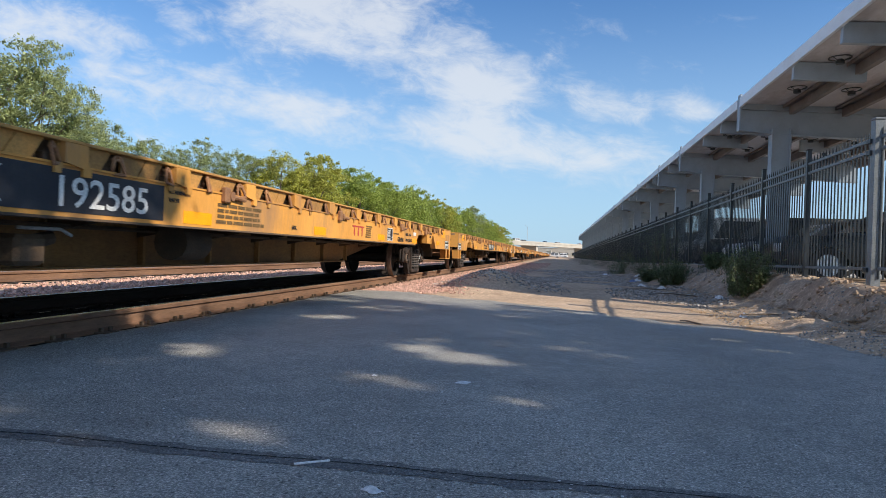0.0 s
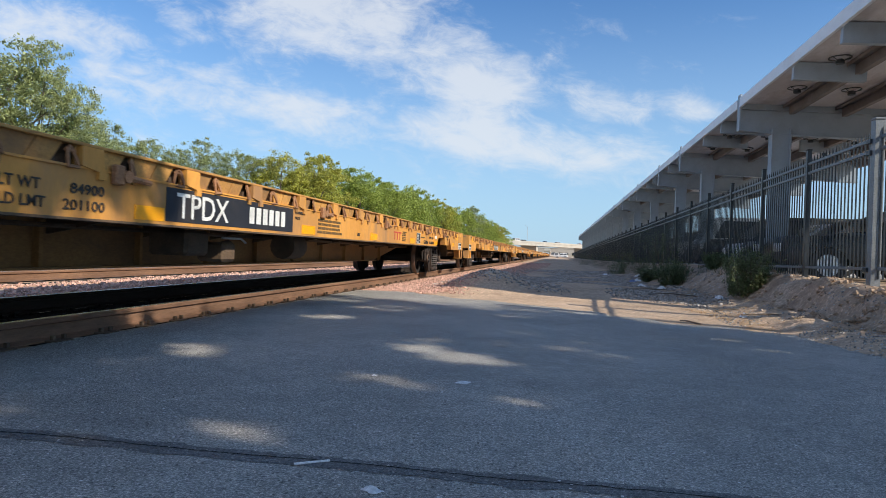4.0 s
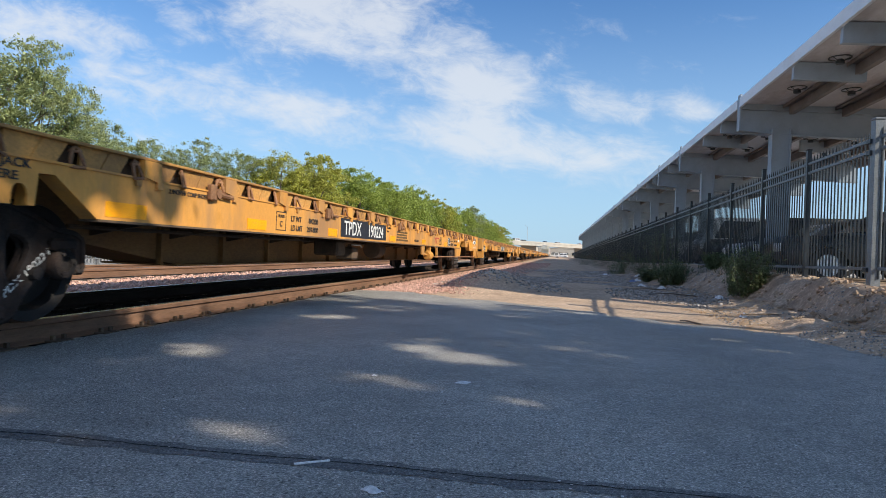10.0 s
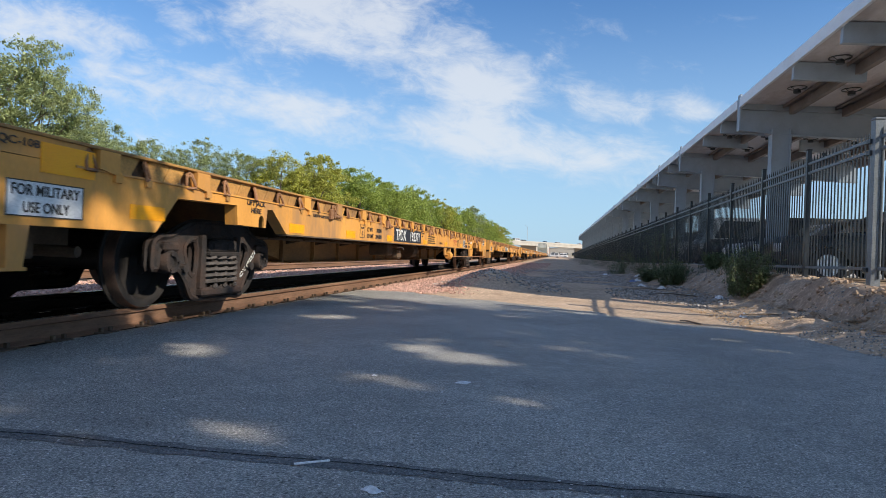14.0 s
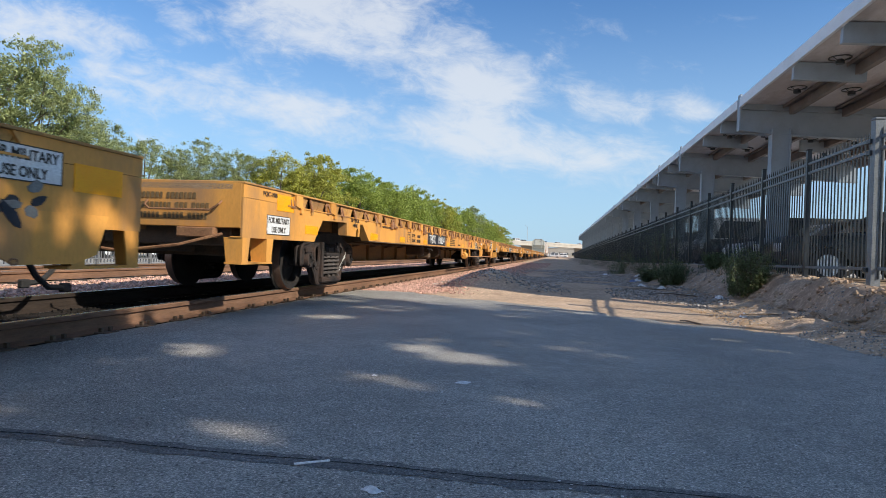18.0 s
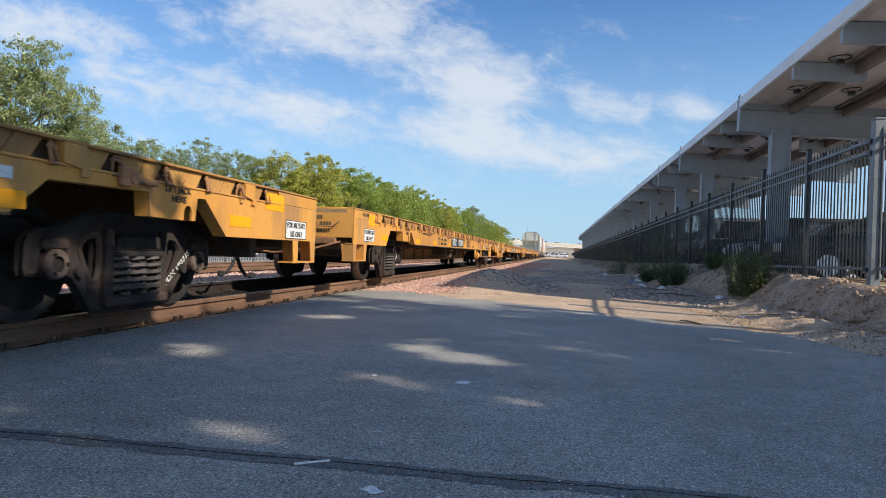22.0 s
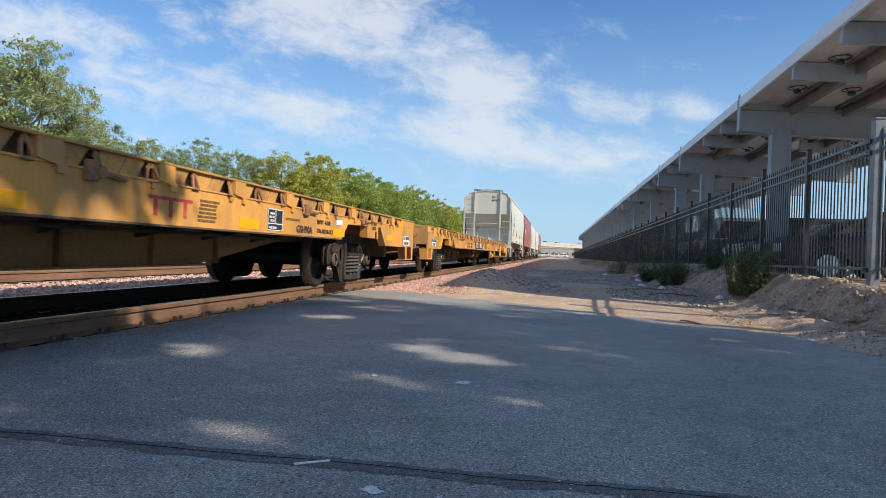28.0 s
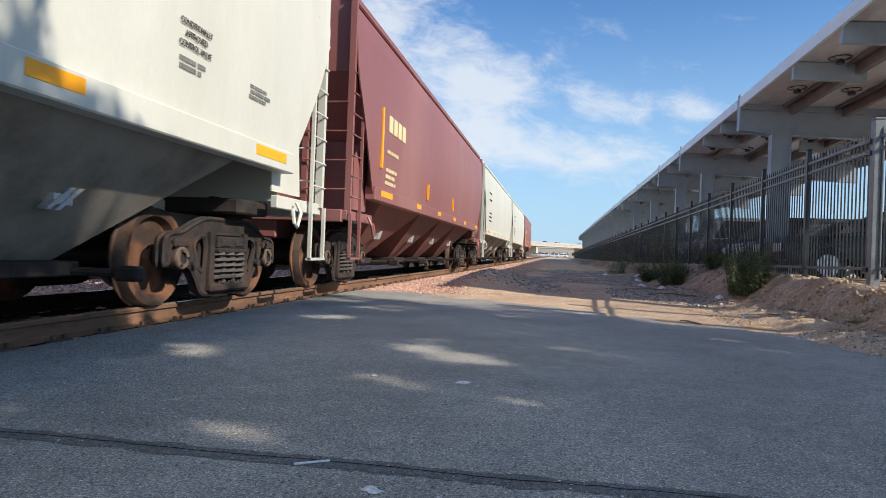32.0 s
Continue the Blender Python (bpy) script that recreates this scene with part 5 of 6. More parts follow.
    plate(car, "number_panel", 6.58, 9.06, 0.765, 1.035, M["black_panel"], "black number panel")
    letters("RETAINING", 0.032, 0.24, M["dark_letter"], car, on_side(9.12, 0.985), "black stencil RETAINING")
    letters("VALVE", 0.032, 0.15, M["dark_letter"], car, on_side(9.12, 0.92), "black stencil VALVE")
    if variant:
        letters("RELEASE ROD", 0.045, 0.42, M["dark_letter"], car, on_side(11.45, 0.80), "black stencil RELEASE ROD")
    else:
        letters("60K", 0.045, 0.14, M["dark_letter"], car, on_side(11.55, 0.80), "black stencil 60K")
    wd = 0.0 if variant else 0.32
    letters("GSH90A", 0.085, 0.50, M["dark_letter"], car, on_side(16.32 + wd, 0.77), "black stencil GSH90A")
    bars(car, "lettering", 16.32, 16.75, 0.90, 0.94, 1, M["faint_letter"], "small unreadable dark writing", seed=1)
    letters("EMPTY - LOAD", 0.055, 0.50, M["dark_letter"], car, on_side(16.98 + wd, 0.90), "black stencil EMPTY - LOAD")
    letters("7/16 ADJ BLOCK", 0.055, 0.62, M["dark_letter"], car, on_side(16.98 + wd, 0.785), "black stencil 7/16 ADJ BLOCK")
    plate(car, "tag", 17.72 + wd, 17.98 + wd, 0.925, 0.995, M["sign"], "small pale paper tag")
    letters("FQC-10B", 0.045, 0.34, M["dark_letter"], car, on_side(-2.30, 1.125), "black stencil FQC-10B")
    bars(car, "lettering", 9.85, 10.85, 0.785, 0.99, 4, M["faint_letter"], "small unreadable dark writing", seed=3)
    bars(car, "lettering", 14.5, 14.85, 0.785, 0.99, 6, M["faint_letter"], "small unreadable dark writing", seed=4)
    letters("2 INCH HF COMP SHOES", 0.036, 0.56, M["dark_letter"], car, on_side(2.42, 0.985), "black stencil 2 INCH HF COMP SHOES")
    letters("LIFT JACK", 0.05, 0.40, M["dark_letter"], car, on_side(f_trk + 10.38 - 0.24, 1.0), "black stencil LIFT JACK")
    letters("HERE", 0.05, 0.22, M["dark_letter"], car, on_side(f_trk + 10.38 - 0.15, 0.925), "black stencil HERE")
    letters("LIFT JACK", 0.05, 0.36, M["dark_letter"], car, on_side(r_trk + 10.38 - 0.24, 1.0), "black stencil LIFT JACK")
    letters("HERE", 0.05, 0.20, M["dark_letter"], car, on_side(r_trk + 10.38 - 0.15, 0.925), "black stencil HERE")
    # owner's mark in red, as plain strokes
    bm = B()
    o = 13.82 - 10.38
    box(bm, HW - 0.002, HW + 0.004, o, o + 0.60, 0.93, 0.955)
    for k in (0.07, 0.27, 0.47):
        prism(bm, [(o + k, 0.93), (o + k + 0.045, 0.93), (o + k + 0.045, 0.80), (o + k, 0.80)], "x", HW - 0.002, HW + 0.004)
    part("mark", bm, M["red_letter"], car, "faded red painted strokes")
    pnl = plate(car, "data_panel", 15.86, 16.24, 0.765, 1.0, M["black_panel"], "black data panel with a white frame")
    bm = B()
    for z0, z1, a, b in ((0.765, 0.775, 0, 0.38), (0.99, 1.0, 0, 0.38), (0.765, 1.0, 0, 0.01), (0.765, 1.0, 0.37, 0.38), (0.835, 0.845, 0, 0.38), (0.84, 1.0, 0.19, 0.20)):
        box(bm, HW, HW + 0.007, 15.86 - 10.38 + a, 15.86 - 10.38 + b, z0, z1)
    part("border", bm, M["white_letter"], pnl)
    bars(pnl, "lettering", 15.89, 16.03, 0.86, 0.975, 3, M["white_letter"], "small unreadable white writing", seed=6)
    bars(pnl, "lettering", 15.89, 16.1, 0.785, 0.825, 1, M["white_letter"], "small unreadable white writing", seed=7)
    # brake gear below
    bm = B()
    for r0, r1, a, b in ((0.17, 0.17, 10.0, 10.45), (0.17, 0.05, 10.45, 10.62)):
        rod(bm, (0.95, a - 10.38, 0.60), (0.95, b - 10.38, 0.60), r0, 16, r1)
    part("air_reservoir", bm, M["under"], car, "grimy brown air reservoir", smooth=True)
    bm = B()
    box(bm, 0.75, 1.15, -2.95, -2.55, 0.48, 0.72, bevel=0.03)
    box(bm, 0.95, 1.25, -2.45, -2.2, 0.42, 0.62, bevel=0.03)
    rod(bm, (1.0, -2.2, 0.55), (1.0, -1.9, 0.6), 0.05, 8)
    part("brake_valve", bm, M["under"], car, "grimy brake valve")
    bm = B()
    pipe(bm, [Vector((1.2, -2.4, 0.66)), Vector((1.25, -2.1, 0.66)), Vector((1.25, -2.0, 0.62))], 0.012)
    part("release_rod", bm, M["galv"], car, "bright release rod")
    bm = B()
    pipe(bm, [Vector((0.62, -8.0, 0.70)), Vector((0.62, 8.0, 0.70))], 0.02)
    part("brake_pipe", bm, M["under"], car)
    if variant == 1:
        bm = B()
        rod(bm, (HW + 0.02, 3.25, 0.47), (HW + 0.02, 11.2, 0.45), 0.016, 7)
        part("brake_rod", bm, M["ring"], car, "long rusty brake rod")
        for y in (3.5, 3.72, 6.7, 6.9, 11.1):
            bm = B()
            pipe(bm, [Vector((HW - 0.02, y, 0.76)), Vector((HW + 0.02, y + 0.04, 0.68)), Vector((HW + 0.02, y + 0.08, 0.45))], 0.02)
            part("rod_hanger", bm, M["yellow"], car)
        for y0 in (7.0, 11.2):
            bm = B()
            prism(bm, [(y0, 0.76), (y0 + 1.05, 0.76), (y0 + 0.95, 0.50), (y0 + 0.75, 0.44), (y0 + 0.28, 0.44), (y0 + 0.1, 0.52)], "x", HW - 0.015, HW + 0.006)
            part("guard_plate", bm, M["yellow"], car, "yellow guard plate")
        for y0 in (7.35, 11.0):
            bm = B()
            for k in range(9):
                t = k / 8
                c = Vector((HW + 0.03, y0 + 0.45 * t, 0.46 - 0.10 * math.sin(math.pi * t)))
                e = Vector((0.0, 0.035, 0)) if k % 2 else Vector((0.0, 0.03, 0.0))
                o = Vector((0.014, 0, 0)) if k % 2 else Vector((0, 0, 0.016))
                pipe(bm, [c - e, c - e * 0.6 + o, c + e * 0.6 + o, c + e, c + e * 0.6 - o, c - e * 0.6 - o, c - e], 0.006, 4)
            part("chain", bm, M["ring"], car, "rusty chain")
        bm = B()
        prism(bm, [(1.88, 0.76), (2.28, 0.76), (2.22, 0.52), (1.94, 0.52)], "x", HW - 0.03, HW - 0.005)
        rod(bm, (HW - 0.05, 2.72, 0.50), (HW - 0.05, 2.92, 0.50), 0.085, 14, 0.125)
        rod(bm, (HW - 0.05, 2.92, 0.50), (HW - 0.05, 3.12, 0.50), 0.10, 14)
        rod(bm, (HW - 0.05, 3.12, 0.50), (HW - 0.05, 3.30, 0.50), 0.05, 12)
        rod(bm, (HW - 0.05, 2.25, 0.55), (HW - 0.05, 2.72, 0.51), 0.02, 8)
        box(bm, HW - 0.12, HW - 0.02, 2.98, 3.10, 0.50, 0.76)
        part("hand_brake_box", bm, M["yellow"], car, "dirty yellow brake drum and bracket")
    add_truck(car, f_trk, 0.42, variant == 1)
    add_truck(car, r_trk, 0.42, variant == 1)
    return car


# ---- covered hopper ----
HL, HB = 16.2, 1.60


def hopper_section(z):
    """Half width of the body at a height over the rail."""
    if z < 1.62:
        return HB - 0.02
    if z < 4.05:
        k = (z - 1.62) / 2.43
        return HB - 0.02 + 0.05 * math.sin(math.pi * min(1, k * 1.1)) - 0.03 * k
    k = (z - 4.05) / 0.7
    return HB - 0.05 - 0.42 * k - 0.9 * max(0, k - 0.72)


def covered_hopper(paint, label, pale):
    mat = M[paint]
    car = thing("covered_hopper", label, "hopper car", "covered hoppers of the train")
    # side sheets: curved shell whose ends lean in towards the sill
    for s in (1, -1):
        bm = B()
        zs = [1.42 + i * (4.28 - 1.42) / 12 for i in range(13)]
        rows = []
        for z in zs:
            k = (z - 1.42) / 2.86
            inset = 0.12 + 1.08 * max(0.0, 1 - k / 0.62) ** 1.15
            w = hopper_section(z)
            rows.append([bm.verts.new((s * w, inset + (HL - 2 * inset) * j / 24, z)) for j in range(25)])
        for a, b in zip(rows, rows[1:]):
            for j in range(24):
                bm.faces.new((a[j], a[j + 1], b[j + 1], b[j]))
        bmesh.ops.recalc_face_normals(bm, faces=bm.faces[:])
        bmesh.ops.solidify(bm, geom=bm.faces[:], thickness=0.02)
        part("side_sheet", bm, mat, car, "", smooth=True)
        bm = B()
        lo, hi = sorted((s * (HB - 0.16), s * (HB + 0.015)))
        box(bm, lo, hi, 1.15, HL - 1.15, 1.40, 1.62, bevel=0.012)
        part("side_sill", bm, mat, car)
        bm = B()
        lo, hi = sorted((s * (hopper_section(4.25) - 0.05), s * (hopper_section(4.25) + 0.05)))
        box(bm, lo, hi, 0.1, HL - 0.1, 4.24, 4.36, bevel=0.02)
        part("top_chord", bm, mat, car)
    # roof with a walkway and hatches
    bm = B()
    prof = [(hopper_section(4.3), 4.30), (1.28, 4.52), (0.9, 4.64), (0.0, 4.70), (-0.9, 4.64), (-1.28, 4.52), (-hopper_section(4.3), 4.30)]
    prism(bm, prof + [(x * 0.97, z - 0.03) for x, z in reversed(prof)], "y", 0.12, HL - 0.12)
    part("roof", bm, mat, car)
    bm = B()
    for s in (-1, 1):
        for k in range(4):
            x = s * (0.50 + k * 0.11)
            box(bm, x - 0.04, x + 0.04, 0.05, HL - 0.05, 4.77, 4.785)
    for k in range(14):
        yy = 0.2 + k * (HL - 0.4) / 13
        box(bm, -0.95, 0.95, yy - 0.02, yy + 0.02, 4.68, 4.77)
    part("running_board", bm, M["galv"], car, "galvanised roof walkway")
    bm = B()
    box(bm, -0.31, 0.31, 0.5, HL - 0.5, 4.68, 4.84, bevel=0.03)
    part("hatch", bm, M["galv"] if pale else mat, car, "long roof hatch cover")
    # end walls: upright upper bulkhead, sloping sheet below it
    for s in (0, 1):
        def yy(v):
            return v if s == 0 else HL - v
        bm = B()
        w = hopper_section(4.0) - 0.01
        out = [(-w, 3.19), (w, 3.19), (w, 4.10), (hopper_section(4.3), 4.30), (1.28, 4.52), (0.9, 4.63), (0, 4.69), (-0.9, 4.63), (-1.28, 4.52), (-hopper_section(4.3), 4.30), (-w, 4.10)]
        prism(bm, out, "y", *sorted((yy(0.16), yy(0.20))))
        part("end_bulkhead", bm, mat, car, "flat upper end sheet")
        bm = B()
        prism(bm, [(yy(0.16), 3.20), (yy(0.21), 3.20), (yy(1.95), 1.55), (yy(1.88), 1.50)], "x", -w + 0.02, w - 0.02)
        part("slope_sheet", bm, mat, car, "sloping end sheet")
        bm = B()
        box(bm, -1.45, 1.45, *sorted((yy(0.0), yy(0.12))), 0.98, 1.16, bevel=0.01)
        box(bm, -0.42, 0.42, *sorted((yy(0.1), yy(2.4))), 0.72, 1.05, bevel=0.02)
        box(bm, -1.45, 1.45, *sorted((yy(0.05), yy(1.1))), 1.10, 1.14)
        part("end_platform", bm, mat, car, "end platform and draft sill")
        for sx in (-1, 1):
            bm = B()
            box(bm, *sorted((sx * 1.44, sx * 1.52)), *sorted((yy(0.05), yy(1.35))), 1.01, 1.15, bevel=0.008)
            prism(bm, [(yy(0.5), 1.2), (yy(1.28), 1.2), (yy(1.36), 2.1), (yy(1.2), 2.15), (yy(0.75), 2.12), (yy(0.6), 1.95)], "x", *sorted((sx * 1.40, sx * 1.42)))
            part("end_gusset", bm, mat, car)
            bm = B()
            box(bm, *sorted((sx * 1.47, sx * 1.56)), *sorted((yy(0.06), yy(0.13))), 1.1, 4.25)
            part("corner_post", bm, mat, car)
            bm = B()
            box(bm, *sorted((sx * 0.80, sx * 0.88)), *sorted((yy(0.06), yy(0.13))), 1.1, 4.62)
            part("end_post", bm, mat, car)
        bm = B()
        box(bm, -1.38, 1.38, *sorted((yy(1.02), yy(1.05))), 1.14, 2.30)
        web = part("end_web", bm, mat, car, "upright web plate on the platform")
        for x in (-0.72, 0.05, 0.74):
            bm = B()
            box(bm, x - 0.012, x + 0.012, *sorted((yy(0.90), yy(1.02))), 1.14, 2.30)
            part("stiffener", bm, mat, web)
        for k in range(9):
            bm = B()
            z = 1.45 + k * 0.36
            rod(bm, (-1.5, yy(0.03), z), (-0.84, yy(0.03), z), 0.013, 6)
            part("ladder_rung", bm, mat, car)
        for k in range(4):
            bm = B()
            z = 1.45 + k * 0.42
            rod(bm, (0.84, yy(0.03), z), (1.5, yy(0.03), z), 0.013, 6)
            part("ladder_rung", bm, mat, car)
        bm = B()
        rod(bm, (-0.84, yy(0.03), 2.55), (0.84, yy(0.03), 2.55), 0.014, 6)
        part("handrail", bm, mat, car)
        # side ladder at the corner with stirrup step
        bm = B()
        for yv in (0.06, 0.50):
            box(bm, HB - 0.05, HB - 0.01, *sorted((yy(yv - 0.02), yy(yv + 0.02))), 0.45 if yv > 0.1 else 0.45, 3.4 if yv > 0.1 else 1.1)
        for k in range(7):
            rod(bm, (HB - 0.03, yy(0.06), 1.35 + k * 0.3), (HB - 0.03, yy(0.5), 1.35 + k * 0.3), 0.012, 6)
        box(bm, HB - 0.07, HB - 0.0, *sorted((yy(0.04), yy(0.52))), 0.44, 0.47)
        part("side_ladder", bm, mat, car, "corner ladder with stirrup step")
        bm = B()
        pipe(bm, [Vector((HB - 0.03, yy(0.95), 1.10)), Vector((HB + 0.03, yy(0.95), 0.98)), Vector((HB + 0.03, yy(1.05), 0.82)), Vector((HB + 0.03, yy(1.13), 0.86)), Vector((HB - 0.0, yy(1.12), 1.02))], 0.022)
        part("tow_loop", bm, mat, car)
        part("coupler", CPL, None, car, "rusty knuckle coupler", at=pose(0, yy(0.0), 0.84, 0, 0, 180 if s == 0 else 0))
        part("air_hose", HOSE, None, car, "black air hose", at=pose(0.25 if s else -0.25, yy(0.0), 0.66, 0, 0, 180 if s == 0 else 0))
        bm = B()
        rod(bm, (0.65, yy(0.55), 0.95), (0.65, yy(1.15), 0.95), 0.19, 14)
        rod(bm, (0.65, yy(0.45), 0.95), (0.65, yy(0.55), 0.95), 0.05, 8)
        box(bm, -1.25, 1.25, *sorted((yy(1.0), yy(1.7))), 0.92, 1.08, bevel=0.02)
        part("end_machinery", bm, M["truck"], car, "grimy brake cylinder and gear")
    # discharge bays below the sill
    bays = ((2.1, 5.4), (5.4, 8.1), (8.1, 10.8), (10.8, 14.1))
    for a, b in bays:
        c = (a + b) / 2
        bm = B()
        top, low = [(-1.48, a), (1.48, a), (1.48, b), (-1.48, b)], [(-0.5, c - 0.42), (0.5, c - 0.42), (0.5, c + 0.42), (-0.5, c + 0.42)]
        T, W = [bm.verts.new((x, y, 1.46)) for x, y in top], [bm.verts.new((x, y, 0.42)) for x, y in low]
        for k in range(4):
            bm.faces.new((T[k], T[(k + 1) % 4], W[(k + 1) % 4], W[k]))
        bm.faces.new(W), bm.faces.new(T)
        bay = part("discharge_bay", bm, M["hop_under_shaded" if pale else "red_under"], car, "sloping discharge bay")
        bm = B()
        box(bm, -0.7, 0.7, c - 0.5, c + 0.5, 0.30, 0.42, bevel=0.015)
        rod(bm, (-1.2, c + 0.42, 0.34), (1.15, c + 0.42, 0.34), 0.035, 8)
        box(bm, 1.1, 1.3, c + 0.36, c + 0.5, 0.28, 0.40, bevel=0.02)
        part("outlet_gate", bm, M["truck"], bay, "dark steel outlet gate")
        bm = B()
        for k in (0, 0.09):
            prism(bm, [(c - 0.25 + k, 0.80), (c - 0.20 + k, 0.80), (c + 0.05 + k, 0.98), (c + k, 0.98)], "x", 0.93, 1.02)
        box(bm, 0.92, 1.01, c - 0.16, c + 0.02, 0.84, 0.92)
        part("gate_latch", bm, M["galv"], bay, "steel latch brackets")
    bm = B()
    box(bm, -0.3, 0.3, 1.5, HL - 1.5, 0.62, 0.95)
    part("centre_sill", bm, M["under"], car)
    for yr in ((1.5, 0.75), (4.3, 0.45), (6.75, 0.45), (9.2, 0.48), (11.35, 0.46), (14.12, 0.7)):
        bm = B()
        box(bm, HB + 0.01, HB + 0.02, yr[0], yr[0] + yr[1], 1.485, 1.585)
        part("reflector", bm, M["reflector"], car, "orange-yellow reflective patch")
    add_truck(car, 1.34, 0.457, False)
    add_truck(car, 14.64, 0.457, False)
    return car


def hopper_text(car, text, h, w, y, z, mat, label):
    return letters(text, h, w, mat, car, pose(hopper_section(z + h / 2) + 0.012, y, z, 90, 0, 90), label)


def hopper_bars(car, y0, y1, z0, z1, rows, mat, label, seed):
    bm = B()
    for a, b, c, d in strokes(y0, y1, z0, z1, rows, seed):
        x = hopper_section(c)
        box(bm, x - 0.002, x + 0.012, a, b, c, d)
    return tagged(part("lettering", bm, mat, car, label), kind="stuff")


# ---- the train, in order ----
FLATS = [(-1, "192585", 0), (0, "190116", 0), (1, "", 0), (2, "190660", 0), (3, "192658", 0), (4, "190224", 1), (5, "192653", 1), (6, "192371", 1), (7, "", 1), (8, "190834", 1), (9, "190715", 0), (10, "192380", 1), (11, "190520", 0), (12, "192613", 0), (13, "190507", 1)]
PITCH, FIRST, SPEED, SLOW = 27.279, 16.461, 12.6165, -0.0141
masters = {}
CARS = []
for n, number, variant in FLATS:
    if variant not in masters:
        masters[variant] = flat_car(variant)
        car = masters[variant]
    else:
        car = copy_thing(masters[variant], pose(0, 0, 0))
    CARS.append((car, FIRST + n * PITCH + 10.38))
for (car, _), (n, number, variant) in zip(CARS, FLATS):
    letters("TPDX", 0.205, 0.84, M["white_letter"], car, on_side(6.72, 0.80), "white letters TPDX")
    if number:
        letters(number, 0.19, 0.88, M["white_letter"], car, on_side(7.98, 0.803), "white car number")
    else:
        bm = B()
        for k in range(6):
            box(bm, HW, HW + 0.008, 7.98 + k * 0.15 - 10.38, 8.08 + k * 0.15 - 10.38, 0.815, 0.98)
        part("lettering", bm, M["white_letter"], car, "white unreadable car number")
for (car, _), (n, number, variant) in zip(CARS, FLATS):
    if number:
        text = lettering("TPDX " + number, 0.05, 0.52)
        text.materials.clear()
        text.materials.append(M["white_letter"])
        for tr in [c for c in car.children if c.name.startswith("truck")]:
            part("lettering", text, None, tr, "small white car number", pose(FRAME_X + 0.059, 0.39, 0.175, 90, 0, 90) @ pose(0, 0, 0, 0, 0, 38))


def spray_paint(car, u0, u1, z0, z1, mat, label, seed, count):
    """Loose strokes of sprayed paint on the near side plate."""
    rnd = random.Random(seed)
    bm = B()
    for k in range(count):
        u, z = rnd.uniform(u0, u1) - 10.38, rnd.uniform(z0, z1)
        a, b, turn = rnd.uniform(0.05, 0.14), rnd.uniform(0.02, 0.05), rnd.uniform(-0.9, 0.9)
        out = []
        for i in range(9):
            g = 2 * math.pi * i / 9
            p, q = a * math.cos(g) * rnd.uniform(0.75, 1.15), b * math.sin(g) * rnd.uniform(0.75, 1.15)
            out.append((u + p * math.cos(turn) - q * math.sin(turn), z + p * math.sin(turn) + q * math.cos(turn)))
        prism(bm, out, "x", HW - 0.002, HW + 0.007 + 0.0006 * k)
    tagged(part("spray_paint", bm, mat, car, label), kind="stuff")


by_place = {n: car for (car, _), (n, _, _) in zip(CARS, FLATS)}
spray_paint(by_place[7], 21.3, 22.2, 0.72, 0.95, M["black_panel"], "dark sprayed paint over the sign", 3, 9)
spray_paint(by_place[7], 21.4, 22.1, 0.74, 0.92, M["grey_letter"], "grey sprayed strokes", 4, 5)
spray_paint(by_place[8], 21.2, 22.0, 0.72, 0.94, M["black_panel"], "dark sprayed paint beside the sign", 5, 6)
spray_paint(by_place[8], 21.6, 22.3, 0.78, 1.0, M["white_letter"], "white sprayed strokes", 6, 4)
spray_paint(by_place[4], 21.5, 22.4, 0.76, 1.0, M["white_letter"], "white sprayed strokes", 7, 6)
WHITE_LABEL = "off-white covered hopper car with dark stencils and orange reflectors"
RED_LABEL = "oxide red covered hopper car with pale lettering"
w1 = covered_hopper("hop_white", WHITE_LABEL, True)
r1 = covered_hopper("hop_red", RED_LABEL, False)
w2 = copy_thing(w1, pose(0, 0, 0))
w3 = copy_thing(w1, pose(0, 0, 0))
r2 = copy_thing(r1, pose(0, 0, 0))
HPITCH, HFRONT = 17.16, 16.93 + 30 * SPEED
for k, car in enumerate((w1, r1, w2, w3, r2)):
    CARS.append((car, HFRONT + k * HPITCH))
hopper_text(w1, "AOK", 0.27, 0.55, 1.92, 2.87, M["dark_letter"], "dark letters AOK")
hopper_text(w1, "600473", 0.27, 1.15, 1.85, 2.47, M["dark_letter"], "dark car number")
part("lettering", lettering("AOK", 0.13, 0.27), None, w1, "dark letters AOK", pose(0.24, 0.152, 4.22, 90, 0, 0)).data.materials.append(M["dark_letter"])
part("lettering", lettering("600473", 0.13, 0.52), None, w1, "dark car number", pose(0.24, 0.152, 4.02, 90, 0, 0)).data.materials.append(M["dark_letter"])
hopper_text(w1, "LD LMT 224000", 0.085, 0.95, 1.75, 2.18, M["dark_letter"], "dark stencil LD LMT 224000")
hopper_text(w1, "LT WT   62000", 0.085, 0.92, 1.72, 2.00, M["dark_letter"], "dark stencilled light weight")
hopper_text(w1, "CU FT   5800", 0.085, 0.80, 1.68, 1.83, M["dark_letter"], "dark stencil CU FT")
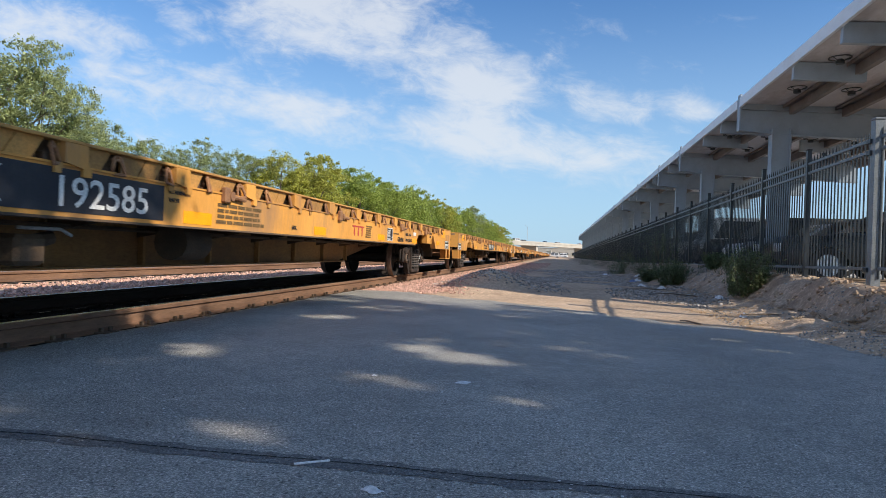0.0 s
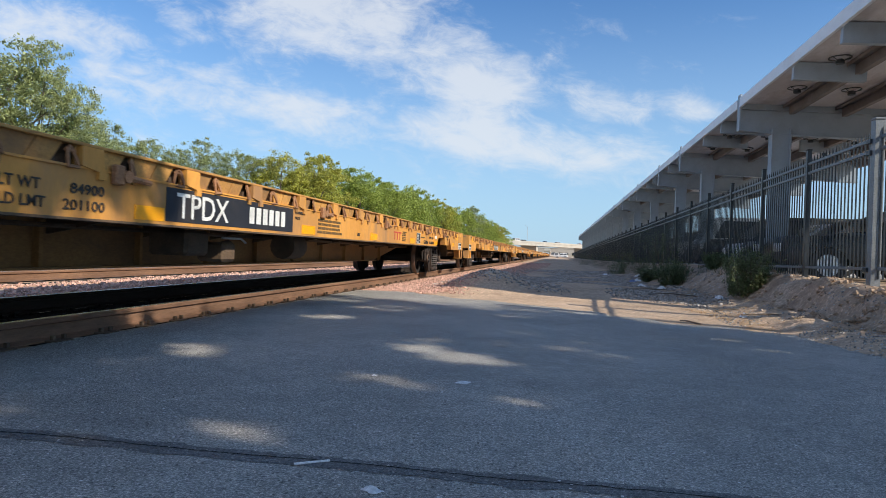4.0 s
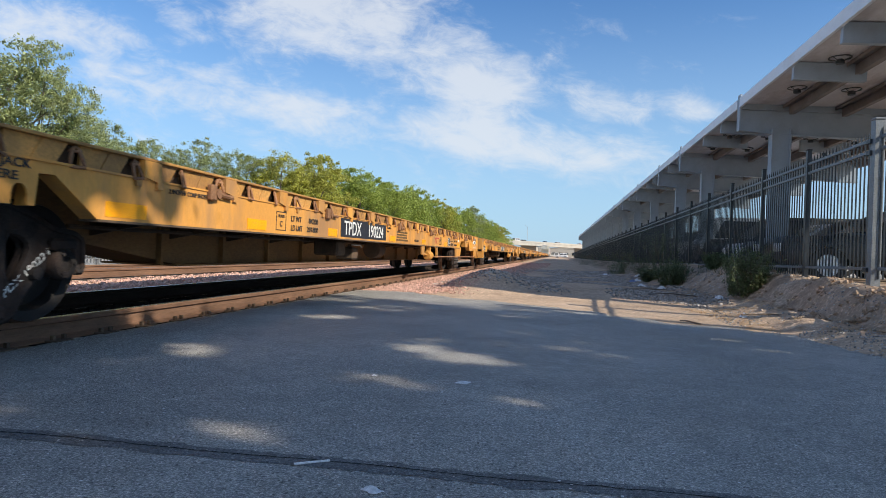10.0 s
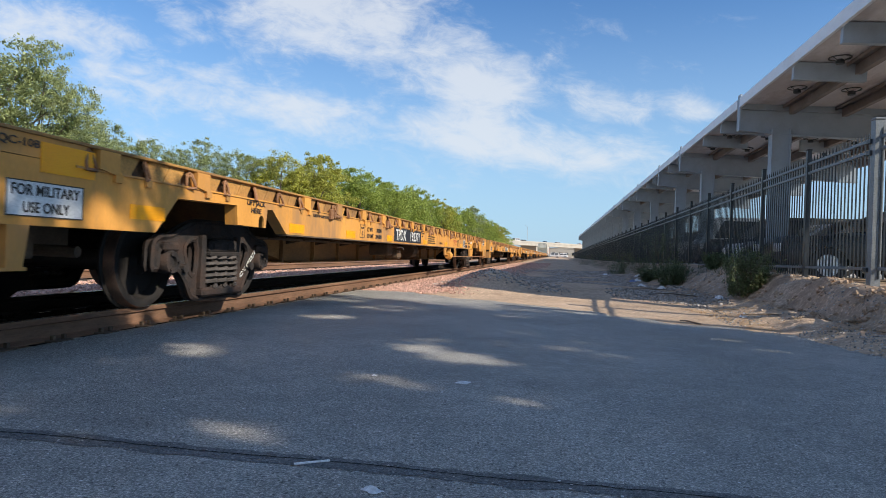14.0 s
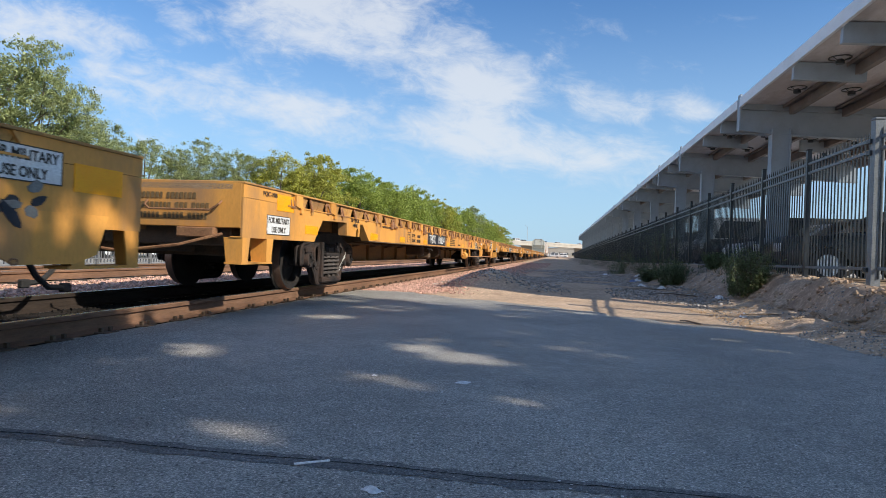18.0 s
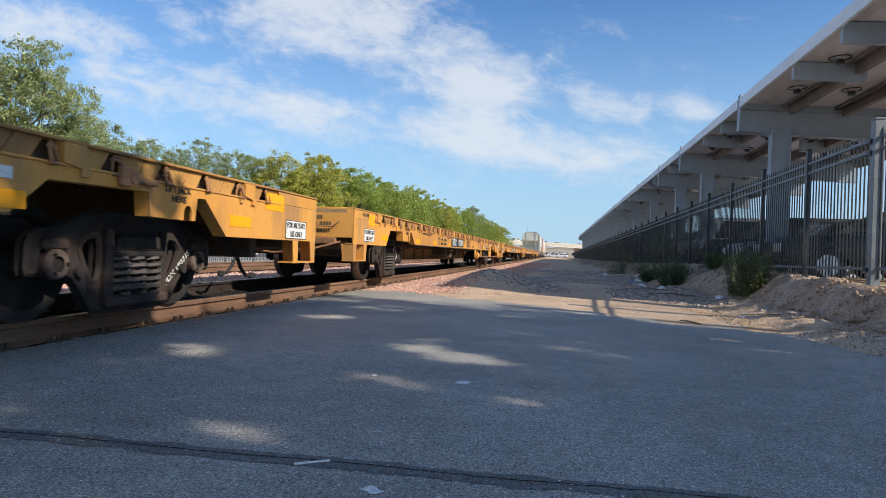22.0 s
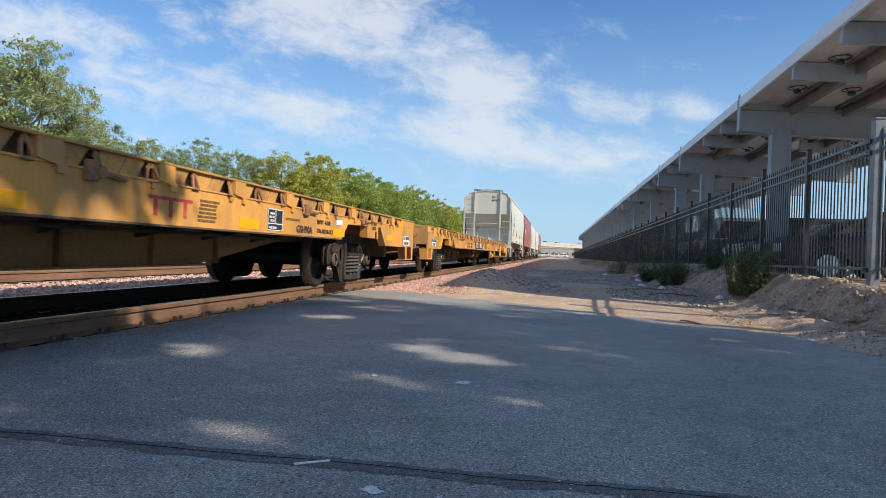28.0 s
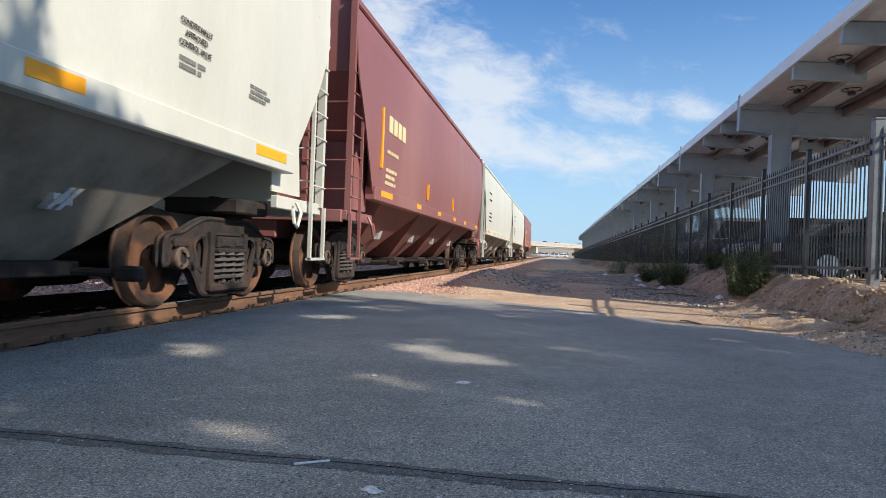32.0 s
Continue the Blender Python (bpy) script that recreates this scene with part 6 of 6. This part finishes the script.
for yo in (5.5, 9.92):
    hopper_text(w1, "WARNING", 0.085, 0.45, yo, 2.235, M["dark_letter"], "dark stencil WARNING")
    hopper_bars(w1, yo - 0.15, yo + 0.75, 1.86, 2.19, 4, M["grey_letter"], "small unreadable dark writing", 11)
    hopper_bars(w1, yo + 0.78, yo + 1.38, 1.87, 2.06, 3, M["grey_letter"], "small unreadable dark writing", 12)
    hopper_text(w1, "DO NOT HAMMER ON CAR", 0.075, 1.15, yo - 0.02, 1.485, M["dark_letter"], "dark stencil DO NOT HAMMER ON CAR").location.x = HB + 0.017
for k, tx in enumerate(("CONDITIONALLY", "APPROVED", "CONTROL VALVE")):
    hopper_text(w1, tx, 0.05, (0.46, 0.32, 0.46)[k], 12.78 + (0, 0.07, 0)[k], 2.29 - 0.085 * k, M["dark_letter"], "dark stencil " + tx)
hopper_bars(w1, 12.8, 13.23, 1.95, 2.07, 2, M["grey_letter"], "small unreadable dark writing", 13)
hopper_bars(w1, 13.95, 14.4, 1.99, 2.14, 3, M["grey_letter"], "small unreadable dark writing", 14)
for car, mt in ((w2, "dark_letter"), (w3, "dark_letter")):
    hopper_bars(car, 1.8, 3.0, 2.9, 3.5, 2, M[mt], "dark unreadable car number", 15)
    hopper_bars(car, 1.9, 3.0, 2.0, 2.5, 3, M[mt], "small unreadable dark writing", 16)
for car in (r1, r2):
    bm = B()
    x = hopper_section(2.9) + 0.004
    for k in range(4):     # owner's name as plain blocks
        box(bm, x, x + 0.012, 1.85 + k * 0.32, 2.08 + k * 0.32, 2.62, 2.90)
    part("mark", bm, M["cream_letter"], car, "pale blocks in place of a name")
    hopper_bars(car, 1.8, 2.9, 2.25, 2.52, 1, M["cream_letter"], "pale unreadable car number", 17)
    hopper_bars(car, 1.8, 2.6, 1.72, 2.05, 3, M["cream_letter"], "small unreadable pale writing", 18)
    bm = B()
    box(bm, HB + 0.0, HB + 0.035, 1.42, 1.50, 1.95, 2.95)
    part("reflector", bm, M["reflector"], car, "upright yellow reflective strip")
    for yv in (5.4, 9.0):
        bm = B()
        box(bm, HB + 0.0, HB + 0.04, yv, yv + 0.06, 1.75, 2.1)
        part("reflector", bm, M["reflector"], car, "upright yellow reflective strip")


# ---- parked vehicles ----
def parked_car(paint, label, at, kind="sedan", group="parked cars"):
    L, W = {"sedan": (4.7, 1.82), "suv": (4.9, 1.95), "van": (5.6, 2.05)}[kind]
    h0, h1, h2 = {"sedan": (0.28, 0.92, 1.45), "suv": (0.36, 1.08, 1.78), "van": (0.36, 1.15, 2.15)}[kind]
    car = thing("car", label, "car", group, at=at)
    r = 0.33 if kind == "sedan" else 0.38
    bm = B()
    hl = L / 2
    prof = [(-hl, h0 + 0.15), (-hl + 0.05, h0)]
    for wy in (-L * 0.325, L * 0.325):
        prof += [(wy + (r + 0.06) * math.cos(a), r + (r + 0.06) * math.sin(a)) for a in (math.pi - i * math.pi / 8 for i in range(9)) if r + (r + 0.06) * math.sin(a) >= h0]
    prof += [(hl - 0.05, h0), (hl, h0 + 0.15), (hl - 0.02, h1 - 0.2), (hl - 0.15, h1 - 0.06), (L * 0.16, h1), (-hl + 0.5, h1 + 0.02), (-hl + 0.06, h1 - 0.05), (-hl - 0.0, h1 - 0.3)]
    prism(bm, prof, "x", -W / 2, W / 2)
    bmesh.ops.bevel(bm, geom=[e for e in bm.edges if abs(e.verts[0].co.x - e.verts[1].co.x) < 0.01], offset=0.04, segments=2, affect="EDGES", profile=0.5)
    part("body", bm, M[paint], car, smooth=True)
    back = {"sedan": (-hl + 0.55, -hl + 1.15), "suv": (-hl + 0.1, -hl + 0.35), "van": (-hl + 0.05, -hl + 0.15)}[kind]
    fr = {"sedan": (L * 0.19, L * 0.02), "suv": (L * 0.2, L * 0.06), "van": (L * 0.30, L * 0.2)}[kind]
    bm = B()
    b = [bm.verts.new(v) for s in (-1, 1) for v in ((s * (W / 2 - 0.06), back[0], h1), (s * (W / 2 - 0.2), back[1], h2), (s * (W / 2 - 0.2), fr[1], h2), (s * (W / 2 - 0.06), fr[0], h1))]
    for q in ((0, 1, 2, 3), (7, 6, 5, 4), (0, 4, 5, 1), (1, 5, 6, 2), (2, 6, 7, 3), (0, 3, 7, 4)):
        bm.faces.new([b[i] for i in q])
    bmesh.ops.bevel(bm, geom=bm.edges[:], offset=0.05, segments=2, affect="EDGES", profile=0.5)
    part("cabin", bm, M[paint], car, smooth=True)
    for s in (-1, 1):
        for k in range(2):
            t0, t1 = 0.08 + k * 0.45, 0.46 + k * 0.45
            bm = B()
            q = []
            for t, z in ((t0, 0.14), (t1, 0.14), (t1, 0.86), (t0, 0.86)):
                y = (back[0] + (fr[0] - back[0]) * t) * (1 - z) + (back[1] + (fr[1] - back[1]) * t) * z
                x = (W / 2 - 0.06) * (1 - z) + (W / 2 - 0.2) * z + 0.008
                q.append((s * x, y, h1 + (h2 - h1) * z))
            outer = [bm.verts.new(v) for v in q]
            inner = [bm.verts.new((v[0] - s * 0.02, v[1], v[2])) for v in q]
            bm.faces.new(outer), bm.faces.new(inner)
            for i in range(4):
                bm.faces.new((outer[i], outer[(i + 1) % 4], inner[(i + 1) % 4], inner[i]))
            part("window", bm, M["glass"], car, "dark tinted glass")
    for (y0, y1), s in ((back, -1), (fr, 1)):
        bm = B()
        q = [(-W / 2 + 0.16, y0 + (y1 - y0) * 0.12, h1 + (h2 - h1) * 0.12), (W / 2 - 0.16, y0 + (y1 - y0) * 0.12, h1 + (h2 - h1) * 0.12), (W / 2 - 0.26, y0 + (y1 - y0) * 0.88, h1 + (h2 - h1) * 0.88), (-W / 2 + 0.26, y0 + (y1 - y0) * 0.88, h1 + (h2 - h1) * 0.88)]
        outer = [bm.verts.new((x, y + s * 0.012, z + 0.006)) for x, y, z in q]
        inner = [bm.verts.new((x, y - s * 0.012, z)) for x, y, z in q]
        bm.faces.new(outer), bm.faces.new(inner)
        for i in range(4):
            bm.faces.new((outer[i], outer[(i + 1) % 4], inner[(i + 1) % 4], inner[i]))
        part("windscreen", bm, M["glass"], car, "dark tinted glass")
        for sx in (-1, 1):
            bm = B()
            box(bm, *sorted((sx * (W / 2 - 0.42), sx * (W / 2 - 0.06))), *sorted((s * hl - s * 0.06, s * hl + s * 0.012)), h1 - 0.36, h1 - 0.2, bevel=0.012)
            part("headlight" if s > 0 else "tail_light", bm, M["alloy"] if s > 0 else M["signal_red"], car)
    tb = B()
    lathe(tb, [(r * 0.62, -0.10), (r * 0.96, -0.11), (r, -0.07), (r, 0.07), (r * 0.96, 0.11), (r * 0.62, 0.10)], 24)
    tyre = finish(tb, M["tyre"], "tyre", True)
    rb = B()
    lathe(rb, [(r * 0.64, 0.06), (r * 0.62, 0.10), (r * 0.55, 0.07), (0.09, 0.075), (0.06, 0.095), (0.0, 0.095)], 24)
    for k in range(6):
        a = k * math.pi / 3
        rod(rb, (0.09, 0.04 * math.cos(a), 0.04 * math.sin(a)), (0.10, r * 0.56 * math.cos(a), r * 0.56 * math.sin(a)), 0.035, 6, 0.025)
    rim = finish(rb, M["alloy"], "rim", True)
    for sx in (-1, 1):
        for wy in (-L * 0.325, L * 0.325):
            wh = part("wheel", tyre, None, car, at=pose(sx * (W / 2 - 0.11), wy, r, 0, 0, 0 if sx > 0 else 180))
            part("rim", rim, None, wh, "silver alloy rim")
    return car


LOT = 0.45
for paint, label, x, y, kind in (
        ("car_black", "black car parked nose to the fence", 6.49, 13.9, "sedan"), ("car_black", "dark car parked nose to the fence", 7.0, 16.9, "sedan"),
        ("car_silver", "silver car parked nose to the fence", 7.2, 19.5, "sedan"), ("car_black", "dark utility car parked nose to the fence", 7.0, 22.4, "suv"),
        ("car_blue", "dark blue car parked nose to the fence", 7.1, 25.2, "sedan"), ("car_white", "white van parked nose to the fence", 7.6, 29.0, "van"), ("car_black", "black utility car parked nose to the fence", 7.0, 33.0, "suv"),
        ("car_black", "dark utility car parked nose to the fence", 7.0, 36.0, "suv"), ("car_silver", "silver car parked nose to the fence", 7.0, 42.0, "sedan"), ("car_black", "black utility car parked nose to the fence", 7.0, 45.0, "suv"), ("car_black", "black utility car parked nose to the fence", 7.0, 51.0, "suv")):
    parked_car(paint, label, pose(x, y, LOT, 0, 0, 90), kind, "cars under the canopy")
for paint, label, x, y, turn, kind in (
        ("car_silver", "silver car parked beyond the far fence", -18.0, 8.0, 0, "suv"), ("car_white", "white van parked beyond the far fence", -18.2, 14.5, 0, "van"),
        ("car_tan", "tan car parked beyond the far fence", -18.0, 21.0, 0, "sedan"), ("car_black", "black car parked beyond the far fence", -18.0, 27.0, 0, "sedan"),
        ("car_white", "white car parked beyond the far fence", -18.0, 33.5, 0, "suv"), ("car_blue", "blue car parked beyond the far fence", -18.0, 40.0, 0, "suv"), ("car_silver", "silver car parked beyond the far fence", -18.0, 48.0, 0, "sedan")):
    parked_car(paint, label, pose(x, y, 0.02, 0, 0, turn), kind, "cars beyond the far fence")

# paved strips of the two lots
bm = B()
box(bm, -22.5, -12.6, -30, 230, -0.05, 0.03)
thing("far_pavement", "pale concrete parking strip beyond the far fence", "pavement", kind="structure", bm=bm, mat=M["pavement"])
bm = B()
box(bm, 4.9, 60, -30, 200, 0.3, LOT)
thing("lot_pavement", "grey asphalt parking lot under the canopy", "pavement", kind="structure", bm=bm, mat=M["asphalt"])

# fence beyond the tracks
far = thing("metal_fence", "grey steel picket fence beyond the tracks", "fence")
V, F = [], []


def add_box(x0, x1, y0, y1, z0, z1):
    k = len(V)
    V.extend((x, y, z) for x in (x0, x1) for y in (y0, y1) for z in (z0, z1))
    F.extend(tuple(k + i for i in q) for q in ((0, 1, 3, 2), (4, 6, 7, 5), (0, 4, 5, 1), (2, 3, 7, 6), (0, 2, 6, 4), (1, 5, 7, 3)))


for i in range(700):
    y = 2 + i * 0.14
    add_box(-13.02, -12.99, y - 0.012, y + 0.012, 0.08, 1.75)
me = bpy.data.meshes.new("picket_run")
me.from_pydata(V, [], F)
me.materials.append(M["dull_steel"])
tagged(part("picket_run", me, None, far, "row of grey pickets"), kind="stuff")
for i in range(40):
    bm = B()
    box(bm, -13.05, -12.97, 2 + i * 2.45 - 0.04, 2 + i * 2.45 + 0.04, 0, 1.85, bevel=0.005)
    part("post", bm, M["dull_steel"], far)
for z in (0.2, 1.5):
    bm = B()
    box(bm, -12.985, -12.955, 2, 100, z - 0.02, z + 0.02)
    part("fence_rail", bm, M["dull_steel"], far)


# ---- distance: road bridge, hedges, buildings ----
bridge = thing("road_bridge", "pale concrete road bridge across the tracks far off", "bridge")
bm = B()
P0, P1 = Vector((-70, 262, 0)), Vector((60, 470, 0))
ang = math.degrees(math.atan2(P1.y - P0.y, P1.x - P0.x))
ln = (P1 - P0).length
at = pose(P0.x, P0.y, 0, 0, 0, ang)
box(bm, 0, ln, -6, 6, 5.6, 7.0)
part("deck", bm, M["concrete"], bridge, at=at)
for s in (-1, 1):
    bm = B()
    box(bm, 0, ln, s * 6 - 0.15, s * 6 + 0.15, 7.0, 7.9)
    part("parapet", bm, M["concrete"], bridge, at=at)
for k in (0.12, 0.30, 0.43, 0.66, 0.85):
    bm = B()
    box(bm, ln * k - 0.9, ln * k + 0.9, -5, 5, -0.2, 5.6)
    part("pier", bm, M["concrete"], bridge, at=at)
for k, s, paint, kind in ((0.36, -3, "car_white", "van"), (0.42, 3, "car_black", "suv"), (0.47, -3, "car_blue", "sedan"), (0.56, 3, "car_white", "suv"), (0.30, 3, "car_silver", "sedan"), (0.62, -3, "car_red", "sedan")):
    parked_car(paint, "car on the far road bridge", at @ pose(ln * k, s, 7.0, 0, 0, 90), kind, "cars on the bridge")
lamp = thing("street_lamp", "tall thin street lamp on the far bridge", "street lamp")
bm = B()
rod(bm, (0, 0, 0), (0, 0, 9), 0.14, 6, 0.08)
part("pole", bm, M["galv"], lamp)
bm = B()
pipe(bm, [Vector((0, 0, 9)), Vector((-1.0, 0, 9.6)), Vector((-2.2, 0, 9.7))], 0.07)
part("arm", bm, M["galv"], lamp)
lamp.matrix_basis = at @ pose(ln * 0.45, 5, 7.0)

for x, y, w, d, h, paint, label in ((-4, 520, 60, 14, 6.5, "pavement", "low pale building beyond the bridge"), (34, 300, 30, 40, 7.0, "pavement", "pale building beyond the canopy"), (75, 60, 14, 120, 4.0, "pavement", "long low pale building across the lot")):
    hs = thing("building", label, "building")
    bm = B()
    box(bm, -w / 2, w / 2, -d / 2, d / 2, 0, h)
    part("wall", bm, M[paint], hs)
    bm = B()
    box(bm, -w / 2 - 0.3, w / 2 + 0.3, -d / 2 - 0.3, d / 2 + 0.3, h, h + 0.5)
    part("roof", bm, M["concrete"], hs)
    for i in range(int(max(w, d) / 5)):
        bm = B()
        o = -max(w, d) / 2 + 2.5 + i * 5
        if w > d:
            box(bm, o - 1.1, o + 1.1, -d / 2 - 0.06, -d / 2 + 0.05, 1.4, 3.4)
        else:
            box(bm, -w / 2 - 0.06, -w / 2 + 0.05, o - 1.1, o + 1.1, 1.4, 3.4)
        part("window", bm, M["glass"], hs)
    hs.matrix_basis = pose(x, y, 0)
for i, (x, y, paint, kind) in enumerate(((-6, 330, "car_white", "van"), (-1, 322, "car_white", "van"), (-11, 340, "car_silver", "suv"), (2.2, 250, "car_white", "suv"))):
    parked_car(paint, "pale vehicle parked far down the line", pose(x, y, 0.0, 0, 0, 80), kind, "far parked vehicles")


# ---- shrubs, litter, small things ----
def shrub(x, y, r, h, seed, mat, label, count=2600):
    rnd = random.Random(seed)
    V, F = [], []
    stems = [(rnd.uniform(-0.6, 0.6) * r, rnd.uniform(-0.6, 0.6) * r, rnd.uniform(0, 6.3), rnd.uniform(0.2, 0.9)) for _ in range(60)]
    for _ in range(count):
        sx, sy, a, lean = rnd.choice(stems)
        t = rnd.random()
        k = t * h * (1 - 0.35 * lean) * rnd.uniform(0.7, 1.05)
        p = Vector((sx + math.cos(a) * lean * r * t, sy + math.sin(a) * lean * r * t, k)) + Vector((rnd.gauss(0, 0.03), rnd.gauss(0, 0.03), rnd.gauss(0, 0.03)))
        m = Euler((rnd.uniform(-0.8, 0.8), rnd.uniform(-1.2, 0.2), rnd.uniform(0, 6.3))).to_matrix()
        s = rnd.uniform(0.016, 0.042)
        o = len(V)
        for u, v in ((-1, 0), (0, -0.22), (1, 0), (0, 0.22)):
            V.append(tuple(p + m @ Vector((u * s, v * s, 0))))
        F.append((o, o + 1, o + 2, o + 3))
    bm = B()
    for sx, sy, a, lean in stems[:26]:
        rod(bm, (sx * 0.5, sy * 0.5, -0.03), (sx + math.cos(a) * lean * r * 0.8, sy + math.sin(a) * lean * r * 0.8, h * 0.7), 0.006, 4, 0.002)
    ob = thing("shrub", label, "shrub", "shrubs along the fence", at=pose(x, y, ground_z(x, y) - 0.02))
    part("branchwork", bm, M["bark"], ob)
    me = bpy.data.meshes.new("foliage")
    me.from_pydata(V, [], F)
    me.materials.append(M[mat])
    part("foliage", me, None, ob)


for i, (x, y, r, h) in enumerate(((3.30, 12.1, 0.42, 0.92), (3.05, 17.3, 0.58, 0.72), (2.95, 20.6, 0.4, 0.5), (3.75, 16.2, 0.3, 0.4), (3.2, 26.0, 0.6, 0.7), (2.7, 29.0, 0.6, 0.7), (3.4, 33.0, 0.9, 1.0), (3.5, 22.5, 0.8, 1.6), (3.2, 45.0, 1.2, 1.1), (2.9, 58.0, 1.4, 1.1))):
    shrub(x, y, r, h, 70 + i, "shrub", "dusty green shrub on the bank below the fence", 9500 if i < 4 else 2600)


def tufts(count, seed):
    rnd = random.Random(seed)
    V, F = [], []
    for _ in range(count):
        x, y = rnd.uniform(2.0, 3.9), 6.6 + 14 * rnd.random() ** 2.2
        if noise.noise((x * 1.5, y * 1.1, 8)) < 0.0 or y + 0.6 * x < 9.2:
            continue
        z = ground_z(x, y)
        for _ in range(6):
            a, l = rnd.uniform(0, 6.3), rnd.uniform(0.03, 0.11)
            d = Vector((math.cos(a), math.sin(a), rnd.uniform(0.02, 0.5))).normalized() * l
            n_ = Vector((-math.sin(a), math.cos(a), 0)) * 0.003
            o = len(V)
            b = Vector((x + rnd.gauss(0, 0.03), y + rnd.gauss(0, 0.03), z))
            V.extend([tuple(b - n_), tuple(b + n_), tuple(b + d)])
            F.append((o, o + 1, o + 2))
    me = bpy.data.meshes.new("dry_grass")
    me.from_pydata(V, [], F)
    return me


stuff("dry_grass", tufts(4200, 5), M["dry"], "dry straw and twigs on the bank", "grass")


def crumple(name, x, y, w, d, h, mat, label, seed, category="litter", z=None):
    rnd = random.Random(seed)
    bm = B()
    n = 7
    vs = [[bm.verts.new(((i / n - 0.5) * w * rnd.uniform(0.8, 1.1), (j / n - 0.5) * d * rnd.uniform(0.8, 1.1), max(0.002, h * (0.35 + 0.65 * rnd.random()) * math.sin(math.pi * (i + 0.3) / (n + 0.6)) * math.sin(math.pi * (j + 0.3) / (n + 0.6))))) for j in range(n + 1)] for i in range(n + 1)]
    for i in range(n):
        for j in range(n):
            bm.faces.new((vs[i][j], vs[i + 1][j], vs[i + 1][j + 1], vs[i][j + 1]))
    bmesh.ops.recalc_face_normals(bm, faces=bm.faces[:])
    bmesh.ops.solidify(bm, geom=bm.faces[:], thickness=0.002)
    return thing(name, label, category, "litter", at=pose(x, y, (ground_z(x, y) if z is None else z) + 0.002, 0, 0, rnd.uniform(0, 360)), bm=bm, mat=M[mat], smooth=True)


crumple("paper_scrap", -0.51, 3.80, 0.085, 0.07, 0.012, "paper", "crumpled white paper scrap on asphalt", 1, z=0.0)
crumple("paper_scrap", -0.55, 2.00, 0.065, 0.04, 0.02, "paper", "white crumpled wrapper on asphalt", 2, z=0.0)
crumple("paper_scrap", -1.06, 3.82, 0.03, 0.03, 0.01, "paper", "tiny white paper scrap on asphalt", 3, z=0.0)
st = B()
rod(st, (-0.88, 2.165, 0.0045), (-0.775, 2.235, 0.0045), 0.0045, 10)
thing("paper_stick", "thin white paper stick lying on asphalt", "litter", "litter", bm=st, mat=M["paper"])
for i, (x, y, w, mat) in enumerate(((2.35, 20.5, 0.35, "blue_litter"), (2.6, 21.5, 0.3, "paper"), (2.2, 17.2, 0.25, "paper"), (2.9, 12.2, 0.22, "paper"), (2.5, 16.0, 0.2, "paper"), (3.0, 24.5, 0.35, "paper"), (2.0, 27.0, 0.3, "paper"), (2.6, 9.6, 0.12, "paper"))):
    crumple("plastic_bag", x, y, w, w * 0.7, 0.10, mat, "crumpled blue plastic bag on the bank" if mat == "blue_litter" else "crumpled pale rubbish on the bank", 20 + i)
for i, (x, y, l, a) in enumerate(((2.0, 14.5, 1.2, 20), (2.3, 13.4, 0.9, 160), (2.7, 10.6, 0.7, 35), (1.7, 8.6, 0.4, 120), (2.9, 9.4, 0.8, 10))):
    bm = B()
    rod(bm, (-l / 2, 0, 0.01), (0, 0.04, 0.03), 0.012, 6, 0.010)
    rod(bm, (0, 0.04, 0.03), (l / 2, -0.02, 0.015), 0.010, 6, 0.005)
    thing("branch", "dry fallen branch on the dirt", "branch", "fallen branches", at=pose(x, y, ground_z(x, y) + 0.01, 0, 0, a), bm=bm, mat=M["bark"], smooth=True)


# ---- what moves ----
def motions():
    def run(t):
        return -SPEED * t - 0.5 * SLOW * (t - 30) ** 2
    for car, start in CARS:
        walk(car, [(t, pose(TX, start + run(t), RT)) for t in range(0, 33)])
    for car, start in CARS:
        for ws in [c for c in car.children if c.name.startswith("wheelset")]:
            y0, r = ws.location.y, ws.location.z
            x0 = ws.location.x
            rows = []
            # it turns while it is near; each row turns it by less than a quarter
            step = 1 / 30
            k0 = next((k for k in range(961) if start + y0 + run(k * step) < 26), None)
            k1 = next((k for k in range(961) if start + y0 + run(k * step) < 1), 960)
            if k0 is None:
                continue
            turn = 0.0
            rows.append((0.0, pose(x0, y0, r)))
            for k in range(k0, k1 + 1):
                t = k * step
                if k > 0:
                    if k > k0:
                        turn += math.degrees((run((k - 1) * step) - run(t)) / r)
                    rows.append((t, pose(x0, y0, r, turn, 0, 0)))
            if k1 < 960:
                rows.append((32.0, pose(x0, y0, r, turn, 0, 0)))
            walk(ws, rows)


motions()
